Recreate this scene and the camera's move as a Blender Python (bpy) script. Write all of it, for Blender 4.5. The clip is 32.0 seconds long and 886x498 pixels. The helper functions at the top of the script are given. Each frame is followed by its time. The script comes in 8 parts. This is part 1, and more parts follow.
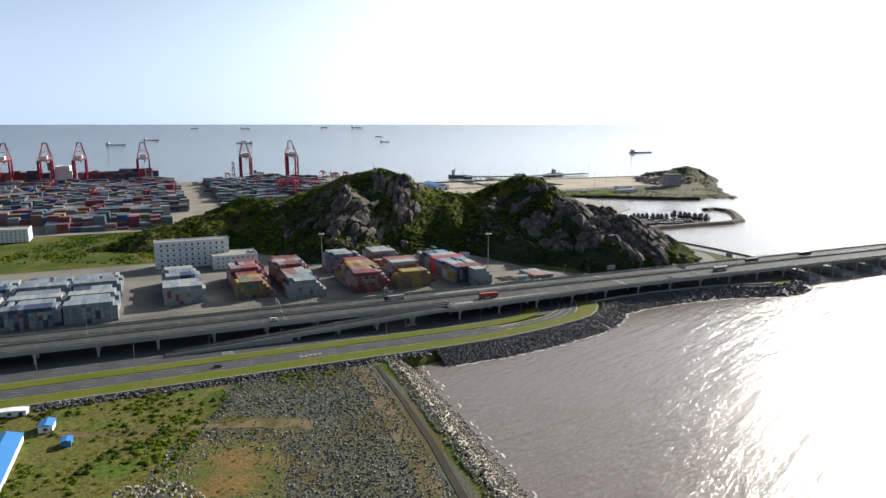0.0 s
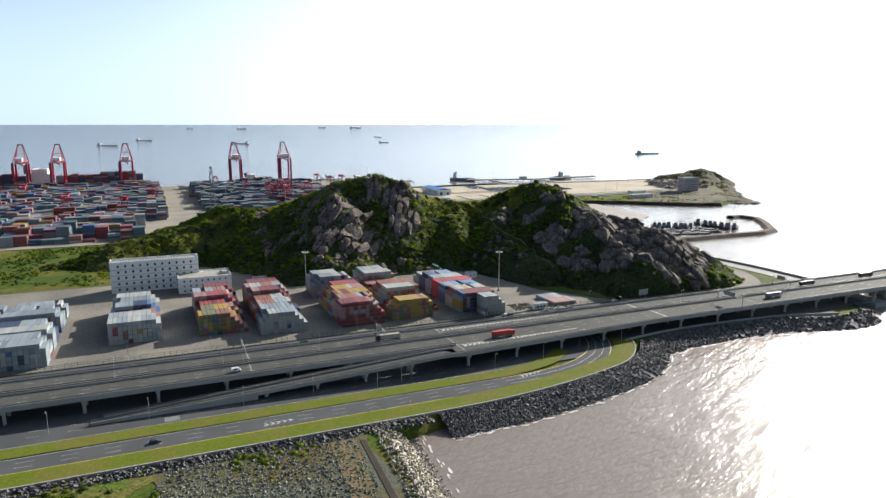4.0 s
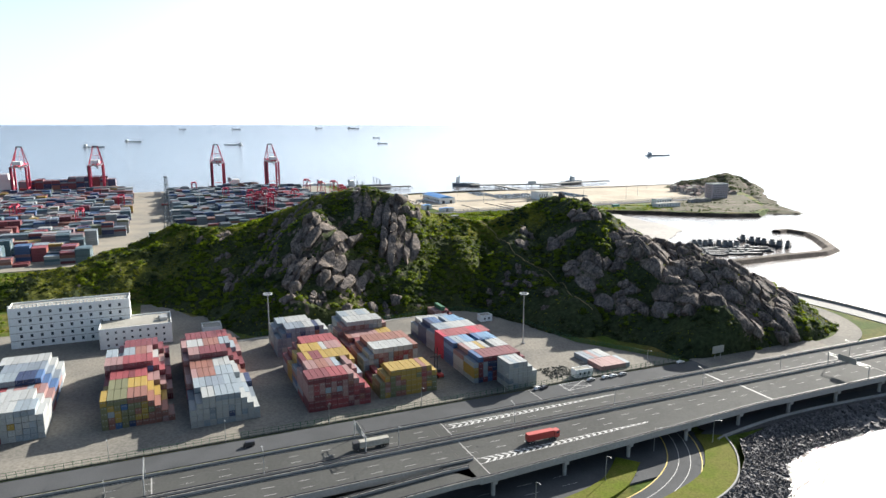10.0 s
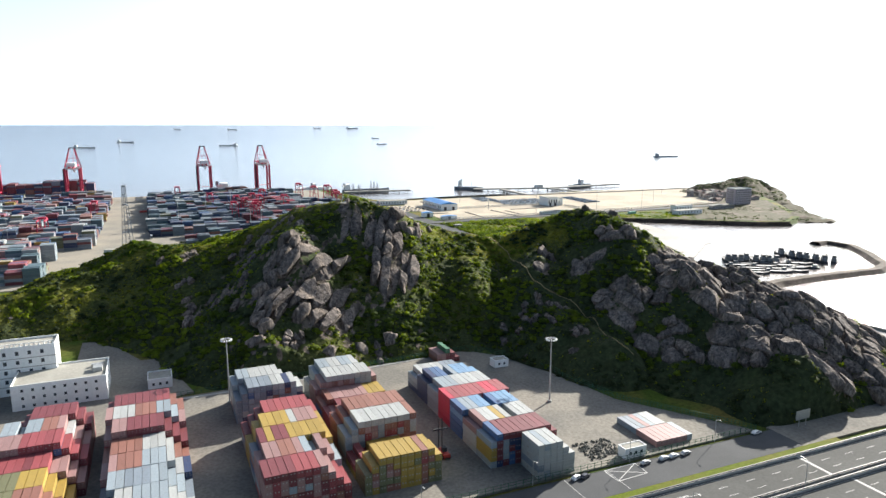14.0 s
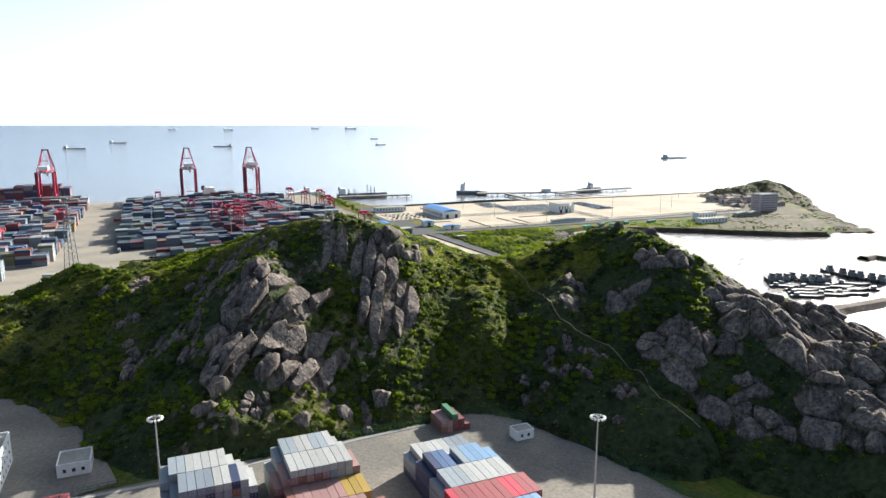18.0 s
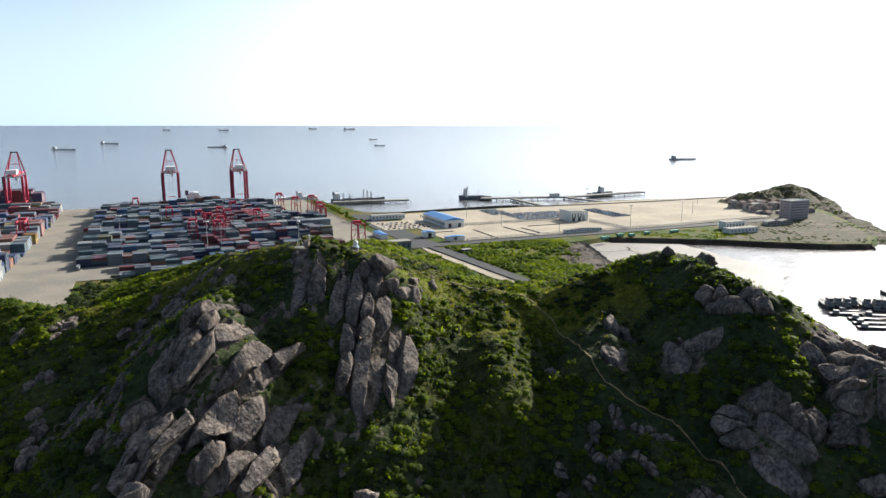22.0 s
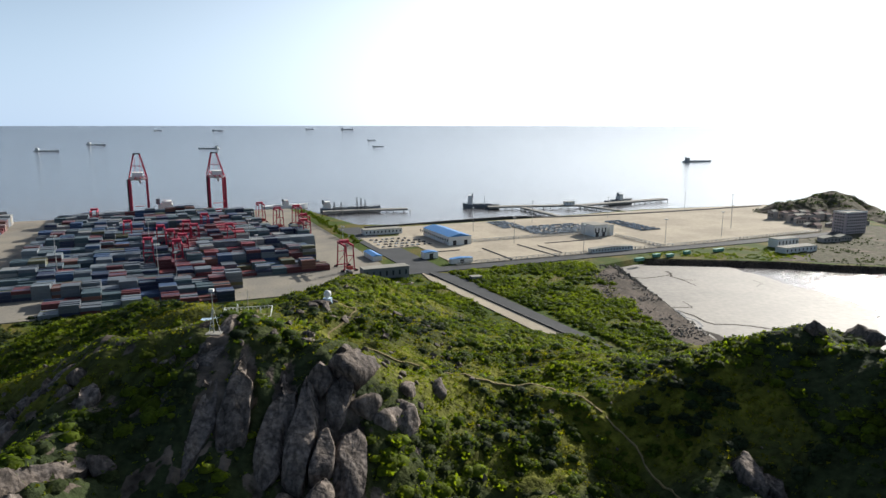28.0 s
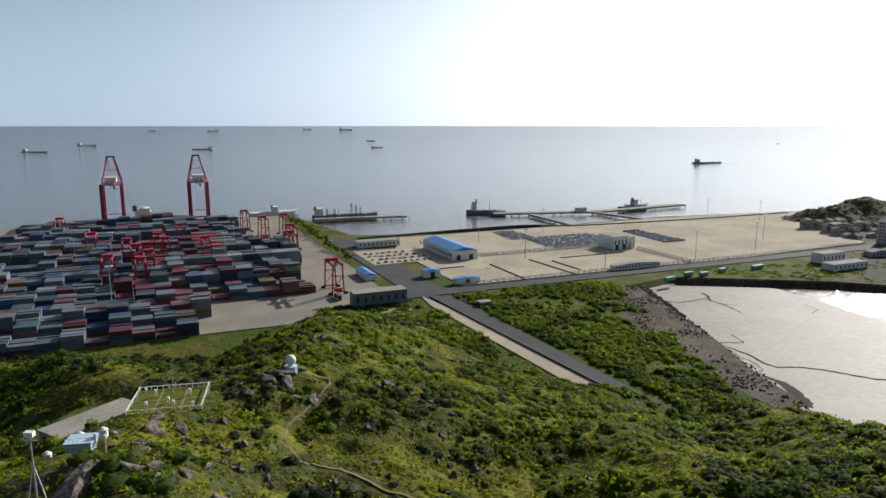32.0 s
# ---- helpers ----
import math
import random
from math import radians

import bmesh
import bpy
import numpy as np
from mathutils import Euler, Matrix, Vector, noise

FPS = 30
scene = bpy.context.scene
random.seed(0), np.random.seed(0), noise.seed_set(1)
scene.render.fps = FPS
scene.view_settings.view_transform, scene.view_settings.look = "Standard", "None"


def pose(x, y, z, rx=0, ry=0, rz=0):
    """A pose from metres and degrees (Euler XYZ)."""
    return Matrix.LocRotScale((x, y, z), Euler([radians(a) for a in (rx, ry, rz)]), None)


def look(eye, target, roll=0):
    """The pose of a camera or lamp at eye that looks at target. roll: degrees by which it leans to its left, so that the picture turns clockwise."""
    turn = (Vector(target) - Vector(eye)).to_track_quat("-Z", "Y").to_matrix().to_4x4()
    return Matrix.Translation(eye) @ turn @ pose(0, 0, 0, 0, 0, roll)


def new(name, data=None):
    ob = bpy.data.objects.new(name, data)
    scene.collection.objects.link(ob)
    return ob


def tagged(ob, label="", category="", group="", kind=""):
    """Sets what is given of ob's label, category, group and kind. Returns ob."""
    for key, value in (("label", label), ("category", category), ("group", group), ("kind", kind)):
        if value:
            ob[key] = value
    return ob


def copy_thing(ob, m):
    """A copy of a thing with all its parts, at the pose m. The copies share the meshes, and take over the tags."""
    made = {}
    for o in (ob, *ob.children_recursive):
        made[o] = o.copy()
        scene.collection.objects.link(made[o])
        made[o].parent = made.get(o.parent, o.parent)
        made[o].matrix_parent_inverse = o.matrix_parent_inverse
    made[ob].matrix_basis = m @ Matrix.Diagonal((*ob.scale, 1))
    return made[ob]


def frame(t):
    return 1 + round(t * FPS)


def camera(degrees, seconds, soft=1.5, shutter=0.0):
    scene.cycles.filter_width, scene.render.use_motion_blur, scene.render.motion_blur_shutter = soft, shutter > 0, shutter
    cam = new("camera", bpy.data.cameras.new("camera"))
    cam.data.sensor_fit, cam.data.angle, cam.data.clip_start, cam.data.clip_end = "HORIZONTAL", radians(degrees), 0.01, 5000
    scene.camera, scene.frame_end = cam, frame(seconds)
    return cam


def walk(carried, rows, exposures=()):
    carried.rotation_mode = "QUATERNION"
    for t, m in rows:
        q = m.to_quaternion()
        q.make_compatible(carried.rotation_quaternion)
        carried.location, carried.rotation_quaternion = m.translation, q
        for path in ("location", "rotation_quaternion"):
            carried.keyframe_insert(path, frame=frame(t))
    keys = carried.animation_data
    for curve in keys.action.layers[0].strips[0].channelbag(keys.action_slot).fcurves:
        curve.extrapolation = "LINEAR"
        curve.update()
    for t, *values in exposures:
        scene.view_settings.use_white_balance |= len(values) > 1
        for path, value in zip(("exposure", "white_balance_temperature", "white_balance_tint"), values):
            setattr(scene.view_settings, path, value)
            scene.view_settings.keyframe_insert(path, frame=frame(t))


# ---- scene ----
cam = camera(66.62, 32.0)
PATH = [
    (0, pose(-0.00, 0.00, 130.00, 79.461, 0, 0.000)),
    (2, pose(-1.29, 42.18, 130.07, 79.467, 0, 0.004)),
    (4, pose(-2.57, 84.20, 130.13, 79.474, 0, 0.008)),
    (6, pose(-3.85, 126.07, 130.20, 79.480, 0, 0.012)),
    (8, pose(-5.12, 167.78, 130.26, 79.486, 0, 0.016)),
    (10, pose(-6.39, 209.33, 130.33, 79.493, 0, 0.020)),
    (12, pose(-7.65, 250.72, 130.39, 79.499, 0, 0.024)),
    (14, pose(-8.91, 291.96, 130.46, 79.506, 0, 0.028)),
    (16, pose(-10.16, 333.04, 130.52, 79.512, 0, 0.032)),
    (18, pose(-11.41, 373.96, 130.59, 79.518, 0, 0.036)),
    (20, pose(-12.66, 414.72, 130.65, 79.525, 0, 0.040)),
    (22, pose(-13.89, 455.33, 130.71, 79.531, 0, 0.044)),
    (24, pose(-15.13, 495.78, 130.78, 79.538, 0, 0.048)),
    (26, pose(-16.36, 536.07, 130.84, 79.544, 0, 0.052)),
    (28, pose(-17.58, 576.20, 130.90, 79.550, 0, 0.056)),
    (30, pose(-18.80, 616.18, 130.96, 79.557, 0, 0.060)),
    (32, pose(-20.02, 656.00, 131.03, 79.563, 0, 0.064)),
]
walk(cam, PATH, exposures=[(0, 0.72), (3, 0.9), (8, 1.3), (14, 1.5), (17, 1.5), (20, 1.3), (23, 0.9), (26, 0.72), (29, 0.54), (32, 0.26)])

# ---------------------------------------------------------------- light
SUN_AZ, SUN_EL = 39.0, 24.0        # degrees right of the flight line, above the horizon
world = bpy.data.worlds.new("sky")
scene.world = world
world.use_nodes = True
wn = world.node_tree
wbg = wn.nodes["Background"]
wsky = wn.nodes.new("ShaderNodeTexSky")
wsky.sky_type, wsky.sun_disc = "NISHITA", False
wsky.sun_elevation, wsky.sun_rotation = radians(SUN_EL), radians(SUN_AZ)
wsky.altitude, wsky.air_density, wsky.dust_density, wsky.ozone_density = 50, 1.0, 0.7, 1.5
# sea haze: the sky pales towards the horizon
wco, wsep = wn.nodes.new("ShaderNodeTexCoord"), wn.nodes.new("ShaderNodeSeparateXYZ")
wn.links.new(wco.outputs["Generated"], wsep.inputs[0])
wrp, wmx, wsc = wn.nodes.new("ShaderNodeMapRange"), wn.nodes.new("ShaderNodeMix"), wn.nodes.new("ShaderNodeMix")
wrp.interpolation_type = "SMOOTHSTEP"
wrp.inputs["From Min"].default_value, wrp.inputs["From Max"].default_value = 0.0, 0.36
wrp.inputs["To Min"].default_value, wrp.inputs["To Max"].default_value = 0.85, 0.0
wn.links.new(wsep.outputs["Z"], wrp.inputs["Value"])
wmx.data_type = "RGBA"
wmx.inputs["B"].default_value = (7.2, 9.5, 12.6, 1)
wn.links.new(wrp.outputs[0], wmx.inputs["Factor"])
wn.links.new(wsky.outputs[0], wmx.inputs["A"])
# bright haze round the sun
_az, _el = radians(SUN_AZ), radians(SUN_EL)
wdot, wpow, wcl, wadd = wn.nodes.new("ShaderNodeVectorMath"), wn.nodes.new("ShaderNodeMath"), wn.nodes.new("ShaderNodeMath"), wn.nodes.new("ShaderNodeMix")
wdot.operation, wpow.operation, wcl.operation = "DOT_PRODUCT", "POWER", "MAXIMUM"
wdot.inputs[1].default_value = (math.sin(_az) * math.cos(_el), math.cos(_az) * math.cos(_el), math.sin(_el))
wn.links.new(wco.outputs["Generated"], wdot.inputs[0])
wcl.inputs[1].default_value = 0.0
wn.links.new(wdot.outputs["Value"], wcl.inputs[0])
wpow.inputs[1].default_value = 4.0
wn.links.new(wcl.outputs[0], wpow.inputs[0])
wadd.data_type, wadd.blend_type, wadd.clamp_factor = "RGBA", "ADD", False
wadd.inputs["B"].default_value = (27, 27, 26.4, 1)
wlow, wmul = wn.nodes.new("ShaderNodeMath"), wn.nodes.new("ShaderNodeMath")
wlow.operation, wmul.operation = "MULTIPLY_ADD", "MULTIPLY"
wlow.inputs[1].default_value, wlow.inputs[2].default_value = 0.75, 0.4
wn.links.new(wrp.outputs[0], wlow.inputs[0])
wn.links.new(wpow.outputs[0], wmul.inputs[0])
wn.links.new(wlow.outputs[0], wmul.inputs[1])
wn.links.new(wmul.outputs[0], wadd.inputs["Factor"])
# the haze dims away from the sun
wdim, wsh = wn.nodes.new("ShaderNodeMapRange"), wn.nodes.new("ShaderNodeVectorMath")
wdim.inputs["From Min"].default_value, wdim.inputs["From Max"].default_value = -0.75, 0.25
wdim.inputs["To Min"].default_value, wdim.inputs["To Max"].default_value = 0.78, 1.0
wsh.operation = "SCALE"
wn.links.new(wdot.outputs["Value"], wdim.inputs["Value"])
wn.links.new(wmx.outputs["Result"], wsh.inputs[0])
wn.links.new(wdim.outputs[0], wsh.inputs["Scale"])
wn.links.new(wsh.outputs[0], wadd.inputs["A"])
wn.links.new(wadd.outputs["Result"], wbg.inputs[0])
wbg.inputs[1].default_value = 0.053
sun = new("sun", bpy.data.lights.new("sun", "SUN"))
sun.data.energy, sun.data.angle, sun.data.color = 5.0, radians(0.6), (1.0, 0.95, 0.87)
sun.matrix_world = look((0, 0, 300), (-math.sin(_az) * math.cos(_el) * 100, -math.cos(_az) * math.cos(_el) * 100, 300 - math.sin(_el) * 100))

# ---------------------------------------------------------------- helpers and materials
from mathutils.geometry import tessellate_polygon

ANG = math.atan(0.432)             # the port, the yards and the highway share one heading
CA, SA = math.cos(ANG), math.sin(ANG)
GRID = pose(-4, 425, 0, 0, 0, math.degrees(ANG))


def at(s, d, z=0.0):
    """World place of s metres along and d metres across the highway's near edge."""
    return Vector((-4 + s * CA - d * SA, 425 + s * SA + d * CA, z))


def gpose(s, d, z=0.0, turn=0.0):
    p = at(s, d, z)
    return pose(p.x, p.y, p.z, 0, 0, math.degrees(ANG) + turn)


def mat(name, color, rough=0.7, metal=0.0, vary=0.25, scale=0.5, fine=6.0, bump=0.0, bump_scale=4.0, other=None, mix=0.5, isl=0.0, rand=0.0):
    """Principled paint with coarse and fine variation, an optional second colour in patches and relief."""
    m = bpy.data.materials.new(name)
    m.use_nodes = True
    t = m.node_tree
    b = t.nodes["Principled BSDF"]
    b.inputs["Roughness"].default_value, b.inputs["Metallic"].default_value = rough, metal
    b.inputs["Specular IOR Level"].default_value = 0.08 if rough >= 0.85 else 0.4
    co = t.nodes.new("ShaderNodeTexCoord")
    n1, n2 = t.nodes.new("ShaderNodeTexNoise"), t.nodes.new("ShaderNodeTexNoise")
    for n, sc in ((n1, scale), (n2, fine)):
        n.inputs["Scale"].default_value, n.inputs["Detail"].default_value = sc, 5
        t.links.new(co.outputs["Object"], n.inputs["Vector"])
    mx = t.nodes.new("ShaderNodeMix")
    mx.data_type = "RGBA"
    c2 = other if other else [c * (1 - vary) for c in color]
    mx.inputs["A"].default_value, mx.inputs["B"].default_value = (*color, 1), (*c2, 1)
    rp = t.nodes.new("ShaderNodeMapRange")
    w = 0.09 if other else 0.2
    rp.inputs["From Min"].default_value, rp.inputs["From Max"].default_value = mix - w, mix + w
    t.links.new(n1.outputs["Fac"], rp.inputs["Value"])
    t.links.new(rp.outputs[0], mx.inputs["Factor"])
    hs = t.nodes.new("ShaderNodeHueSaturation")
    r2 = t.nodes.new("ShaderNodeMapRange")
    r2.inputs["From Min"].default_value, r2.inputs["From Max"].default_value = 0.3, 0.7
    r2.inputs["To Min"].default_value, r2.inputs["To Max"].default_value = 1 - vary, 1 + vary * 0.6
    t.links.new(n2.outputs["Fac"], r2.inputs["Value"])
    val = r2.outputs[0]
    for amount, node, sock in ((isl, "ShaderNodeNewGeometry", "Random Per Island"), (rand, "ShaderNodeObjectInfo", "Random")):
        if amount:
            g, r3, mu = t.nodes.new(node), t.nodes.new("ShaderNodeMapRange"), t.nodes.new("ShaderNodeMath")
            r3.inputs["To Min"].default_value, r3.inputs["To Max"].default_value = 1 - amount, 1 + amount
            mu.operation = "MULTIPLY"
            t.links.new(g.outputs[sock], r3.inputs["Value"])
            t.links.new(val, mu.inputs[0])
            t.links.new(r3.outputs[0], mu.inputs[1])
            val = mu.outputs[0]
    t.links.new(val, hs.inputs["Value"])
    t.links.new(mx.outputs["Result"], hs.inputs["Color"])
    t.links.new(hs.outputs[0], b.inputs["Base Color"])
    if bump:
        n3, bp = t.nodes.new("ShaderNodeTexNoise"), t.nodes.new("ShaderNodeBump")
        n3.inputs["Scale"].default_value, n3.inputs["Detail"].default_value = bump_scale, 6
        bp.inputs["Strength"].default_value, bp.inputs["Distance"].default_value = 1.0, bump
        t.links.new(co.outputs["Object"], n3.inputs["Vector"])
        t.links.new(n3.outputs["Fac"], bp.inputs["Height"])
        t.links.new(bp.outputs[0], b.inputs["Normal"])
    return m


def box_mat(name, source, rough=0.55):
    """Container paint: the box's own colour, faded in patches and streaks, with pressed ribs along y."""
    m = mat(name, (0.5, 0.5, 0.5), rough, vary=0.22, scale=0.35, fine=2.5, isl=0.12 if source == "paint" else 0.0)
    t = m.node_tree
    b = t.nodes["Principled BSDF"]
    if source == "paint":
        g = t.nodes.new("ShaderNodeAttribute")
        g.attribute_name = "paint"
    else:
        g = t.nodes.new("ShaderNodeObjectInfo")
    hs = next(n for n in t.nodes if n.type == "HUE_SAT")
    co = next(n for n in t.nodes if n.type == "TEX_COORD")
    rust, rr, mx = t.nodes.new("ShaderNodeTexNoise"), t.nodes.new("ShaderNodeMapRange"), t.nodes.new("ShaderNodeMix")
    rust.inputs["Scale"].default_value, rust.inputs["Detail"].default_value = 1.1, 8
    rr.inputs["From Min"].default_value, rr.inputs["From Max"].default_value, rr.inputs["To Max"].default_value = 0.6, 0.78, 0.7
    mx.data_type = "RGBA"
    mx.inputs["B"].default_value = (0.16, 0.075, 0.04, 1)
    t.links.new(co.outputs["Object"], rust.inputs["Vector"])
    t.links.new(rust.outputs["Fac"], rr.inputs["Value"])
    t.links.new(rr.outputs[0], mx.inputs["Factor"])
    t.links.new(g.outputs["Color"], mx.inputs["A"])
    t.links.new(mx.outputs["Result"], hs.inputs["Color"])
    wv, bp = t.nodes.new("ShaderNodeTexWave"), t.nodes.new("ShaderNodeBump")
    wv.bands_direction, wv.inputs["Scale"].default_value = "Y", 1.1
    bp.inputs["Distance"].default_value = 0.012
    t.links.new(co.outputs["Object"], wv.inputs["Vector"])
    t.links.new(wv.outputs["Fac"], bp.inputs["Height"])
    t.links.new(bp.outputs[0], b.inputs["Normal"])
    return m


M = {}
M["concrete"] = mat("concrete", (0.34, 0.335, 0.315), 0.85, vary=0.18, scale=0.08, fine=1.5, bump=0.01)
M["asphalt"] = mat("asphalt", (0.080, 0.083, 0.086), 0.85, vary=0.15, scale=0.06, fine=2.0, other=(0.068, 0.071, 0.073), bump=0.005)
M["deck"] = mat("deck_asphalt", (0.078, 0.079, 0.074), 0.85, vary=0.15, scale=0.05, fine=1.2, other=(0.067, 0.068, 0.064))
M["yard"] = mat("yard_concrete", (0.212, 0.197, 0.168), 0.9, vary=0.25, scale=0.03, fine=0.8, other=(0.155, 0.148, 0.132))
M["sand"] = mat("bare_sand", (0.43, 0.375, 0.29), 0.95, vary=0.12, scale=0.02, fine=0.3, other=(0.36, 0.315, 0.245))
M["port_yard"] = mat("port_concrete", (0.27, 0.245, 0.20), 0.9, vary=0.18, scale=0.03, fine=0.6, other=(0.22, 0.205, 0.175))
M["white_line"] = mat("road_paint", (0.5, 0.5, 0.48), 0.7, vary=0.2, scale=0.8)
M["yellow_line"] = mat("yellow_road_paint", (0.65, 0.5, 0.12), 0.7, vary=0.2, scale=0.8)
M["verge"] = mat("mown_grass", (0.100, 0.128, 0.013), 0.95, vary=0.3, scale=0.08, fine=1.5, other=(0.125, 0.125, 0.026), bump=0.05)
M["scrub"] = mat("scrub_ground", (0.055, 0.085, 0.012), 0.95, vary=0.4, scale=0.03, fine=0.5, mix=0.55, other=(0.13, 0.11, 0.03), bump=0.3, bump_scale=0.8)
M["mud"] = mat("tidal_mud", (0.150, 0.137, 0.115), 0.7, vary=0.2, scale=0.02, fine=0.25, other=(0.185, 0.168, 0.14), bump=0.05, bump_scale=0.3)
M["rubble"] = mat("rubble_ground", (0.100, 0.104, 0.076), 0.95, vary=0.4, scale=0.025, fine=1.2, mix=0.52, other=(0.10, 0.082, 0.034), bump=0.3, bump_scale=1.2)
M["dyke_stone"] = mat("bleached_dyke_stone", (0.37, 0.34, 0.28), 0.9, vary=0.25, scale=0.3, fine=1.5, isl=0.4)
M["stone"] = mat("grey_stone", (0.145, 0.145, 0.128), 0.85, vary=0.3, scale=0.3, fine=1.5, isl=0.45)
M["dark_stone"] = mat("dark_armour_stone", (0.098, 0.094, 0.095), 0.8, vary=0.35, scale=0.4, fine=2.0, isl=0.6)
M["pale_stone"] = mat("pale_stone", (0.33, 0.30, 0.24), 0.9, vary=0.25, scale=0.3, fine=1.5, isl=0.4)
M["white"] = mat("white_render", (0.74, 0.75, 0.73), 0.8, vary=0.1, scale=0.15, fine=1.0)
M["roof_grey"] = mat("roof_felt", (0.33, 0.32, 0.28), 0.9, vary=0.2, scale=0.1, fine=1.0)
M["glass"] = mat("window_glass", (0.05, 0.06, 0.07), 0.15, vary=0.3, scale=0.6)
M["dirt"] = mat("bare_dirt", (0.17, 0.125, 0.07), 0.95, vary=0.25, scale=0.1, fine=0.8, other=(0.085, 0.08, 0.03))
M["wet_run"] = mat("shallow_water", (0.14, 0.13, 0.115), 0.12, vary=0.1, scale=0.2)
M["channel"] = mat("wet_silt", (0.06, 0.05, 0.042), 0.9, vary=0.3, scale=0.1)
M["foreshore"] = mat("foreshore_mud", (0.072, 0.058, 0.045), 0.9, vary=0.5, scale=0.06, fine=0.6, other=(0.125, 0.10, 0.08), bump=0.35, bump_scale=0.6)
M["shore_stone"] = mat("shore_stone", (0.20, 0.185, 0.165), 0.9, vary=0.3, scale=0.3, fine=1.5, isl=0.5)
M["tarp"] = mat("green_tarpaulin", (0.12, 0.34, 0.26), 0.6, vary=0.15, scale=0.4)
M["headland"] = mat("headland_scrub", (0.085, 0.080, 0.048), 0.95, vary=0.4, scale=0.05, fine=0.3, other=(0.15, 0.115, 0.09), mix=0.6, bump=0.6, bump_scale=0.3)
M["trail"] = mat("trodden_earth", (0.26, 0.21, 0.11), 0.95, vary=0.2, scale=0.3, fine=1.5)
M["jetty"] = mat("weathered_jetty_concrete", (0.33, 0.32, 0.29), 0.9, vary=0.25, scale=0.1, fine=0.8)
M["foam"] = mat("sea_foam", (0.62, 0.60, 0.57), 0.8, vary=0.25, scale=0.4, fine=3.0)
M["steel"] = mat("galvanised_steel", (0.42, 0.43, 0.42), 0.5, 0.5, vary=0.15, scale=1.0)
M["dark"] = mat("dark_metal", (0.04, 0.04, 0.045), 0.6, vary=0.3, scale=1.0)
M["crane_red"] = mat("crane_red_paint", (0.40, 0.022, 0.055), 0.5, vary=0.15, scale=0.2)
M["red"] = mat("red_paint", (0.40, 0.05, 0.04), 0.5, vary=0.15, scale=0.4)
M["blue_roof"] = mat("blue_sheet_roof", (0.045, 0.21, 0.50), 0.5, vary=0.1, scale=0.3)
M["blue"] = mat("blue_paint", (0.05, 0.13, 0.36), 0.5, vary=0.15, scale=0.4)
M["green_mesh"] = mat("green_fence_mesh", (0.03, 0.10, 0.05), 0.8, vary=0.2, scale=1.0)
M["grey_hull"] = mat("ship_grey", (0.16, 0.18, 0.20), 0.6, vary=0.15, scale=0.1)
M["tyre"] = mat("tyre_rubber", (0.02, 0.02, 0.02), 0.9, vary=0.2)
M["pale_blue"] = mat("pale_blue_paint", (0.42, 0.55, 0.68), 0.6, vary=0.1, scale=0.5)
M["pink_render"] = mat("pink_render", (0.50, 0.42, 0.42), 0.85, vary=0.12, scale=0.2)
M["wood"] = mat("weathered_timber", (0.26, 0.19, 0.12), 0.85, vary=0.3, scale=0.8)


def leaf_mat(name, color, other, glow):
    """Leaves that let part of the sun through."""
    m = mat(name, color, 0.7, vary=0.4, scale=0.03, fine=1.4, other=other, isl=0.3, bump=0.35, bump_scale=2.2)
    t = m.node_tree
    b = t.nodes["Principled BSDF"]
    out = next(n for n in t.nodes if n.type == "OUTPUT_MATERIAL")
    hs = next(n for n in t.nodes if n.type == "HUE_SAT")
    tr, mx, gain = t.nodes.new("ShaderNodeBsdfTranslucent"), t.nodes.new("ShaderNodeMixShader"), t.nodes.new("ShaderNodeMix")
    gain.data_type, gain.blend_type = "RGBA", "MULTIPLY"
    gain.inputs["Factor"].default_value = 1.0
    gain.inputs["B"].default_value = (*glow, 1)
    t.links.new(hs.outputs[0], gain.inputs["A"])
    t.links.new(gain.outputs["Result"], tr.inputs["Color"])
    mx.inputs[0].default_value = 0.45
    t.links.new(b.outputs[0], mx.inputs[1])
    t.links.new(tr.outputs[0], mx.inputs[2])
    t.links.new(mx.outputs[0], out.inputs["Surface"])
    b.inputs["Specular IOR Level"].default_value = 0.06
    return m


M["leaf"] = leaf_mat("shrub_leaves", (0.045, 0.069, 0.013), (0.105, 0.138, 0.014), (2.4, 2.5, 0.6))
M["leaf_dark"] = leaf_mat("dark_tree_leaves", (0.032, 0.048, 0.024), (0.05, 0.066, 0.026), (1.6, 1.6, 1.0))
M["leaf_dry"] = leaf_mat("dry_grass_tufts", (0.125, 0.132, 0.016), (0.085, 0.108, 0.012), (2.5, 2.4, 0.6))
# distance haze is mixed into this ship grey
M["far_hull"] = mat("hazy_ship_grey", (0.42, 0.45, 0.46), 0.8, vary=0.1, scale=0.1)
RED, MAROON, BROWN = (0.24, 0.055, 0.06), (0.15, 0.038, 0.044), (0.22, 0.10, 0.075)
GREY, WHITE, PALE = (0.165, 0.195, 0.225), (0.32, 0.33, 0.32), (0.225, 0.265, 0.29)
BLUE, NAVY, SKYB = (0.055, 0.11, 0.22), (0.03, 0.045, 0.10), (0.13, 0.24, 0.37)
YELLOW, ORANGE, GREEN = (0.30, 0.205, 0.045), (0.24, 0.07, 0.04), (0.05, 0.16, 0.09)
SLATE = (0.085, 0.135, 0.155)
BRIGHT, DUSTY, OLIVE = (0.38, 0.03, 0.055), (0.27, 0.16, 0.15), (0.145, 0.145, 0.075)
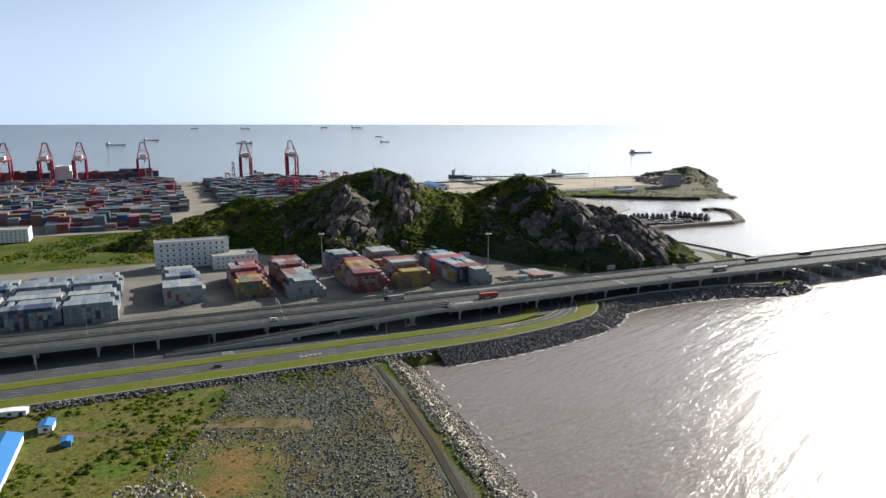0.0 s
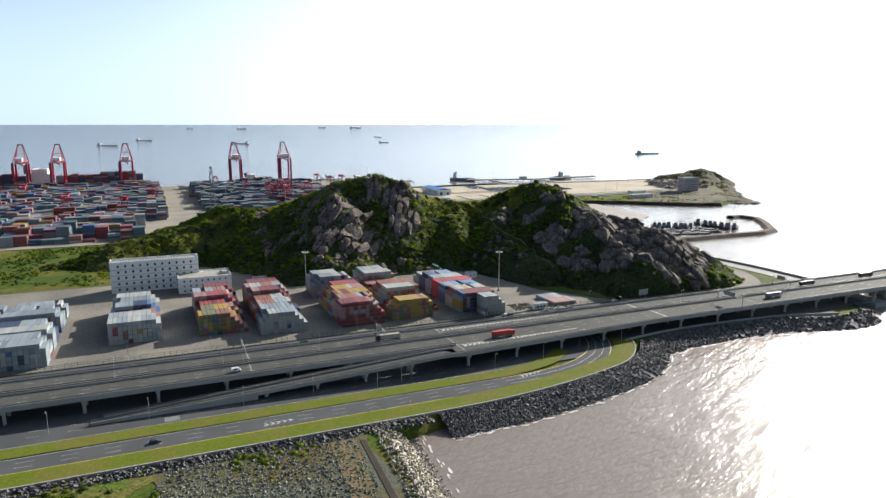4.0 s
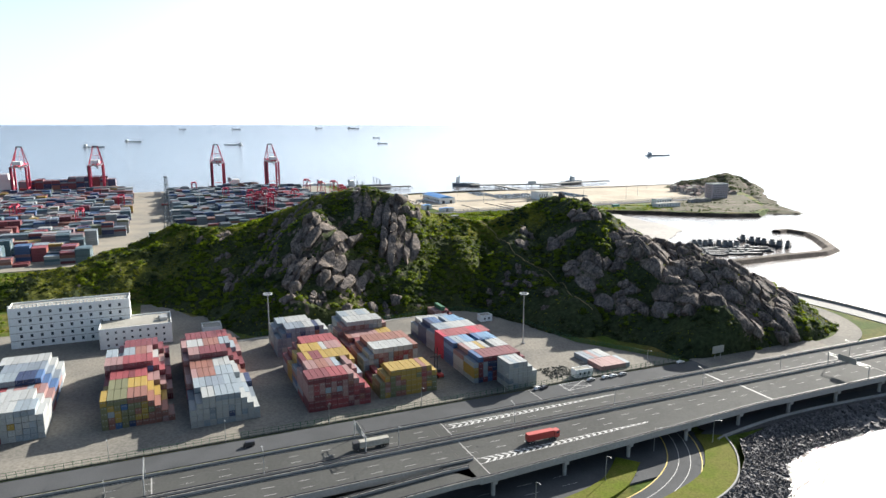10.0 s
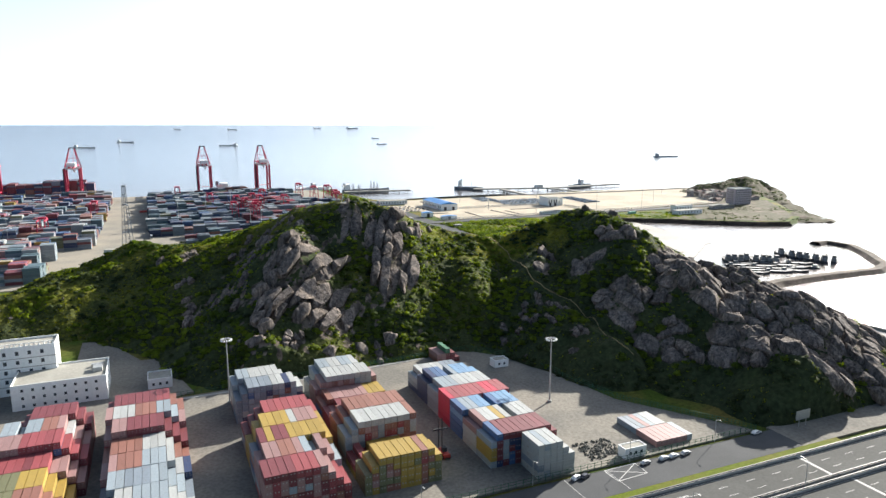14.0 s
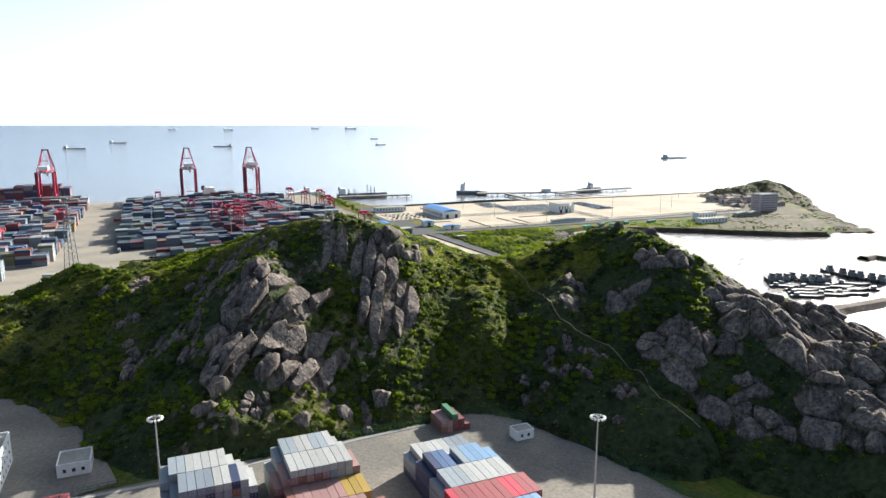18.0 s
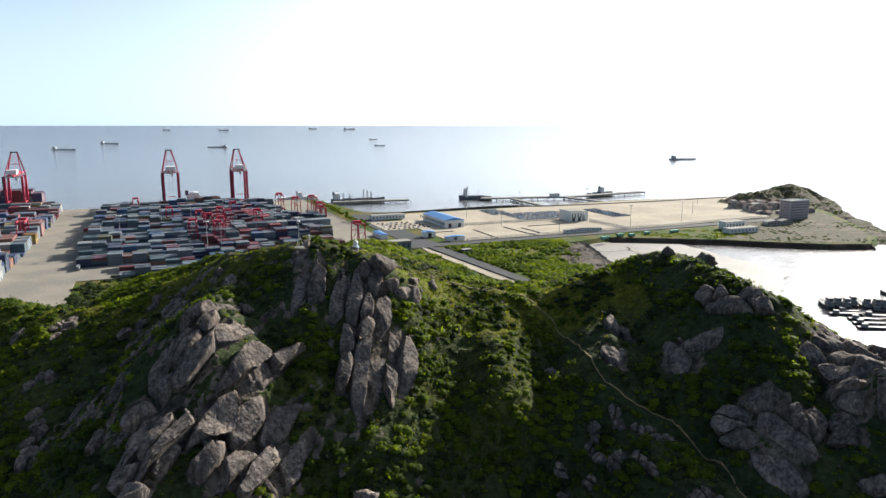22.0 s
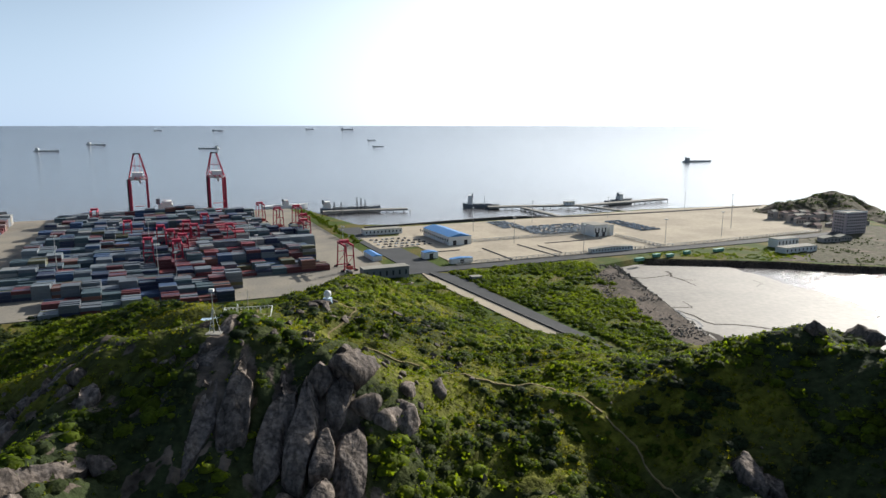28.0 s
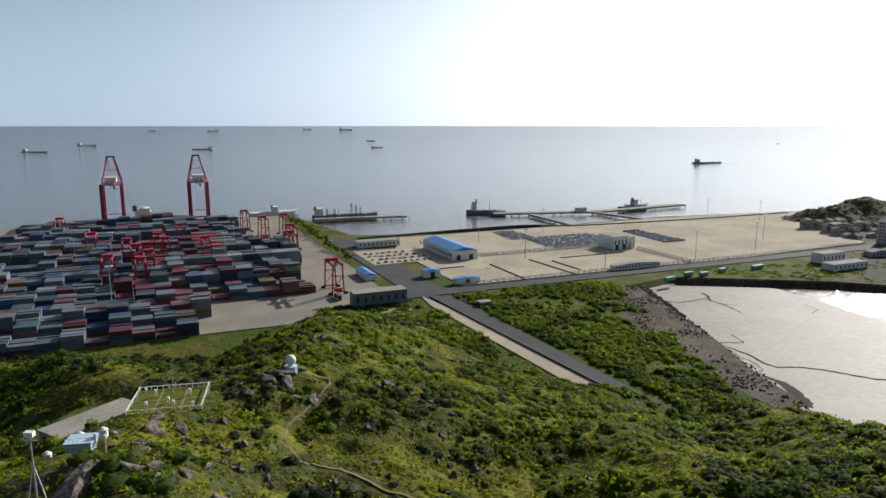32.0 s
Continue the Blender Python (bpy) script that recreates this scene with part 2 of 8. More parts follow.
PAL = {
    "red": [MAROON, MAROON, RED, MAROON, MAROON, BROWN, DUSTY],
    "yellow": [OLIVE, YELLOW, OLIVE, BROWN, OLIVE, MAROON, YELLOW, BROWN],
    "grey": [GREY, PALE, GREY, WHITE, PALE, GREY, NAVY],
    "white": [WHITE, WHITE, PALE, WHITE],
    "mixed": [RED, GREY, WHITE, BLUE, MAROON, DUSTY, PALE, BROWN, NAVY, YELLOW, MAROON],
    "bred": [RED, MAROON, RED, MAROON, DUSTY, MAROON],
    "bright": [BRIGHT, BRIGHT, RED, BRIGHT],
    "whiteyellow": [WHITE, YELLOW, DUSTY, WHITE, PALE, YELLOW],
    "navy": [NAVY, NAVY, BLUE, MAROON, PALE],
    "dusty": [DUSTY, WHITE, DUSTY, BROWN, PALE, RED],
    "brown": [BROWN, ORANGE, BROWN, MAROON],
    "blue": [SKYB, BLUE, NAVY, PALE, BLUE],
    "port": [GREY, BLUE, MAROON, SLATE, GREY, NAVY, BROWN, SLATE, OLIVE, GREY, PALE, MAROON, NAVY, MAROON, BLUE, SLATE, GREY],
    "portred": [MAROON, MAROON, RED, SLATE, MAROON, GREY, BRIGHT, NAVY],
    "portblue": [SLATE, BLUE, GREY, NAVY, SLATE, PALE, GREY, OLIVE, WHITE, SLATE],
    "ship": [MAROON, BROWN, NAVY, MAROON, GREY, NAVY],
}
M["box"] = box_mat("container_paint", "paint")
M["box_one"] = box_mat("container_paint_single", "object")


def material_slot(me, m):
    me.materials.append(M[m] if isinstance(m, str) else m)


def part(name, bm, m, parent=None, label="", smooth=False):
    """Links a bmesh as one mesh object under a thing or a part."""
    me = bpy.data.meshes.new(name)
    bm.to_mesh(me)
    bm.free()
    material_slot(me, m)
    if smooth:
        me.shade_smooth()
    ob = new(name, me)
    if parent:
        ob.parent = parent
    if label:
        ob["label"] = label
    return ob


def arrays(name, verts, faces, m, parent=None, smooth=False):
    """One mesh object from numpy vertices (n, 3) and equal-sided faces (k, 3 or 4)."""
    verts, faces = np.asarray(verts, np.float32), np.asarray(faces, np.int32)
    me = bpy.data.meshes.new(name)
    me.vertices.add(len(verts))
    me.vertices.foreach_set("co", verts.ravel())
    k = faces.shape[1]
    me.loops.add(faces.size)
    me.loops.foreach_set("vertex_index", faces.ravel())
    me.polygons.add(len(faces))
    me.polygons.foreach_set("loop_start", np.arange(0, faces.size, k, dtype=np.int32))
    me.polygons.foreach_set("loop_total", np.full(len(faces), k, np.int32))
    me.update(calc_edges=True)
    material_slot(me, m)
    if smooth:
        me.shade_smooth()
    else:
        me.shade_flat()
    ob = new(name, me)
    if parent:
        ob.parent = parent
    return ob


def thing(name, m, label="", category="", group="", kind=""):
    e = new(name)
    e.matrix_basis = m
    return tagged(e, label, category, group, kind)


BOXF = np.array([(0, 3, 2, 1), (4, 5, 6, 7), (0, 1, 5, 4), (1, 2, 6, 5), (2, 3, 7, 6), (3, 0, 4, 7)])


def boxes(lo, hi):
    """Vertices and quads of many boxes, from arrays of low and high corners."""
    lo, hi = np.asarray(lo, float).reshape(-1, 3), np.asarray(hi, float).reshape(-1, 3)
    pick = np.array([(0, 0, 0), (1, 0, 0), (1, 1, 0), (0, 1, 0), (0, 0, 1), (1, 0, 1), (1, 1, 1), (0, 1, 1)])
    v = np.where(pick[None], hi[:, None], lo[:, None]).reshape(-1, 3)
    f = (BOXF[None] + 8 * np.arange(len(lo))[:, None, None]).reshape(-1, 4)
    return v, f


def box(bm, x0, y0, z0, x1, y1, z1, m=None):
    """Adds a box to bm, moved by the matrix m."""
    c = [Vector((x, y, z)) for z in (z0, z1) for x, y in ((x0, y0), (x1, y0), (x1, y1), (x0, y1))]
    vs = [bm.verts.new(m @ p if m else p) for p in c]
    for f in BOXF:
        bm.faces.new([vs[i] for i in f])
    return bm


def cyl(bm, p0, p1, r0, r1=None, n=8):
    """Adds a closed tapered tube from p0 to p1."""
    p0, p1 = Vector(p0), Vector(p1)
    r1 = r0 if r1 is None else r1
    q = (p1 - p0).to_track_quat("Z", "Y")
    ring = []
    for p, r in ((p0, r0), (p1, r1)):
        ring.append([bm.verts.new(p + q @ Vector((r * math.cos(2 * math.pi * i / n), r * math.sin(2 * math.pi * i / n), 0))) for i in range(n)])
    for i in range(n):
        bm.faces.new([ring[0][i], ring[0][(i + 1) % n], ring[1][(i + 1) % n], ring[1][i]])
    bm.faces.new(ring[0][::-1])
    bm.faces.new(ring[1])
    return bm


def beam(bm, p0, p1, w, h):
    """Adds a square bar from p0 to p1, w wide and h high."""
    p0, p1 = Vector(p0), Vector(p1)
    q = (p1 - p0).to_track_quat("Y", "Z").to_matrix().to_4x4()
    return box(bm, -w / 2, 0, -h / 2, w / 2, (p1 - p0).length, h / 2, Matrix.Translation(p0) @ q)


def fill_top(bm, ring):
    """Fills a bent outline with triangles."""
    for tri in tessellate_polygon([[v.co for v in ring]]):
        bm.faces.new([ring[i] for i in tri])


def sheet(name, pts, m, z, parent=None, kind="structure", label="", category="", thick=0.3):
    """A slab with an outline of (x, y) points and its top at z."""
    bm = bmesh.new()
    top = [bm.verts.new((x, y, z)) for x, y in pts]
    low = [bm.verts.new((x, y, z - thick)) for x, y in pts]
    n = len(pts)
    fill_top(bm, top)
    for i in range(n):
        bm.faces.new([top[i], low[i], low[(i + 1) % n], top[(i + 1) % n]])
    bmesh.ops.recalc_face_normals(bm, faces=bm.faces)
    if sum(f.normal.z * f.calc_area() for f in bm.faces) < 0:
        bmesh.ops.reverse_faces(bm, faces=bm.faces)
    return tagged(part(name, bm, m, parent), label, category, kind=kind)


def gsheet(name, s0, d0, s1, d1, m, z, **k):
    return sheet(name, [tuple(at(s, d)[:2]) for s, d in ((s0, d0), (s1, d0), (s1, d1), (s0, d1))], m, z, **k)


def lattice(h):
    h = (h[0] * 374761393 + h[1] * 668265263 + h[2] * 1442695041) & 0x7FFFFFFF
    h = ((h ^ (h >> 13)) * 1274126177) & 0x7FFFFFFF
    return ((h ^ (h >> 16)) & 0xFFFFFF) / 0xFFFFFF


def vnoise(x, y, seed=0):
    x0, y0 = np.floor(x).astype(np.int64), np.floor(y).astype(np.int64)
    u, v = x - x0, y - y0
    u, v = u * u * (3 - 2 * u), v * v * (3 - 2 * v)
    a, b = lattice((x0, y0, seed)), lattice((x0 + 1, y0, seed))
    c, d = lattice((x0, y0 + 1, seed)), lattice((x0 + 1, y0 + 1, seed))
    return (a * (1 - u) + b * u) * (1 - v) + (c * (1 - u) + d * u) * v


def fbm(x, y, size, octaves=4, seed=0):
    out, amp, tot = 0, 1.0, 0.0
    for o in range(octaves):
        out = out + amp * vnoise(x / size * 2 ** o, y / size * 2 ** o, seed + o * 17)
        tot, amp = tot + amp, amp * 0.5
    return out / tot


def cells(x, y, seed=0):
    """Distance to the nearest and next cell centre of a jittered grid, a number for the cell, and its centre."""
    x0, y0 = np.floor(x).astype(np.int64), np.floor(y).astype(np.int64)
    f1, f2, cid = np.full(x.shape, 9.0), np.full(x.shape, 9.0), np.zeros(x.shape)
    bx, by = np.zeros(x.shape), np.zeros(x.shape)
    for i in (-1, 0, 1):
        for j in (-1, 0, 1):
            gx, gy = x0 + i, y0 + j
            px, py = gx + 0.1 + 0.8 * lattice((gx, gy, seed)), gy + 0.1 + 0.8 * lattice((gx, gy, seed + 5))
            d = np.hypot(px - x, py - y)
            near = d < f1
            f2 = np.where(near, f1, np.minimum(f2, d))
            cid = np.where(near, lattice((gx, gy, seed + 9)), cid)
            bx, by = np.where(near, px, bx), np.where(near, py, by)
            f1 = np.where(near, d, f1)
    return f1, f2, cid, bx, by

# ---------------------------------------------------------------- sea and land
def sea():
    """Water as one disc round the place; its far rim lifts to the true horizon."""
    rings = [0] + [60 * 1.11 ** i for i in range(1, 42)]
    rings = [r for r in rings if r < 4250] + [4250]
    n = 96
    v, f = [(0, 330, 0)], []
    for r in rings[1:]:
        z = 0 if r < 1900 else 124 * ((r - 1900) / 2350) ** 2
        v += [(r * math.cos(2 * math.pi * i / n), 330 + r * math.sin(2 * math.pi * i / n), z) for i in range(n)]
    for k in range(len(rings) - 2):
        a, b = 1 + k * n, 1 + (k + 1) * n
        f += [(a + i, b + i, b + (i + 1) % n, a + (i + 1) % n) for i in range(n)]
    f += [(0, 1 + i, 1 + (i + 1) % n, 1 + (i + 1) % n) for i in range(n)]
    me = bpy.data.meshes.new("water")
    me.from_pydata(v, [], [q if q[2] != q[3] else q[:3] for q in f])
    me.shade_smooth()
    m = bpy.data.materials.new("silty_sea_water")
    m.use_nodes = True
    t = m.node_tree
    b = t.nodes["Principled BSDF"]
    b.inputs["Roughness"].default_value, b.inputs["IOR"].default_value = 0.12, 1.33
    co = t.nodes.new("ShaderNodeTexCoord")
    # silty brown by the shore, blue-grey and with weaker waves far out
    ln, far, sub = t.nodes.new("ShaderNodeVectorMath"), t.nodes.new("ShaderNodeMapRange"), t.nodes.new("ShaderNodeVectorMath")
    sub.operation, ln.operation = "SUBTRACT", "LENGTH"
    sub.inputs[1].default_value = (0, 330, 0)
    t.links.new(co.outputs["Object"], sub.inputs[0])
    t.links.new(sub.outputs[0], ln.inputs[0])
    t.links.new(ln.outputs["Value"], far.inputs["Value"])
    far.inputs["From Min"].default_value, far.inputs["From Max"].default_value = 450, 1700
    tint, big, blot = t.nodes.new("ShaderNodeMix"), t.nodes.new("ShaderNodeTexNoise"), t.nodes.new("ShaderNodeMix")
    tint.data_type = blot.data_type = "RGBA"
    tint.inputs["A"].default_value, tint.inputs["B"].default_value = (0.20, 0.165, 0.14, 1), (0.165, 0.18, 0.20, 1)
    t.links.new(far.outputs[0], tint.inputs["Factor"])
    big.inputs["Scale"].default_value, big.inputs["Detail"].default_value = 0.006, 5
    blot.blend_type, blot.inputs["B"].default_value = "MULTIPLY", (0.7, 0.72, 0.75, 1)
    t.links.new(co.outputs["Object"], big.inputs["Vector"])
    t.links.new(big.outputs["Fac"], blot.inputs["Factor"])
    t.links.new(tint.outputs["Result"], blot.inputs["A"])
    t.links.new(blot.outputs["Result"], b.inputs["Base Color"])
    calm = t.nodes.new("ShaderNodeMapRange")
    calm.inputs["From Min"].default_value, calm.inputs["From Max"].default_value = 350, 1300
    calm.inputs["To Min"].default_value, calm.inputs["To Max"].default_value = 1.0, 0.7
    t.links.new(ln.outputs["Value"], calm.inputs["Value"])
    prev = None
    for size, deep, stretch in ((0.045, 0.9, 2.4), (0.15, 0.5, 2.2), (0.5, 0.27, 1.8), (1.6, 0.10, 1.3)):
        mp, nz, bp = t.nodes.new("ShaderNodeMapping"), t.nodes.new("ShaderNodeTexNoise"), t.nodes.new("ShaderNodeBump")
        mp.vector_type = "TEXTURE"
        mp.inputs["Rotation"].default_value[2] = radians(-46)
        mp.inputs["Scale"].default_value = (1 / stretch, stretch, 1)
        nz.inputs["Scale"].default_value, nz.inputs["Detail"].default_value = size, 4
        bp.inputs["Distance"].default_value = deep
        t.links.new(calm.outputs[0], bp.inputs["Strength"])
        t.links.new(co.outputs["Object"], mp.inputs[0])
        t.links.new(mp.outputs[0], nz.inputs["Vector"])
        t.links.new(nz.outputs["Fac"], bp.inputs["Height"])
        if prev:
            t.links.new(prev.outputs[0], bp.inputs["Normal"])
        prev = bp
    t.links.new(prev.outputs[0], b.inputs["Normal"])
    me.materials.append(m)
    tagged(new("water", me), "silty grey-brown sea with wind waves under the sun", "sea", kind="structure")


sea()


def shore_slab(name, pts, m, z, out, low, label):
    """Land with its top at z and banks that slope outward down below the water."""
    n = len(pts)
    area = sum(pts[i][0] * pts[(i + 1) % n][1] - pts[(i + 1) % n][0] * pts[i][1] for i in range(n))
    sign = 1 if area > 0 else -1
    bm = bmesh.new()
    top = [bm.verts.new((x, y, z)) for x, y in pts]
    foot = []
    for i, (x, y) in enumerate(pts):
        a, c = Vector(pts[i - 1]), Vector(pts[(i + 1) % n])
        e0, e1 = (Vector((x, y)) - a).normalized(), (c - Vector((x, y))).normalized()
        nn = Vector((e0.y + e1.y, -e0.x - e1.x)) * sign
        nn = nn.normalized() * out if nn.length > 0.1 else Vector((0, 0))
        foot.append(bm.verts.new((x + nn.x, y + nn.y, low)))
    fill_top(bm, top)
    for i in range(n):
        bm.faces.new([top[i], foot[i], foot[(i + 1) % n], top[(i + 1) % n]])
    bmesh.ops.recalc_face_normals(bm, faces=bm.faces)
    if sum(f.normal.z * f.calc_area() for f in bm.faces) < 0:
        bmesh.ops.reverse_faces(bm, faces=bm.faces)
    return tagged(part(name, bm, m), label, kind="structure")


WHARF_R, WHARF_L = at(236, 1176), at(-1500, 1176)
MAIN = [(40, -300), (18, 205), (4, 255), (-14, 310), (-26, 345), (-4, 363), (47, 390), (85, 423), (113, 464), (165, 496), (215, 508), (262, 512),
        (286, 530), (290, 600), (288, 640), (272, 680), (246, 730), (232, 790), (196, 850), (150, 905), (136, 950), (138, 1000), (130, 1060), (132, 1120),
        (126, 1180), (170, 1212), (230, 1206), (300, 1196), (340, 1182), (400, 1168), (444, 1170), (490, 1226), (522, 1340), (545, 1420), (560, 1500), (550, 1600), (512, 1655),
        (282, 1592), (108, 1498), (-30, 1438), (-128, 1432), (WHARF_R.x + 20, WHARF_R.y), (WHARF_R.x, WHARF_R.y), (WHARF_L.x, WHARF_L.y), (-2600, 500), (-2600, -300)]
shore_slab("ground", MAIN, "scrub", 4.6, 7.0, -1.5, "coastal ground with scrub and bare earth")
def wavy(pts, amp, seed):
    """An outline with its sides broken into uneven short runs."""
    r, out = random.Random(seed), []
    for (x0, y0), (x1, y1) in zip(pts, pts[1:] + pts[:1]):
        n = max(1, int(math.hypot(x1 - x0, y1 - y0) / 9))
        out += [(x0 + (x1 - x0) * i / n + r.uniform(-amp, amp) * (i > 0), y0 + (y1 - y0) * i / n + r.uniform(-amp, amp) * (i > 0)) for i in range(n)]
    return out


sheet("tidal_flat", wavy([(120, 1185), (136, 1120), (134, 1050), (142, 1000), (140, 945), (185, 905), (240, 950), (292, 1040), (285, 1086), (270, 1118), (262, 1154), (248, 1190), (215, 1203), (170, 1204)], 2.2, 3),
      "mud", 0.35, label="bare grey-brown tidal mud flat in the bay", category="mud flat", thick=0.6)

WEST_RIDGES = [
    [(-345, 672, 8.0, 0.35), (-300, 700, 21.0, 0.38), (-248, 732, 32.3, 0.46), (-201, 759, 39.2, 0.57), (-153, 754, 54.7, 0.50), (-109, 754, 72.5, 0.73), (-78, 746, 78.1, 1.09), (-48, 736, 72.9, 1.14)],
    [(-190, 758, 44.6, 0.50), (-240, 776, 42.3, 0.50), (-290, 786, 24.0, 0.50), (-325, 792, 8.0, 0.40)],
    [(-108, 740, 67.2, 0.80), (-103, 691, 66.0, 0.98), (-103, 666, 42.1, 0.60), (-98, 628, 24.0, 0.60)],
    [(-190, 752, 43.6, 0.50), (-182, 712, 26.9, 0.55), (-169, 680, 19.1, 0.55), (-160, 646, 7.1, 0.50)],
]
PEAK_RIDGES = [
    [(-44, 745, 69.0, 1.20), (-41, 717, 53.9, 1.08), (-44, 682, 32.0, 0.70)],
    [(-74, 742, 80.6, 0.75), (-86, 792, 64.6, 0.42), (-80, 823, 54.9, 0.50), (-68, 846, 58.9, 0.33), (-72, 900, 52.0, 0.42), (-70, 968, 44.0, 0.50), (-60, 1030, 22.0, 0.45), (-52, 1072, 6.0, 0.40)],
    [(-91, 816, 56.4, 0.51), (-128, 868, 51.0, 0.42), (-170, 905, 41.0, 0.45), (-215, 935, 25.0, 0.45), (-258, 962, 8.0, 0.40)],
]
SADDLE_RIDGES = [
    [(-45, 745, 68.3, 0.90), (-13, 765, 56.1, 0.47), (23, 767, 46.2, 0.63), (64, 765, 62.6, 0.78), (101, 776, 69.1, 0.76)],
    [(25, 769, 48.1, 0.55), (37, 804, 47.5, 0.45), (37, 844, 39.0, 0.38), (30, 900, 18.0, 0.30), (54, 950, 9.0, 0.25)],
    [(58, 774, 55.8, 0.90), (51, 706, 44.7, 0.75), (53, 667, 26.7, 0.70), (76, 624, 20.4, 0.71)],
    [(6, 767, 47.8, 0.62), (9, 733, 45.3, 0.61), (7, 704, 40.2, 0.88), (-2, 682, 22.0, 0.70), (4, 662, 9.0, 0.60)],
]
EAST_RIDGES = [
    [(93, 771, 72.6, 0.58), (109, 708, 64.7, 0.76), (96, 661, 41.2, 0.91), (108, 620, 19.0, 0.88)],
    [(101, 779, 60.4, 0.71), (137, 725, 42.9, 0.74), (164, 682, 44.4, 0.70), (198, 656, 28.8, 0.58), (222, 622, 11.0, 0.50)],
    [(137, 722, 45.2, 0.75), (125, 657, 52.7, 1.10), (134, 625, 35.1, 1.26), (150, 585, 32.5, 0.93), (155, 578, 17.0, 1.10)],
]
SHORE_RIDGES = [
    [(146, 639, 39.0, 0.54), (171, 633, 44.1, 0.68), (191, 639, 34.8, 0.68), (205, 628, 22.0, 0.62), (214, 616, 9.0, 0.50)],
    [(99, 779, 65.7, 0.76), (115, 839, 43.5, 0.50), (112, 900, 20.0, 0.40), (104, 950, 7.0, 0.30)],
    [(97, 780, 60.1, 0.76), (150, 772, 42.2, 0.63), (190, 758, 10.0, 0.50)],
]
RIDGES = WEST_RIDGES + PEAK_RIDGES + SADDLE_RIDGES + EAST_RIDGES + SHORE_RIDGES


def ridge_height(x, y, ridges, base=4.4, p=14.0):
    """Crests that fall away to both sides, the highest of all winning softly."""
    acc = np.zeros_like(x)
    for r in ridges:
        best = np.zeros_like(x)
        for (x0, y0, z0, k0), (x1, y1, z1, k1) in zip(r, r[1:]):
            dx, dy = x1 - x0, y1 - y0
            t = np.clip(((x - x0) * dx + (y - y0) * dy) / (dx * dx + dy * dy), 0, 1)
            dist = np.hypot(x - x0 - t * dx, y - y0 - t * dy)
            best = np.maximum(best, z0 + (z1 - z0) * t - (k0 + (k1 - k0) * t) * (np.sqrt(dist * dist + 36) - 6) - base)
        acc += (best / 80) ** p
    return base + 80 * acc ** (1 / p)


def blob(x, y, cx, cy, rx, ry):
    return np.exp(-(((x - cx) / rx) ** 2 + ((y - cy) / ry) ** 2))


def smooth_hill(x, y):
    wx, wy = x + 10 * (fbm(x, y, 28, 3, 3) - 0.5), y + 10 * (fbm(x, y, 28, 3, 8) - 0.5)
    h = ridge_height(wx, wy, RIDGES)
    h = h + 6.5 * blob(x, y, -33, 791, 20, 10) + 3 * blob(x, y, -10, 775, 14, 9) + 4.5 * blob(x, y, -33, 810, 12, 9) + 3.5 * blob(x, y, 9, 772, 13, 7) - 4.0 * blob(x, y, -76, 742, 10, 9) - 3 * blob(x, y, -58, 836, 7, 12) - 4.5 * blob(x, y, 103, 779, 15, 13)
    up = np.clip((h - 5) / 10, 0, 1)
    return h + up * (8 * (fbm(x, y, 45, 4, 21) - 0.5) + 3 * (fbm(x, y, 11, 3, 31) - 0.5))



def inside(x, y, ring):
    """True where places lie within the outline."""
    x, y = np.asarray(x, float), np.asarray(y, float)
    hit = np.zeros(x.shape, bool)
    for (x0, y0), (x1, y1) in zip(ring, ring[1:] + ring[:1]):
        if y0 != y1:
            hit ^= ((y0 > y) != (y1 > y)) & (x < x0 + (y - y0) / (y1 - y0) * (x1 - x0))
    return hit


def clip_half(poly, p, n):
    """The convex outline poly, cut off where it lies beyond p in direction n."""
    out = []
    for (ax, ay), (bx, by) in zip(poly, poly[1:] + poly[:1]):
        da, db = (ax - p[0]) * n[0] + (ay - p[1]) * n[1], (bx - p[0]) * n[0] + (by - p[1]) * n[1]
        if da <= 0:
            out.append((ax, ay))
        if (da < 0 < db) or (db < 0 < da):
            t = da / (da - db)
            out.append((ax + (bx - ax) * t, ay + (by - ay) * t))
    return out


def joint_cells(ring, axis, wide, long, share, seed, ju=0.2):
    """Rock joints: a jittered net of cells, stretched along axis (degrees from +y towards +x), as plan outlines within ring."""
    r = np.random.RandomState(seed)
    sa, ca = math.sin(radians(axis)), math.cos(radians(axis))
    to = lambda x, y: ((x * ca - y * sa) / wide, (x * sa + y * ca) / long)
    back = lambda u, v: (u * wide * ca + v * long * sa, -u * wide * sa + v * long * ca)
    uv = [to(x, y) for x, y in ring]
    u0, u1 = int(min(q[0] for q in uv)) - 3, int(max(q[0] for q in uv)) + 3
    v0, v1 = int(min(q[1] for q in uv)) - 3, int(max(q[1] for q in uv)) + 3
    site = {(i, j): (i + 0.12 * (j % 2) + r.uniform(-ju, ju), j + 0.37 * (i % 3) + r.uniform(-0.45, 0.45)) for i in range(u0, u1 + 1) for j in range(v0, v1 + 1)}
    out = []
    for (i, j), (u, v) in site.items():
        lucky = r.rand()
        x, y = back(u, v)
        if not inside(x, y, ring) or lucky > share(x, y):
            continue
        poly = [(u - 1.4, v - 1.4), (u + 1.4, v - 1.4), (u + 1.4, v + 1.4), (u - 1.4, v + 1.4)]
        for k in range(-2, 3):
            for m in range(-2, 3):
                q = site.get((i + k, j + m))
                if q and (k or m):
                    poly = clip_half(poly, ((u + q[0]) / 2, (v + q[1]) / 2), (q[0] - u, q[1] - v))
        if len(poly) > 2:
            out.append([back(*q) for q in poly])
    return out


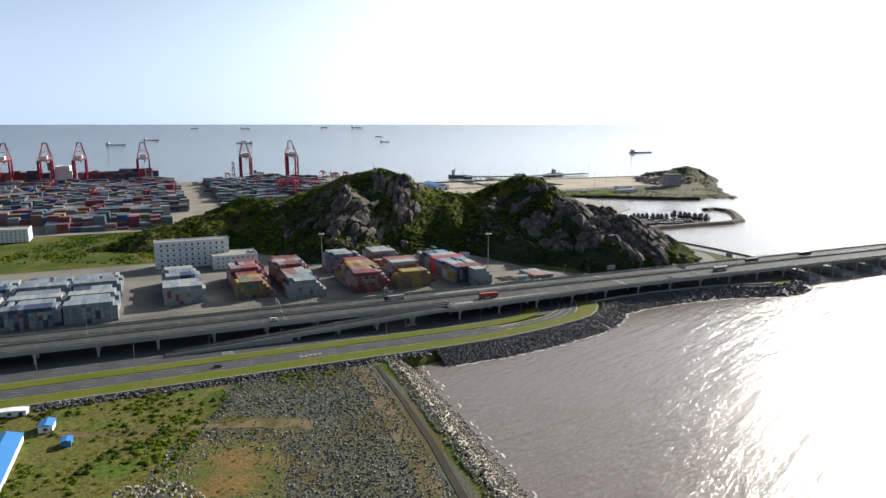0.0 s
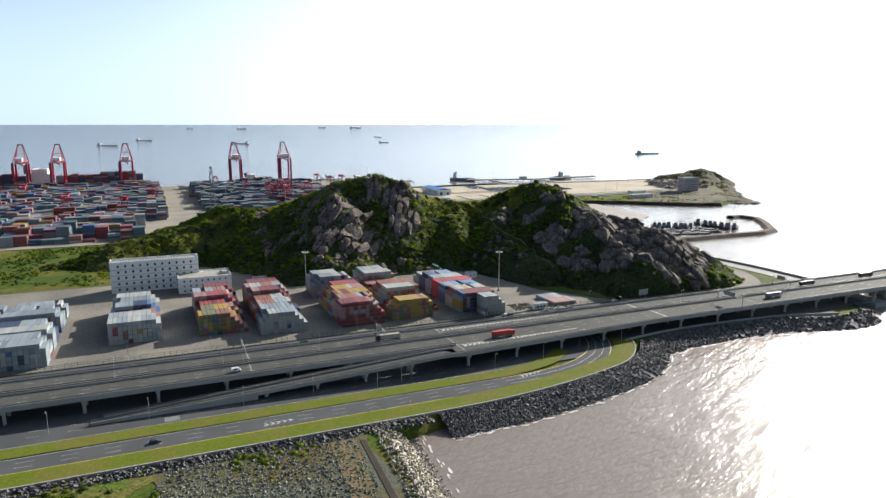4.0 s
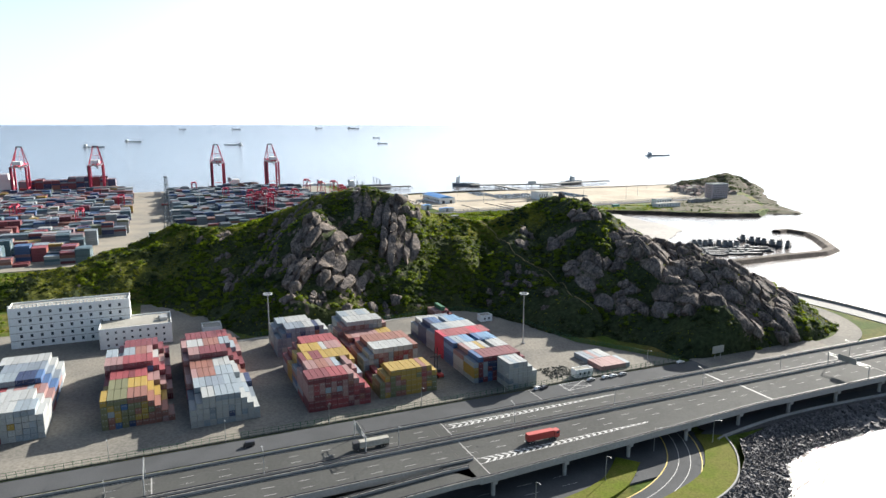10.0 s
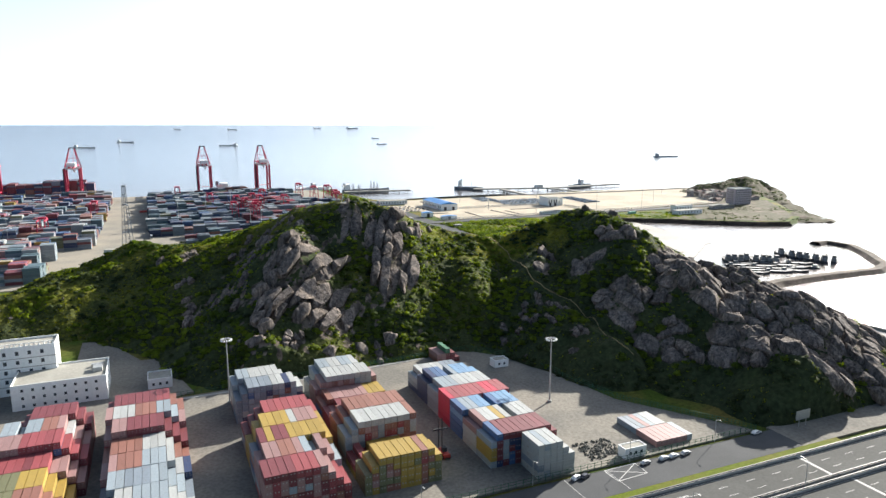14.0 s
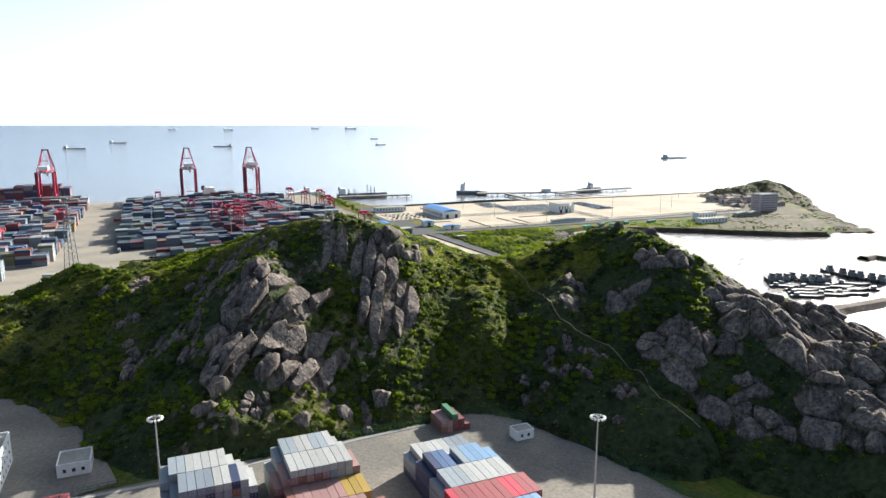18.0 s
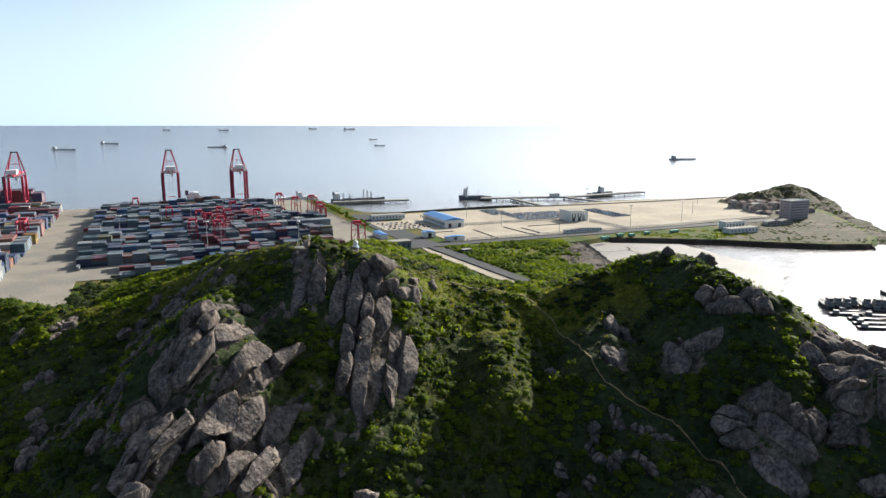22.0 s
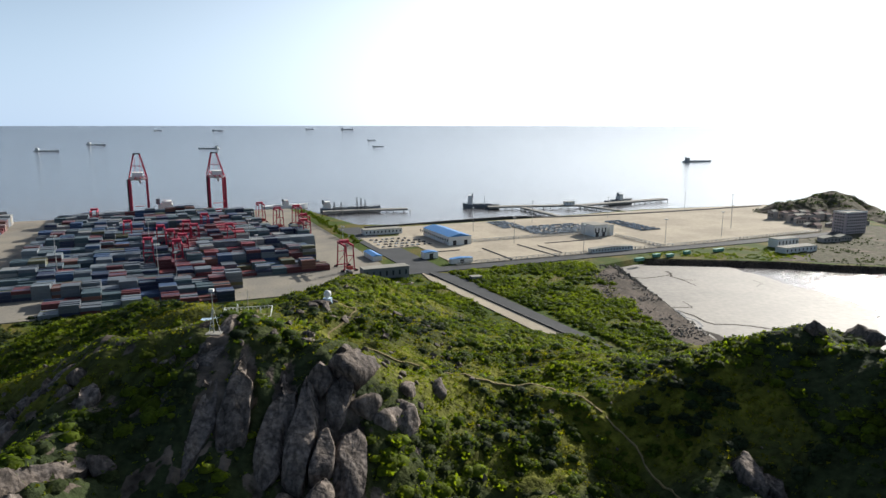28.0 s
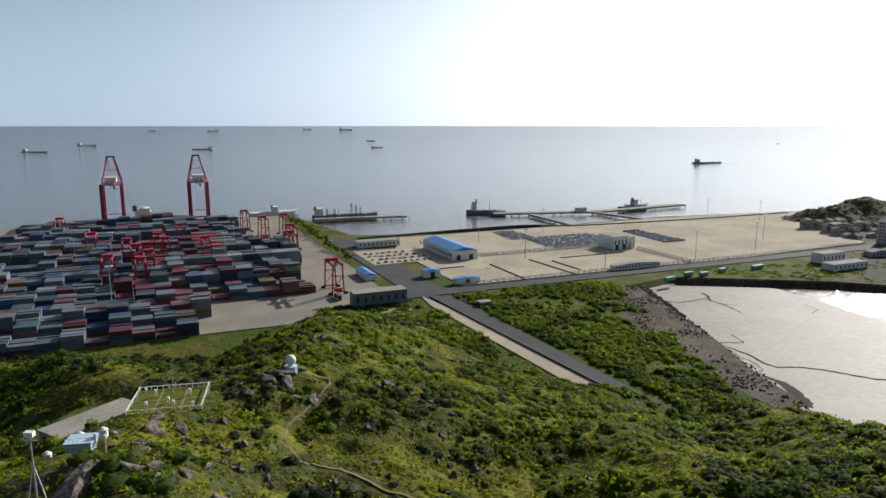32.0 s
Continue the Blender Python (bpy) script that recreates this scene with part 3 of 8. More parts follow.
def soften(poly, gap, step=1.2):
    """An outline drawn in by gap, its corners rounded, as evenly spaced points."""
    p = np.array(poly)
    c = p.mean(0)
    p = c + (p - c) * max(0.4, 1 - gap / max(0.8, np.sqrt(((p - c) ** 2).sum(1)).mean()))
    for k in (0.13, 0.24):
        q = np.roll(p, -1, 0)
        p = np.stack([p * (1 - k) + q * k, p * k + q * (1 - k)], 1).reshape(-1, 2)
    q = np.vstack([p, p[:1]])
    run = np.concatenate([[0], np.cumsum(np.hypot(*np.diff(q, axis=0).T))])
    n = int(np.clip(run[-1] / step, 14, 48))
    t = np.arange(n) / n * run[-1]
    return np.stack([np.interp(t, run, q[:, 0]), np.interp(t, run, q[:, 1])], -1)


def patchy(base, size, seed, gain=2.4):
    return lambda x, y: base + gain * float(fbm(np.array([x]), np.array([y]), size, 3, seed)[0] - 0.5)


# outcrops: outline, joint direction, width and length of the blocks, share of bare rock, how far they stand out, gap
BUTTRESS = [(-110, 690), (-99, 695), (-90, 690), (-82, 683), (-70, 677), (-60, 669), (-56, 660), (-64, 650), (-80, 634), (-98, 632), (-112, 650)]
CLIFF = [(-82, 736), (-58, 738), (-42, 737), (-31, 730), (-27, 718), (-29, 696), (-39, 680), (-49, 684), (-54, 697), (-64, 704), (-74, 715), (-84, 728)]
SLABS_EAST = [(45, 722), (60, 731), (92, 724), (112, 714), (140, 714), (174, 694), (202, 662), (217, 624), (198, 586), (160, 572), (128, 590), (110, 603), (95, 613), (85, 632), (78, 657), (72, 680), (58, 696), (46, 704)]
WEST_FLANK = [(-205, 744), (-150, 756), (-100, 748), (-96, 722), (-118, 694), (-120, 640), (-150, 650), (-170, 690)]
FOOT = [(-122, 648), (-100, 630), (-80, 632), (-60, 650), (-34, 660), (-30, 640), (-70, 618), (-112, 612)]
PATH_SIDE = [(30, 735), (44, 722), (46, 700), (60, 684), (74, 650), (86, 614), (50, 622), (24, 650)]
foot_thin = lambda x, y: 0.65 if x < 150 and smooth_hill(np.array([x]), np.array([y]))[0] < 14 else 1.0
OUTCROPS = [
    (BUTTRESS, 24, 5.4, 25.0, patchy(1.08, 13, 61, 1.4), (0.2, 8.0), 0.30, 11),
    (CLIFF, 3, 5.4, 27.0, patchy(1.1, 12, 62, 1.3), (0.0, 8.0), 0.26, 12),
    (SLABS_EAST, -30, 7.8, 15.0, lambda x, y: (0.66 + 2.4 * (float(fbm(np.array([x]), np.array([y]), 20, 3, 63)[0]) - 0.5) + (0.5 if x > 124 else 0)) * foot_thin(x, y), (0.5, 4.0), 0.55, 13),
    (WEST_FLANK, 20, 4.5, 9.0, patchy(0.10, 18, 64, 1.8), (0.4, 2.6), 0.4, 14),
    (FOOT, 10, 4.6, 7.5, patchy(0.20, 15, 65, 1.8), (0.8, 3.4), 0.4, 15),
    (PATH_SIDE, -20, 4.0, 6.5, patchy(0.10, 16, 66, 1.5), (0.5, 1.6), 0.4, 16),
]


def jointed_blocks():
    """Every block of the outcrops: its rounded plan outline, the plane that it lies on and how far it stands out."""
    out = []
    for ring, axis, wide, long, share, proud, gap, seed in OUTCROPS:
        r = np.random.RandomState(seed + 100)
        for poly in joint_cells(ring, axis, wide, long, share, seed, 0.2 if ring is not SLABS_EAST else 0.44):
            parts = [poly]
            if r.rand() < (0.22 if long > 20 else 0.5):                     # a block split by a cross joint
                c = np.mean(poly, 0)
                a = math.pi / 2 - radians(axis) + r.normal(0, 0.35) if long > 20 else r.uniform(0, math.pi)
                n = (math.cos(a), math.sin(a))
                parts = [clip_half(poly, c, n), clip_half(poly, c, (-n[0], -n[1]))]
            for q in parts:
                if len(q) < 3:
                    continue
                p = soften(q, gap * r.uniform(0.7, 1.5))
                size = np.sqrt(np.ptp(p[:, 0]) * np.ptp(p[:, 1]))
                if size < 1.6:
                    continue
                c = p.mean(0)
                z = smooth_hill(p[:, 0], p[:, 1])
                g, *_ = np.linalg.lstsq(np.column_stack([p - c, np.ones(len(p))]), z, rcond=None)
                g = g + np.array([*r.normal(0, 0.10, 2), 0])
                out.append((p, c, g, r.uniform(*proud) * min(1.0, size / 5), size))
    return out


BLOCKS_ON_HILL = jointed_blocks()


def bare_rock(gx, gy):
    """Share of the hill's grid that lies under the outcrops' blocks."""
    rock = np.zeros((len(gy), len(gx)))
    for p, c, g, h, size in BLOCKS_ON_HILL:
        i0, i1 = np.searchsorted(gx, (p[:, 0].min() - 2, p[:, 0].max() + 2))
        j0, j1 = np.searchsorted(gy, (p[:, 1].min() - 2, p[:, 1].max() + 2))
        x, y = np.meshgrid(gx[i0:i1], gy[j0:j1])
        wide = c + (p - c) * (1 + 0.8 / max(1.5, size / 2))
        part_ = rock[j0:j1, i0:i1]
        part_[inside(x, y, [tuple(q) for q in wide])] = np.maximum(part_[inside(x, y, [tuple(q) for q in wide])], 0.5)
        part_[inside(x, y, [tuple(q) for q in p])] = 1.0
    return rock


def hill_surface(x, y, rock):
    """Height of the two hills and share of bare rock: sunk below the outcrops, tussocky between them."""
    h = smooth_hill(x, y)
    here = np.clip((h - 5.5) / 4, 0, 1)
    k1, k2, kc, ku, kv = cells(x / 3.0, y / 4.6, 11)
    near = np.clip(0.6 - 0.005 * np.hypot(x + 85, y - 680), 0.05, 0.42) + 0.5 * (fbm(x, y, 30, 4, 40) - 0.5)
    small = np.clip((near - 0.12 - 0.75 * kc) * 5, 0, 1) * np.clip((k2 - k1 - .12) * 10, 0, 1) * here * (rock < 0.3) * 0.9
    h2 = h - 1.1 * rock + small * (0.3 + 1.0 * kc)
    h2 = h2 + here * (1 - np.clip(rock * 2, 0, 1)) * (1.7 * (fbm(x, y, 4.5, 2, 101) - .5) + 2.0 * np.clip(fbm(x, y, 13, 2, 103) - .5, 0, 1))
    return h2, np.maximum(np.where(rock > 0.8, 0.6, rock * 0.8), small)


HSTEP = 1.05


def meadow(x, y):
    """Share of open yellow-green grass: hilltops, the landward side and the saddle; the steep fronts carry dark scrub,
    which also puts part of their shade into the colour.
    """
    back = np.clip((y - 727 + 5 * np.sin(x / 30)) / 16, 0, 1) * (x < 75) + np.clip((y - 772) / 16, 0, 1) * (x >= 75)
    # side slopes: grass, and the sunlit tone of some put into the colour
    side = 0.55 * blob(x, y, -8, 712, 26, 40) + 0.5 * blob(x, y, -58, 670, 14, 30) + 0.6 * blob(x, y, 190, 690, 50, 14) + 0.35 * blob(x, y, -55, 630, 40, 14) + 1.0 * blob(x, y, -290, 715, 95, 50)
    return np.clip(0.08 + back + side, 0, 1)


def hill():
    step = HSTEP
    gx, gy = np.arange(-385, 262, step), np.arange(545, 1088, step)
    x, y = np.meshgrid(gx, gy)
    h, rock = hill_surface(x, y, bare_rock(gx, gy))
    # levelled spots of the hilltop station
    for cx, cy, rx, ry, z in ((-91, 822, 14, 12, 59.6), (-66, 846, 6, 6, 57.4), (-118, 828, 14, 20, 49.6), (-76, 742, 6, 5, 78.6), (-84, 764, 8, 5, 73.6)):
        k = np.clip(2.2 - 1.6 * np.hypot((x - cx) / rx, (y - cy) / ry), 0, 1)
        h = h * (1 - k) + z * k
    # level ground of the yards, the harbour road and the shore
    s = (x + 4) * CA + (y - 425) * SA
    d = -(x + 4) * SA + (y - 425) * CA
    yard = np.clip(np.minimum(np.minimum((209 - d) / 6, (132 - 0.45 * (d - 118) - s) / 6), 1), 0, 1)
    yard = np.where(d < 118, np.clip((165 - 0.5 * (d - 65) - s) / 6, 0, 1), yard)
    low = np.clip(np.maximum(yard, np.clip((70 - d) / 4, 0, 1)), 0, 1) * (s > -60) + np.clip((262 - d) / 8, 0, 1) * (s <= -60)
    low = np.maximum(low, np.clip(np.minimum((-48 - 0.5 * (d - 205) - s) / 6, (312 - d) / 6), 0, 1) * (s > -130))
    low = np.clip(np.maximum(low, np.clip((d - 622) / 10, 0, 1)), 0, 1)
    h = h * (1 - low) + 4.3 * low
    rock = rock * (1 - low)
    h = np.where(h < 4.75, 4.2, h)
    nx, ny = len(gx), len(gy)
    v = np.stack([x, y, h], -1).reshape(-1, 3)
    i = (np.arange(ny - 1)[:, None] * nx + np.arange(nx - 1)[None]).ravel()
    f = np.stack([i, i + 1, i + nx + 1, i + nx], -1)
    keep = (h.ravel()[f] > 4.3).any(1)
    ob = arrays("hill", v, f[keep], M["hill"])
    ob.data.polygons.foreach_set("use_smooth", (rock.ravel()[f[keep]].mean(1) < 0.35))
    gm = ob.data.attributes.new("grass", "FLOAT", "POINT")
    gm.data.foreach_set("value", meadow(x, y).ravel().astype(np.float32))
    at_ = ob.data.attributes.new("rock", "FLOAT", "POINT")
    at_.data.foreach_set("value", rock.ravel().astype(np.float32))
    tagged(ob, "rocky twin-peaked hill with green scrub and grey crags", "hill", kind="structure")
    return gx, gy, h, rock, ob


def hill_material():
    m = mat("hill_ground", (0.030, 0.042, 0.020), 0.95, vary=0.5, scale=0.035, fine=0.45, other=(0.128, 0.130, 0.018), mix=0.50)
    t = m.node_tree
    b = t.nodes["Principled BSDF"]
    hs = next(n for n in t.nodes if n.type == "HUE_SAT")
    co = next(n for n in t.nodes if n.type == "TEX_COORD")
    a = t.nodes.new("ShaderNodeAttribute")
    a.attribute_name = "rock"
    # grass grows where the meadow share and the patch noise allow
    g, gs = t.nodes.new("ShaderNodeAttribute"), t.nodes.new("ShaderNodeMath")
    g.attribute_name, gs.operation = "grass", "MULTIPLY"
    first = next(n for n in t.nodes if n.type == "MIX")
    patch = first.inputs["Factor"].links[0].from_socket
    lift = t.nodes.new("ShaderNodeMath")
    lift.operation, lift.inputs[1].default_value, lift.inputs[2].default_value = "MULTIPLY_ADD", 0.75, 0.25
    t.links.new(patch, lift.inputs[0])
    t.links.new(g.outputs["Fac"], gs.inputs[0])
    t.links.new(lift.outputs[0], gs.inputs[1])
    t.links.new(gs.outputs[0], first.inputs["Factor"])
    nz, ramp = t.nodes.new("ShaderNodeTexNoise"), t.nodes.new("ShaderNodeValToRGB")
    nz.inputs["Scale"].default_value, nz.inputs["Detail"].default_value = 0.22, 8
    ramp.color_ramp.elements[0].position, ramp.color_ramp.elements[0].color = 0.34, (0.04, 0.034, 0.028, 1)
    ramp.color_ramp.elements[1].position, ramp.color_ramp.elements[1].color = 0.68, (0.19, 0.155, 0.125, 1)
    t.links.new(co.outputs["Object"], nz.inputs["Vector"])
    t.links.new(nz.outputs["Fac"], ramp.inputs[0])
    n2, ad, rp = t.nodes.new("ShaderNodeTexNoise"), t.nodes.new("ShaderNodeMath"), t.nodes.new("ShaderNodeMapRange")
    n2.inputs["Scale"].default_value, n2.inputs["Detail"].default_value = 0.5, 6
    t.links.new(co.outputs["Object"], n2.inputs["Vector"])
    ad.operation = "ADD"
    t.links.new(a.outputs["Fac"], ad.inputs[0])
    t.links.new(n2.outputs["Fac"], ad.inputs[1])
    rp.inputs["From Min"].default_value, rp.inputs["From Max"].default_value = 0.85, 1.0
    t.links.new(ad.outputs[0], rp.inputs["Value"])
    mx = t.nodes.new("ShaderNodeMix")
    mx.data_type = "RGBA"
    t.links.new(rp.outputs[0], mx.inputs["Factor"])
    t.links.new(hs.outputs[0], mx.inputs["A"])
    t.links.new(ramp.outputs[0], mx.inputs["B"])
    t.links.new(mx.outputs["Result"], b.inputs["Base Color"])
    n3, bp = t.nodes.new("ShaderNodeTexNoise"), t.nodes.new("ShaderNodeBump")
    n3.inputs["Scale"].default_value, n3.inputs["Detail"].default_value = 0.6, 8
    bp.inputs["Distance"].default_value = 0.9
    t.links.new(co.outputs["Object"], n3.inputs["Vector"])
    t.links.new(n3.outputs["Fac"], bp.inputs["Height"])
    t.links.new(bp.outputs[0], b.inputs["Normal"])
    return m


M["hill"] = hill_material()
HX, HY, HH, HR, HILL = hill()


def hill_z(x, y):
    """Height of the built hill at world places (arrays)."""
    i = np.clip(((np.asarray(x) - HX[0]) / HSTEP).round().astype(int), 0, len(HX) - 1)
    j = np.clip(((np.asarray(y) - HY[0]) / HSTEP).round().astype(int), 0, len(HY) - 1)
    return HH[j, i], HR[j, i]


# paved and bare surfaces, each a thin slab on the ground
gsheet("yard_pavement", -335, 69, -60, 262, "yard", 5.3, label="pale concrete container yard", category="yard", thick=0.9)
sheet("yard_pavement", [tuple(at(s, d)[:2]) for s, d in ((-60, 69), (166, 69), (133, 118), (120, 184), (98, 208), (60, 206), (-60, 200))], "yard", 5.3, label="pale concrete container yard", category="yard", thick=0.9)
sheet("yard_pavement", [tuple(at(s, d)[:2]) for s, d in ((-59.8, 200.4), (-46, 205), (-53, 234), (-63, 247), (-75, 275), (-88, 306), (-101, 308), (-101, 262.2), (-59.8, 262.2))], "yard", 5.28, label="grey concrete service area behind the annex", category="yard", thick=0.9)
gsheet("service_road", -520, 53.8, -14, 66.5, "asphalt", 5.5, label="grey asphalt service road beside the yard fence", category="road", thick=1.2)
gsheet("service_road", -13.9, 51, 172, 66.5, "asphalt", 5.5, label="grey asphalt service road beside the yard fence", category="road", thick=1.2)
gsheet("road_apron", 172.1, 51, 262, 69, "yard", 5.46, label="pale concrete apron below the rock face", category="road", thick=1.2)
sheet("headland_ground", [(300, 1202), (340, 1190), (400, 1176), (442, 1178), (482, 1230), (512, 1340), (534, 1420), (470, 1470), (420, 1440), (340, 1300)], "headland", 4.72, label="brown scrubby ground of the headland", category="ground", thick=0.3)
gsheet("grass_strip", -520, 36.3, -14, 53.6, "verge", 5.6, label="mown grass strip beside the highway", category="verge", thick=1.2)
gsheet("grass_strip", -13.9, 36.3, 190, 50.8, "verge", 5.6, label="mown grass strip beside the highway", category="verge", thick=1.2)
gsheet("lower_road", -520, -45, 20, -32, "asphalt", 5.4, label="grey asphalt coast road with lane marks", category="road", thick=1.0)
gsheet("stone_apron", 116, -7, 330, 36, "dark_stone", 5.05, label="dark stony ground under the viaduct", category="ground", thick=0.6)
gsheet("inner_road", -520, -22, 110, 33, "asphalt", 5.3, label="grey asphalt road under the viaduct", category="road", thick=1.0)
gsheet("port_pavement", -900, 470, -60, 640, "port_yard", 5.2, label="pale port concrete", category="yard", thick=0.8)
gsheet("port_pavement", -900, 640.1, 236, 1175, "port_yard", 5.2, label="pale port concrete", category="yard", thick=0.8)
sheet("sand_yard", [tuple(at(s, d)[:2]) for s, d in ((298, 692), (600, 690), (782, 700), (950, 926), (725, 946), (528, 934), (330, 932), (300, 860))], "sand", 5.2, label="levelled bare sand storage yard", category="yard", thick=0.8)
gsheet("harbour_road", 250, 690, 280, 950, "asphalt", 5.15, label="grey asphalt harbour road", category="road", thick=0.8)
gsheet("harbour_road", 240, 672, 790, 689.8, "asphalt", 5.2, label="grey asphalt road along the sand yard fence", category="road", thick=0.8)
ROAD_R = [(80, 948), (15.5, 1084), (14, 1128), (-30, 1150), (-37, 1149), (-12.5, 1108), (63.6, 957), (69, 944)]
FOOT_R = [(-37.6, 1148), (-29.5, 1119), (53.6, 949), (60, 938), (68, 943.5), (62.8, 957), (-13.4, 1107.5)]
sheet("harbour_road", ROAD_R, "asphalt", 5.15, label="grey asphalt road up to the harbour", category="road", thick=0.8)
sheet("footway", FOOT_R, "sand", 5.18, label="pale concrete footway beside the harbour road", category="path", thick=0.8)

# ---------------------------------------------------------------- highway viaduct and ramp
DECK = 13.0


def near_edge(s):
    """Offset of the deck's near edge: wider where the ramp has joined."""
    return 2.0 if s < 6 else -11.5 + 8.0 * min(1, max(0, (s - 10) / 130))


def strip(bm, ss, da, db, z, thick=0.0):
    """A band along the highway; da, db and z are numbers or functions of s."""
    val = lambda q, s: q(s) if callable(q) else q
    rows = []
    for s in ss:
        a, b, zz = val(da, s), val(db, s), val(z, s)
        rows.append([bm.verts.new((s, a, zz)), bm.verts.new((s, b, zz)), bm.verts.new((s, b, zz - thick)), bm.verts.new((s, a, zz - thick))])
    for p, q in zip(rows, rows[1:]):
        for i in range(4 if thick else 1):
            j = (i + 1) % 4
            bm.faces.new([p[i], q[i], q[j], p[j]])
    if thick:
        bm.faces.new(rows[0])
        bm.faces.new(rows[-1][::-1])
    return bm


def span(a, b, step=10.0):
    n = max(1, round((b - a) / step))
    return [a + (b - a) * i / n for i in range(n + 1)]


highway = thing("highway_viaduct", GRID, "grey concrete highway viaduct with two carriageways", "viaduct", kind="structure")
bm = strip(bmesh.new(), span(-520, 6), 2.0, 36.0, DECK, 1.6)
part("deck", bm, "concrete", highway)
bm = strip(bmesh.new(), span(6.05, 900), near_edge, 36.0, DECK, 1.6)
part("deck", bm, "concrete", highway)
for a, b in ((-520, 6), (6.05, 900)):
    lo = (lambda s: near_edge(s) + 0.6)
    part("carriageway", strip(bmesh.new(), span(a, b), lo, 17.8, DECK + 0.03), "deck", highway)
    part("carriageway", strip(bmesh.new(), span(a, b), 20.4, 35.4, DECK + 0.03), "deck", highway)


def barrier(s0, s1, d, z, parent, name="barrier", h=0.85, w=0.4):
    """Concrete wall with a steel rail on posts."""
    val = lambda q, s: q(s) if callable(q) else q
    ss = span(s0, s1)
    b = part(name, strip(bmesh.new(), ss, lambda s: val(d, s) - w / 2, lambda s: val(d, s) + w / 2, lambda s: val(z, s) + h, h), "concrete", parent)
    part("rail", strip(bmesh.new(), ss, lambda s: val(d, s) - 0.18, lambda s: val(d, s) + 0.18, lambda s: val(z, s) + h + 0.6, 0.34), "dark", b)
    bm = bmesh.new()
    for s in span(s0, s1, 3.0):
        box(bm, s - 0.1, val(d, s) - 0.1, val(z, s) + h, s + 0.1, val(d, s) + 0.1, val(z, s) + h + 0.4)
    tagged(part("rail_posts", bm, "dark", b), kind="stuff")


barrier(-520, 10, 2.3, DECK, highway)
barrier(10, 900, lambda s: near_edge(s) + 0.3, DECK, highway)
barrier(-520, 900, 17.9, DECK, highway)
barrier(-520, 900, 20.3, DECK, highway)
barrier(-520, 900, 35.7, DECK, highway)
# dark strip laid on the deck stands in for the shaded gap between carriageways
part("median_planter", strip(bmesh.new(), span(-520, 900), 18.1, 20.1, DECK + 0.25, 0.25), "dark_stone", highway)

ramp = thing("slip_ramp", GRID, "concrete slip ramp that climbs to the highway", "ramp", kind="structure")
ramp_z = lambda s: 5.6 + 7.4 * min(1, max(0, (s + 165) / 160)) ** 1.15
part("ramp_deck", strip(bmesh.new(), span(-165, 6), lambda s: -11.5, lambda s: -2.2 + min(0, (s + 60) * 0.035), ramp_z, 1.1), "concrete", ramp)
part("ramp_surface", strip(bmesh.new(), span(-165, 6), lambda s: -11.0, lambda s: -2.7 + min(0, (s + 60) * 0.035), lambda s: ramp_z(s) + 0.03), "deck", ramp)
part("ramp_wall", strip(bmesh.new(), span(-160, -96), -11.3, -4.0, lambda s: ramp_z(s) - 1.1, 8.0), "concrete", ramp)
barrier(-165, 10, -11.2, ramp_z, ramp)
barrier(-160, 6, lambda s: -2.4 + min(0, (s + 60) * 0.035), ramp_z, ramp)


def pier(s, d0, d1, z, cap=True):
    """Crosshead on two round columns."""
    p = thing("viaduct_pier", gpose(s, 0, 0), "grey concrete viaduct pier with a crosshead", "pier", "viaduct piers")
    n = 2 if d1 - d0 < 14 else 4
    for i in range(n):
        d = d0 + 1.6 + (d1 - d0 - 3.2) * i / (n - 1)
        part("column", cyl(bmesh.new(), (0, d, -2), (0, d, z - 1.2), 0.75, n=12), "concrete", p)
    bm = bmesh.new()
    box(bm, -0.9, d0, z - 1.5, 0.9, d1, z)
    bmesh.ops.bevel(bm, geom=bm.edges[:], offset=0.15, segments=1)
    part("crosshead", bm, "concrete", p)


for k in range(-17, 24):
    s = k * 30 + 12
    pier(s, near_edge(s) + 0.5, 35, DECK - 1.6)
for s in (-92, -68, -44, -20):
    pier(s, -11, -3, ramp_z(s) - 1.1)
for s in (345, 385, 425, 465):
    b = thing("pile_cap", gpose(s, 16, 0), "dark concrete pile cap standing in the water", "pile cap", "pile caps")
    bm = box(bmesh.new(), -7, -22, -2, 7, 22, 3.2)
    bmesh.ops.bevel(bm, geom=bm.edges[:], offset=0.3, segments=1)
    part("cap", bm, "concrete", b)

# road paint, laid as thin sheets
paint = thing("lane_markings", GRID, "white lane dashes and edge lines on the highway", "road marking", kind="structure")


def line(ss, d, z, w=0.2, m="white_line", parent=None):
    val = lambda q, s: q(s) if callable(q) else q
    return part("edge_line", strip(bmesh.new(), ss, lambda s: val(d, s) - w / 2, lambda s: val(d, s) + w / 2, z), m, parent or paint)


def dashes(s0, s1, d, z, every=15.0, long=6.0, w=0.15):
    bm = bmesh.new()
    s = s0
    while s < s1:
        strip(bm, (s, s + long), d - w / 2, d + w / 2, z)
        s += every
    tagged(part("dashes", bm, "white_line", paint), kind="stuff")


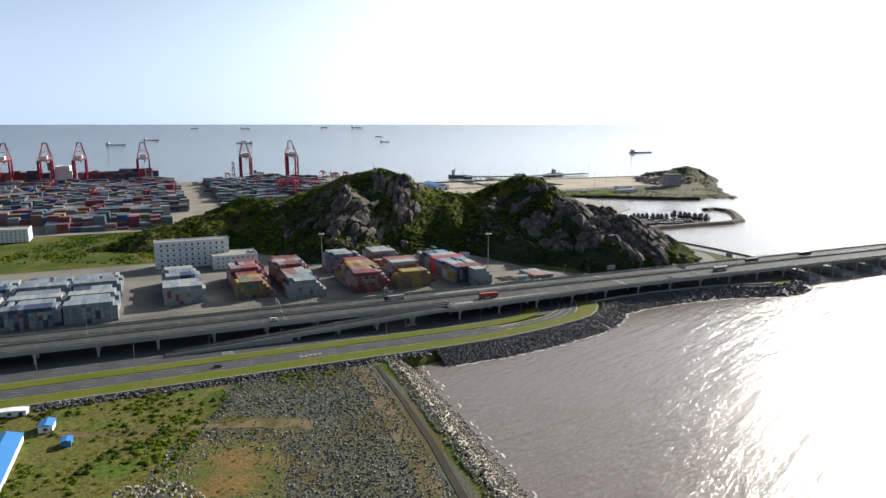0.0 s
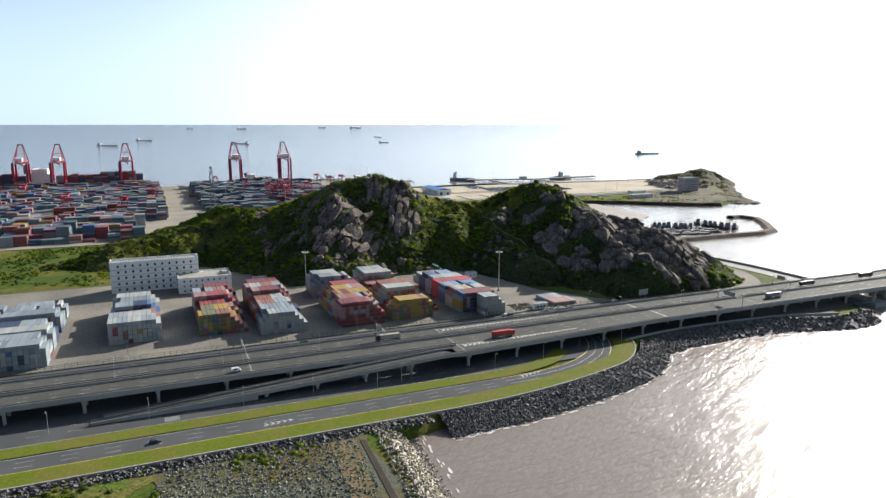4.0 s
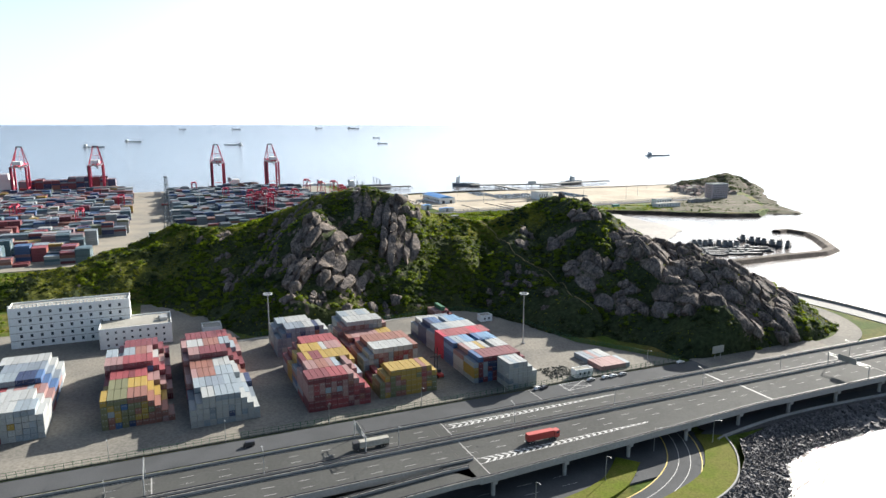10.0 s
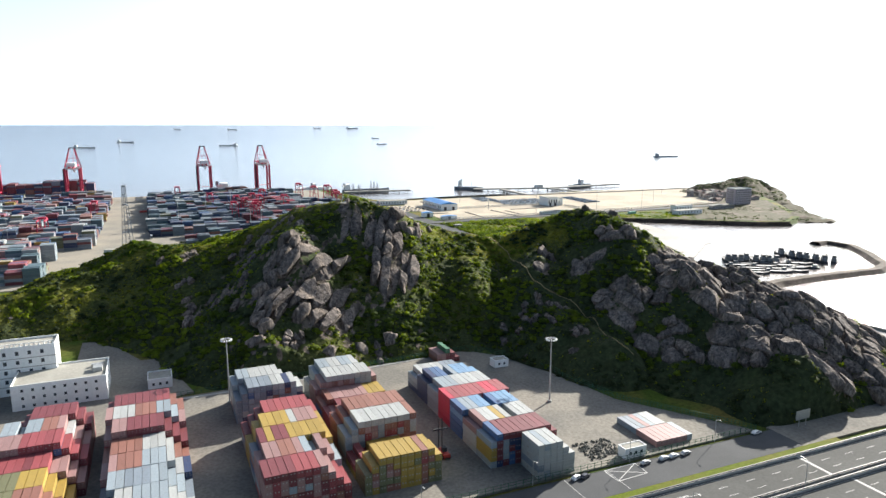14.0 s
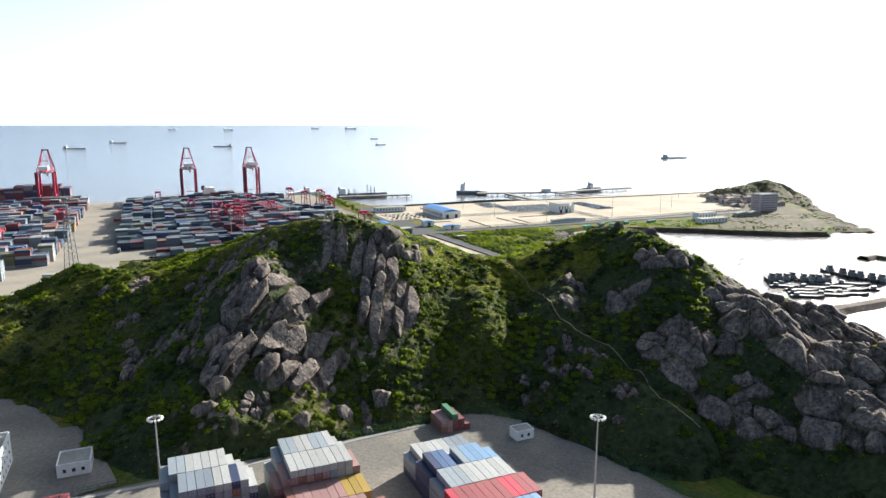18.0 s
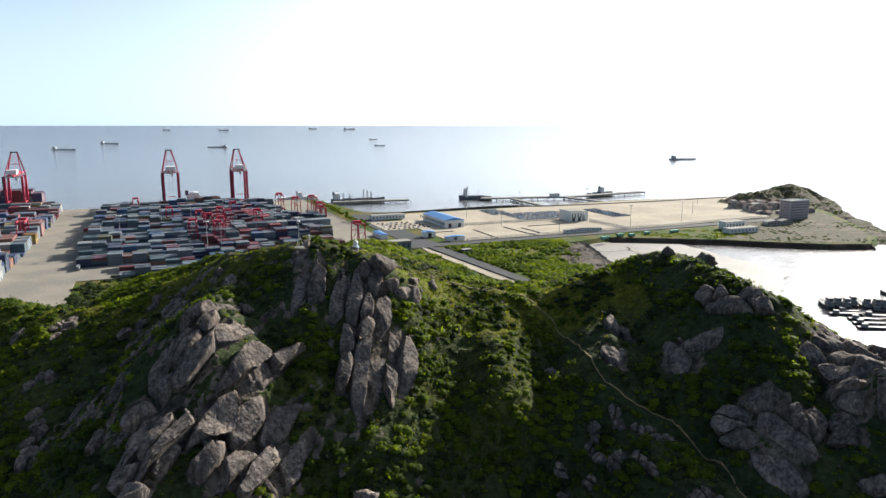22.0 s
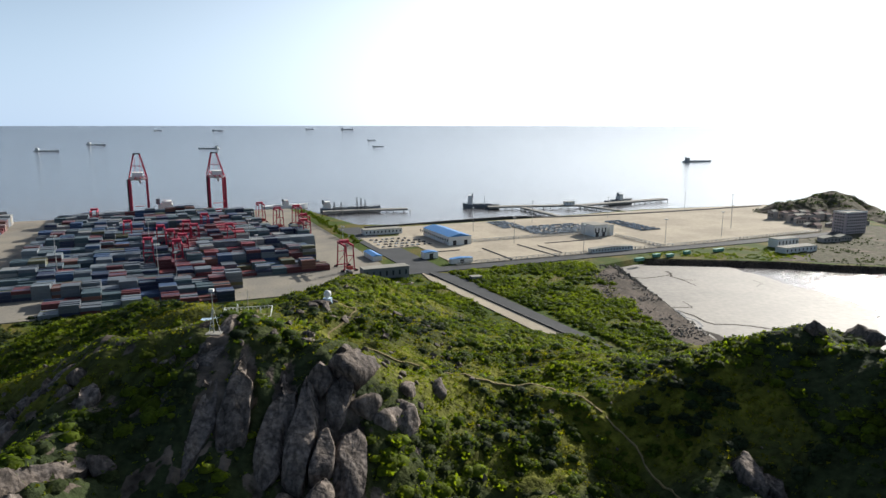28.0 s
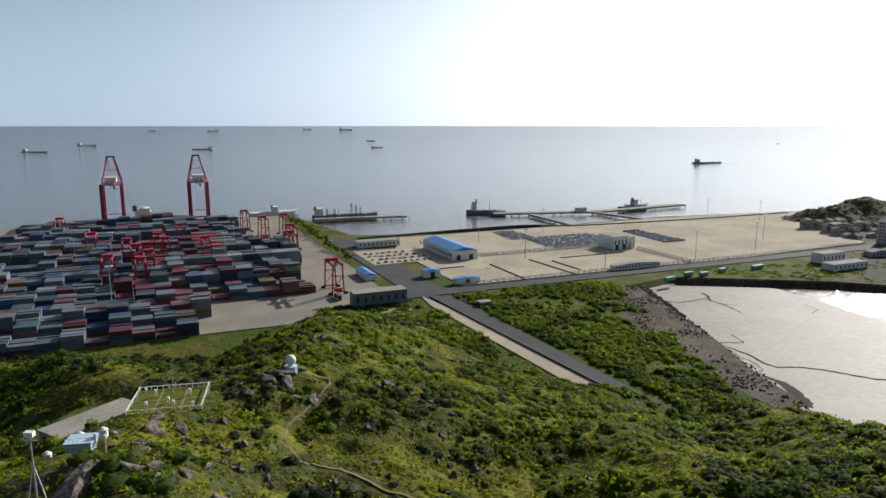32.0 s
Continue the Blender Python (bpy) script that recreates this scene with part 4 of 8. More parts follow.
DZ = DECK + 0.05
for d in (17.0, 21.2, 34.6):
    line(span(-520, 900), d, DZ)
line(span(-520, 6), 3.2, DZ)
line(span(90, 900), lambda s: near_edge(s) + 1.4, DZ)
for d in (7.4, 12.2, 25.6, 30.2):
    dashes(-518, 880, d, DZ, 12.0, 4.0)
def chevrons(s0, s1, d0, d1, w0, w1, z, every=2.7, stroke=1.1, point=1.2):
    """Arrow-shaped bars along an axis from (s0, d0) to (s1, d1), w0 to w1 wide."""
    bm = bmesh.new()
    n = int((s1 - s0) / every)
    for i in range(n):
        t = i / n
        s, d, h = s0 + (s1 - s0) * t, d0 + (d1 - d0) * t, (w0 + (w1 - w0) * t) / 2
        for e in (-1, 1):
            vs = [bm.verts.new(q) for q in ((s + point * h, d, z), (s + point * h + stroke, d, z), (s + stroke, d + e * h, z), (s, d + e * h, z))]
            bm.faces.new(vs if e > 0 else vs[::-1])
    tagged(part("hatching", bm, "white_line", paint), kind="stuff")


chevrons(13, 94, 30.2, 31.0, 3.4, 0.5, DZ)
chevrons(13, 88, 0.6, 2.6, 3.6, 0.5, DZ)
line(span(11, 94), lambda s: 32.0 - (s - 11) * 0.010, DZ)
line(span(11, 94), lambda s: 28.4 + (s - 11) * 0.027, DZ)
line(span(11, 88), lambda s: 2.5 + (s - 11) * 0.005, DZ)
line(span(11, 88), lambda s: -1.3 + (s - 11) * 0.047, DZ)
for s, d0, d1 in ((-96, 2.5, 17.6), (-95, 20.6, 35.2), (11, -10.8, 17.6), (11, 20.6, 35.4), (152, -2.4, 17.6), (148, 20.6, 35.4), (230, -2.4, 17.6), (228, 20.6, 35.4)):
    part("joint_strip", strip(bmesh.new(), (s - 0.22, s + 0.22), d0, d1, DECK + 0.045), "concrete", paint)

for s, d0, d1 in ((152, -2.4, 17.6), (148, 20.6, 35.4)):
    part("joint_strip", strip(bmesh.new(), (s + .3, s + .9), d0, d1, DECK + 0.05), "white_line", paint)

# coast road
ROADC = [(20, -38.5), (45, -37), (66, -32), (84, -22), (96, -8), (102, 8), (104, 40)]


def curve_strip(name, pts, w, z, m, parent=None, thick=0.5, off=0.0):
    """A band of width w along points (s, d), smoothed."""
    fine = []
    for i in range(len(pts) - 1):
        p0, p1, p2, p3 = (Vector(pts[max(0, min(len(pts) - 1, i + k))]) for k in (-1, 0, 1, 2))
        for j in range(8):
            t = j / 8
            fine.append(0.5 * ((2 * p1) + (p2 - p0) * t + (2 * p0 - 5 * p1 + 4 * p2 - p3) * t * t + (3 * p1 - p0 - 3 * p2 + p3) * t ** 3))
    fine.append(Vector(pts[-1]))
    bm = bmesh.new()
    prev = None
    for i, p in enumerate(fine):
        tg = (fine[min(i + 1, len(fine) - 1)] - fine[max(i - 1, 0)]).normalized()
        nn = Vector((-tg.y, tg.x))
        a, b = p + nn * (off - w / 2), p + nn * (off + w / 2)
        row = [bm.verts.new((a.x, a.y, z)), bm.verts.new((b.x, b.y, z)), bm.verts.new((b.x, b.y, z - thick)), bm.verts.new((a.x, a.y, z - thick))]
        if prev:
            for k in range(4):
                bm.faces.new([prev[k], row[k], row[(k + 1) % 4], prev[(k + 1) % 4]])
        prev = row
    bmesh.ops.recalc_face_normals(bm, faces=bm.faces)
    ob = part(name, bm, m, parent)
    if not parent:
        ob.matrix_basis = GRID
    return ob


tagged(curve_strip("lower_road_bend", ROADC, 13, 5.42, "asphalt"), "grey asphalt bend of the coast road", "road", kind="structure")
for off, m, w in ((-6.2, "yellow_line", 0.35), (6.2, "yellow_line", 0.35), (-2.1, "white_line", 0.2), (2.1, "white_line", 0.2)):
    curve_strip("edge_line", ROADC, w, 5.45, m, paint, 0.02, off)
line(span(-520, 20), -44.6, 5.44, 0.25, "yellow_line")
line(span(-520, 20), -32.5, 5.44)
line(span(-520, 60), -21.5, 5.34)
dashes(-518, 20, -40.6, 5.44)
chevrons(-98, -85, -39.8, -39.0, 2.6, 2.2, 5.44, 2.4, 0.8)
chevrons(29, 42, -34.0, -31.6, 2.6, 2.4, 5.47, 2.4, 0.8)
for i in range(6):
    line((-136, -130), -19.5 + i * 0.8, 5.34, 0.25)
dashes(-518, 20, -36.6, 5.44)
dashes(-518, 40, -14, 5.34)
dashes(-518, 40, -8, 5.34)
VERGE = [(s, -50.8) for s in (-520, -300, -100, -25)] + [(10, -49.5), (40, -45.5), (64, -40.2), (90, -32), (106, -18), (114, -4)]
tagged(curve_strip("grass_verge", VERGE, 11.5, 5.6, "verge", thick=1.2), "mown green verge along the coast road", "verge", kind="structure")
tagged(curve_strip("kerb", VERGE, 0.6, 5.95, "concrete", thick=1.2, off=-6.0), "pale concrete parapet above the armour stones", "kerb", kind="structure")
PARAPET = [(114, -10), (122, -8), (150, -4.5), (183, -4), (234, -7.5), (262, -14), (282, -19.5)]
tagged(curve_strip("kerb", PARAPET, 0.6, 6.1, "concrete", thick=1.2, off=1.0), "pale concrete parapet above the armour stones", "kerb", kind="structure")
tagged(curve_strip("shore_path", PARAPET, 6.5, 5.5, "asphalt", thick=0.6, off=5.2), "grey asphalt track below the viaduct", "road", kind="structure")
V2 = [(-520, -27), (-200, -27), (0, -27), (30, -26), (54, -20), (70, -8)]
tagged(curve_strip("grass_median", V2, 9.0, 5.62, "verge", thick=1.2), "mown green strip between the two roads", "verge", kind="structure")
# shore road behind the far hill
SHORE = [(176, 59), (230, 57), (272, 58), (300, 70), (318, 96), (324, 128), (320, 160), (312, 200), (306, 250)]
tagged(curve_strip("shore_road", SHORE, 13, 5.4, "yard", thick=1.5), "pale concrete road curving along the shore", "road", kind="structure")
WALL = [(352, 44), (353, 80), (352, 120), (346, 170), (336, 220), (326, 270)]
tagged(curve_strip("sea_wall", WALL, 1.6, 6.6, "concrete", thick=6), "concrete sea wall beside the shore road", "wall", kind="structure")
tagged(curve_strip("shore_apron", WALL, 16, 5.0, "concrete", thick=4, off=9), "grey concrete apron behind the sea wall", "apron", kind="structure")

# ---------------------------------------------------------------- container yard
CL, CW, CH = 12.19, 2.44, 2.59
PITCH, BAY = 2.58, 12.55


def box_mesh(name, lo, hi, m):
    v, f = boxes(lo, hi)
    me = bpy.data.meshes.new(name)
    me.from_pydata([tuple(p) for p in v], [], [tuple(int(i) for i in q) for q in f])
    me.materials.append(M[m])
    return me


def container_mesh():
    """Box of a 40-foot container: recessed panels between posts and rails; stands on z = 0, long along y."""
    w, l, h = CW / 2, CL, CH - 0.1
    lo, hi = [(-w + 0.05, 0.05, 0.08)], [(w - 0.05, l - 0.05, h - 0.03)]
    for x in (-w, w - 0.14):
        for y in (0, l - 0.16):
            lo.append((x, y, 0)), hi.append((x + 0.14, y + 0.16, h))
        for z in (0, h - 0.12):
            lo.append((x, 0.16, z)), hi.append((x + 0.12, l - 0.16, z + 0.12))
    for y in (0, l - 0.12):
        for z in (0, h - 0.14):
            lo.append((-w + 0.14, y, z)), hi.append((w - 0.14, y + 0.12, z + 0.14))
    return box_mesh("container", lo, hi, "box_one")


def door_mesh():
    """One door leaf with two upright locking bars worked into its section."""
    sec = [(0.0, 0.04), (0.0, 0.0), (0.22, 0.0), (0.22, -0.05), (0.29, -0.05), (0.29, 0.0), (0.75, 0.0), (0.75, -0.05), (0.82, -0.05), (0.82, 0.0), (1.04, 0.0), (1.04, 0.04)]
    bm = bmesh.new()
    lo = [bm.verts.new((x, y, 0.15)) for x, y in sec]
    hi = [bm.verts.new((x, y, CH - 0.15)) for x, y in sec]
    n = len(sec)
    for i in range(n):
        bm.faces.new([lo[i], lo[(i + 1) % n], hi[(i + 1) % n], hi[i]])
    bm.faces.new(hi), bm.faces.new(lo[::-1])
    bmesh.ops.recalc_face_normals(bm, faces=bm.faces)
    me = bpy.data.meshes.new("door")
    bm.to_mesh(me), bm.free()
    me.materials.append(M["box_one"])
    return me


def plate_mesh():
    """Data plate of one door leaf."""
    return box_mesh("plate", [(0.32, -0.03, 1.6)], [(0.72, 0.0, 2.0)], "plate")


M["plate"] = mat("pale_door_plate", (0.42, 0.41, 0.38), 0.6, vary=0.3, scale=0.6)
rng = np.random.RandomState(4)
single_made = [0]
BODY, DOOR, PLATE = container_mesh(), door_mesh(), plate_mesh()
WORDS = {RED: "red", MAROON: "dark red", BROWN: "brown", GREY: "grey", WHITE: "white", PALE: "pale grey-blue", BLUE: "blue", NAVY: "navy blue", SKYB: "light blue",
         YELLOW: "yellow", ORANGE: "orange-brown", GREEN: "green", BRIGHT: "bright red", DUSTY: "faded pink", OLIVE: "olive green"}


def one_container(m, c):
    """A container of its own with two door leaves, in colour c."""
    ob = tagged(new("container", BODY), WORDS[c] + " steel freight container stacked in the yard", "container", "yard containers")
    ob.matrix_basis, ob.color = m, (*c, 1)
    for x in (-1.05, 0.01):
        dr = new("door", DOOR)
        dr.matrix_basis, dr.color, dr.parent = pose(x, 0, 0), (*c, 1), ob
        new("plate", PLATE).parent = dr
    single_made[0] += 1


def paint_boxes(name, lo, hi, cols, label, m=GRID):
    """Many boxes as one mesh, each with its own colour."""
    v, f = boxes(lo, hi)
    ob = arrays(name, v, f, "box")
    att = ob.data.attributes.new("paint", "FLOAT_COLOR", "POINT")
    c = np.ones((len(cols), 8, 4), np.float32)
    c[:, :, :3] = np.asarray(cols)[:, None]
    att.data.foreach_set("color", c.ravel())
    ob.matrix_basis = m
    return tagged(ob, label, "containers", kind="stuff")


def stack_block(s0, d0, cols, heights, pal, singles=2, most=38):
    """A block of stacked containers. heights: for each bay, from the highway inwards, the tiers and how far the left and
    right flanks step down. Some of the front are things of their own, the rest one mesh."""
    lo, hi, cc = [], [], []
    mlo, mhi, mc = [], [], []
    made = 0
    for b, (tier, left, right) in enumerate(heights):
        palette = PAL[pal[b % len(pal)]]
        top = palette[rng.randint(len(palette))]
        for c in range(cols):
            n = max(0, tier - max(0, left - c) - max(0, right - (cols - 1 - c)) - int(rng.rand() < 0.03))
            if rng.rand() < 0.38:
                top = palette[rng.randint(len(palette))]
            col = top
            for k in range(n):
                if k == n - 1:
                    col = top
                elif rng.rand() < 0.6:
                    col = palette[rng.randint(len(palette))] if rng.rand() > 0.10 else PAL["mixed"][rng.randint(11)]
                s, d = s0 + (c + 0.5) * PITCH + rng.uniform(-.05, .05), d0 + b * BAY + rng.uniform(-.12, .12)
                if b < singles and made < most and single_made[0] < 300 and (b == 0 or k >= n - 2):
                    one_container(gpose(s, d, 5.3 + k * CH), col)
                    made += 1
                else:
                    lo.append((s - CW / 2, d, 5.3 + k * CH)), hi.append((s + CW / 2, d + CL, 5.3 + k * CH + CH - 0.14)), cc.append(col)
                    for x, z, w, h in ((-0.72, 1.65, 0.36, 0.3), (0.36, 1.65, 0.36, 0.3), (-0.95, 0.95, 0.5, 0.1), (0.3, 0.95, 0.5, 0.1)):
                        if (b == 0 or k >= n - 3) and rng.rand() < 0.8:
                            mlo.append((s + x, d - 0.05, 5.3 + k * CH + z)), mhi.append((s + x + w, d + 0.02, 5.3 + k * CH + z + h)), mc.append((0.36, 0.35, 0.33))
    if mlo:
        paint_boxes("door_plates", mlo, mhi, mc, "pale data plates and handles on the container doors")
    if lo:
        paint_boxes("container_stack", lo, hi, cc, "block of stacked freight containers in the yard")


stack_block(-31.5, 82, 11, [(6, 0, 3), (6, 1, 2), (6, 1, 1), (6, 2, 1), (6, 3, 1)], ["red", "dusty", "mixed", "whiteyellow", "bred"], most=60)
stack_block(-31.5, 160, 11, [(6, 2, 1), (6, 1, 3)], ["grey", "white"], most=14)
stack_block(2, 84, 11, [(5, 2, 1), (3, 1, 3), (6, 2, 0), (6, 2, 0), (4, 0, 1), (4, 1, 0), (6, 2, 1), (6, 2, 2)], ["yellow", "mixed", "dusty", "brown", "bred", "mixed", "dusty", "white"], most=50)
stack_block(62, 70.5, 6, [(5, 0, 2)], ["white"], most=26)
stack_block(50, 84, 11, [(5, 1, 1), (5, 1, 1), (5, 0, 1), (5, 0, 0), (5, 1, 1), (5, 1, 1), (4, 1, 2)], ["navy", "whiteyellow", "blue", "bright", "white", "blue", "grey"], most=24)
stack_block(75, 194, 5, [(2, 0, 1)], ["red"], singles=0)
one_container(gpose(81, 193.6, 5.3 + 2 * CH), GREEN)
stack_block(-80, 86, 11, [(5, 2, 3), (5, 1, 3), (5, 1, 2), (5, 1, 3), (6, 1, 3), (6, 0, 2), (6, 1, 2)], ["white", "grey", "mixed", "dusty", "bred", "dusty", "red"], most=48)
stack_block(-114, 98, 11, [(5, 0, 4), (5, 1, 4), (5, 1, 3), (6, 0, 3), (6, 0, 3), (6, 3, 2)], ["yellow", "yellow", "bred", "bred", "dusty", "red"], most=48)
stack_block(-163, 101, 11, [(5, 0, 1), (5, 0, 2), (4, 0, 1), (5, 1, 2), (5, 2, 2), (5, 1, 2)], ["white", "white", "dusty", "navy", "grey", "white"], most=28)
stack_block(117.5, 73, 7, [(1, 0, 0), (1, 0, 1)], ["dusty", "mixed"], singles=1, most=7)
for k, (d0, p) in enumerate(((76, "grey"), (104, "white"), (140, "grey"), (172, "grey"))):
    for j in range(4):
        stack_block(-325 + j * 34.5, d0, 13 if j < 3 else 12, [(5, 0, 1), (5, 1, 2)] if k < 3 else [(4, 1, 1)], [p, "grey"], singles=0)


# ---------------------------------------------------------------- buildings and masts of the yard
def building(name, s, d, w, l, storeys, sh, label, cat="building", rows=1, base=5.3, win=(1.1, 1.3), step=3.4, parapet=1.2, roof="roof_grey", group="", turn=0.0, wall="white"):
    """Rendered block with recessed windows on every face, a roof slab and a parapet."""
    h = storeys * sh
    o = thing(name, gpose(s, d, base, turn), label, cat, group)
    t = 0.35
    bm = bmesh.new()
    box(bm, 0, 0, 0, w, l, h)
    part("wall", bm, wall, o)
    bm = box(bmesh.new(), 0.1, 0.1, h + 0.01, w - 0.1, l - 0.1, h + 0.25)
    part("roof", bm, roof, o)
    if parapet:
        bm = bmesh.new()
        for a in ((0, 0, w, t), (0, l - t, w, l), (0, t, t, l - t), (w - t, t, w, l - t)):
            box(bm, a[0], a[1], h, a[2], a[3], h + parapet)
        part("parapet", bm, "white", o)
    fm, gm = bmesh.new(), bmesh.new()
    box(fm, -win[0] / 2 - .08, -0.05, -win[1] / 2 - .08, win[0] / 2 + .08, 0.05, win[1] / 2 + .08)
    box(gm, -win[0] / 2, -0.07, -win[1] / 2, win[0] / 2, 0.07, win[1] / 2)
    mf, mg = bpy.data.meshes.new("window"), bpy.data.meshes.new("pane")
    fm.to_mesh(mf), gm.to_mesh(mg), fm.free(), gm.free()
    mf.materials.append(M["white"]), mg.materials.append(M["glass"])
    for face, length in ((0, w), (1, l), (2, l)):
        if face == 0 or l > 8:
            n = int((length - 1.5) / step)
            for k in range(storeys):
                for i in range(n):
                    c = (length - (n - 1) * step) / 2 + i * step
                    p = {0: (c, 0, 0), 1: (w, c, 90), 2: (0, c, 90)}[face]
                    ww = new("window", mf)
                    ww.matrix_basis = pose(p[0], p[1], k * sh + sh * 0.55, 0, 0, p[2])
                    ww.parent = o
                    g = new("pane", mg)
                    g.parent = ww
    return o


def office():
    o = building("office_block", -167, 233, 62, 15, 5, 4.44, "white five-storey office block with rows of small windows", step=5.1, win=(1.4, 1.9))
    for k in range(1, 5):
        part("string_course", box(bmesh.new(), -0.12, -0.14, k * 4.44 - 0.2, 62.12, 0.0, k * 4.44 + 0.1), "roof_grey", o)
    bm = bmesh.new()
    for i in range(32):
        box(bm, 0.4 + i * 1.96, 0.2, 23.4, 0.9 + i * 1.96, 0.5, 24.6)
    box(bm, 0, 0.2, 24.6, 62, 0.5, 24.9)
    part("roof_railing", bm, "white", o)


office()
annex = building("annex", -121, 212, 38, 26, 3, 3.6, "white low annex with a flat grey roof", step=4.2, parapet=1.0)
part("roof_unit", box(bmesh.new(), 32, 8, 11.0, 36, 13, 13), "steel", annex)
part("roof_unit", box(bmesh.new(), 31, 15, 11.0, 36, 17, 12.5), "steel", annex)
building("gatehouse", -66, 216, 11, 12, 1, 4.2, "small white gatehouse with a flat roof", parapet=0.8, step=3.0)
building("guard_hut", 100, 176, 8, 6, 1, 3.6, "small white guard hut at the yard's edge", parapet=0.5, step=3.0)
building("gate_office", 100, 70, 10, 4.5, 1, 3.6, "small white gate office", parapet=0.5, step=2.6)


def mast(s, d, h=30.0):
    o = thing("light_mast", gpose(s, d, 5.3), "tall galvanised light mast with a ring of floodlights", "light mast", "light masts")
    part("pole", cyl(bmesh.new(), (0, 0, 0), (0, 0, h), 0.42, 0.2, 12), "steel", o)
    part("base", cyl(bmesh.new(), (0, 0, 0), (0, 0, 0.8), 1.1, 1.0, 12), "concrete", o)
    bm = bmesh.new()
    rows = [[bm.verts.new((r * math.cos(k * math.pi / 6), r * math.sin(k * math.pi / 6), h + z)) for r, z in ((1.83, -0.1), (1.97, -0.1), (1.97, 0.1), (1.83, 0.1))] for k in range(12)]
    for p, q in zip(rows, rows[1:] + rows[:1]):
        for i in range(4):
            bm.faces.new([p[i], q[i], q[(i + 1) % 4], p[(i + 1) % 4]])
    bmesh.ops.recalc_face_normals(bm, faces=bm.faces)
    for k in range(4):
        a = math.pi * k / 2
        part("spoke", beam(bmesh.new(), (0, 0, h), (1.83 * math.cos(a), 1.83 * math.sin(a), h), 0.12, 0.15), "steel", o)
    part("ring", bm, "steel", o)
    for k in range(12):
        a = 2 * math.pi * k / 12
        m = pose(2.3 * math.cos(a), 2.3 * math.sin(a), h - 0.15, 25, 0, math.degrees(a) + 90)
        part("floodlight", box(bmesh.new(), -0.35, -0.3, -0.3, 0.35, 0.3, 0.3, m), "white", o)


mast(103, 128)
mast(-31.7, 185)

# ---------------------------------------------------------------- the harbour
prng = np.random.RandomState(9)


def port_stacks():
    """Rows of stacked boxes, long along the quay, six wide, with lanes between."""
    for section, (sa, sb, da, db) in enumerate(((-68, 222, 640, 1140), (-445, -112, 490, 1140))):
        row, d = 0, da
        while d < db:
            lo, hi, cc = [], [], []
            base, slide = prng.uniform(3.9, 5.5), prng.uniform(0, 5)
            for i in range(int((sb - sa) / 12.5)):
                s = sa + slide + i * 12.5 + (prng.uniform(0, .6) if prng.rand() < .3 else 0)
                right = 96 if d < 700 else 178 if d < 800 else 192 if d < 905 else 160
                if section == 0 and (s > right or s < -30 and d < 690) or section == 1 and (d < 640 and s > -155 or d < 560 and s < -290):
                    continue
                q = fbm(np.array([s]), np.array([d * 2]), 70, 2, 5)[0]
                wall = section == 0 and 78 < s < 186 and 808 < d < 830
                if prng.rand() < 0.05 and not wall:
                    continue
                bay = 6 if wall else int(np.clip(round(base + 5 * (q - .5) + prng.uniform(-1.9, 1.3)), 1, 6))
                pal = PAL["grey" if wall else "mixed" if section == 1 and prng.rand() < .45 else "portred" if section == 0 and 45 < s < 125 and 700 < d < 960 and prng.rand() < .6 else "portblue" if q > 0.48 and prng.rand() < .75 else "port"]
                main = pal[prng.randint(len(pal))]
                for w in range(6):
                    tiers = bay - (prng.rand() < .15) - (prng.rand() < .06 and not wall)
                    for k in range(tiers):
                        col = main if prng.rand() < 0.72 else pal[prng.randint(len(pal))]
                        x, y = s + prng.uniform(-.08, .08), d + w * 2.6
                        lo.append((x, y, 5.2 + k * CH)), hi.append((x + CL, y + CW, 5.2 + k * CH + CH - 0.12)), cc.append(tuple((0.9 if section else 0.72) * c for c in col))
            if lo:
                paint_boxes("container_rows", lo, hi, cc, "row of stacked freight containers on the quay")
            d += 17.4 if row % 2 else 20.6
            row += 1


port_stacks()
for s, d in ((41, 848), (47, 696), (130, 810), (-30, 772)):
    mast(s, d, 36.0)


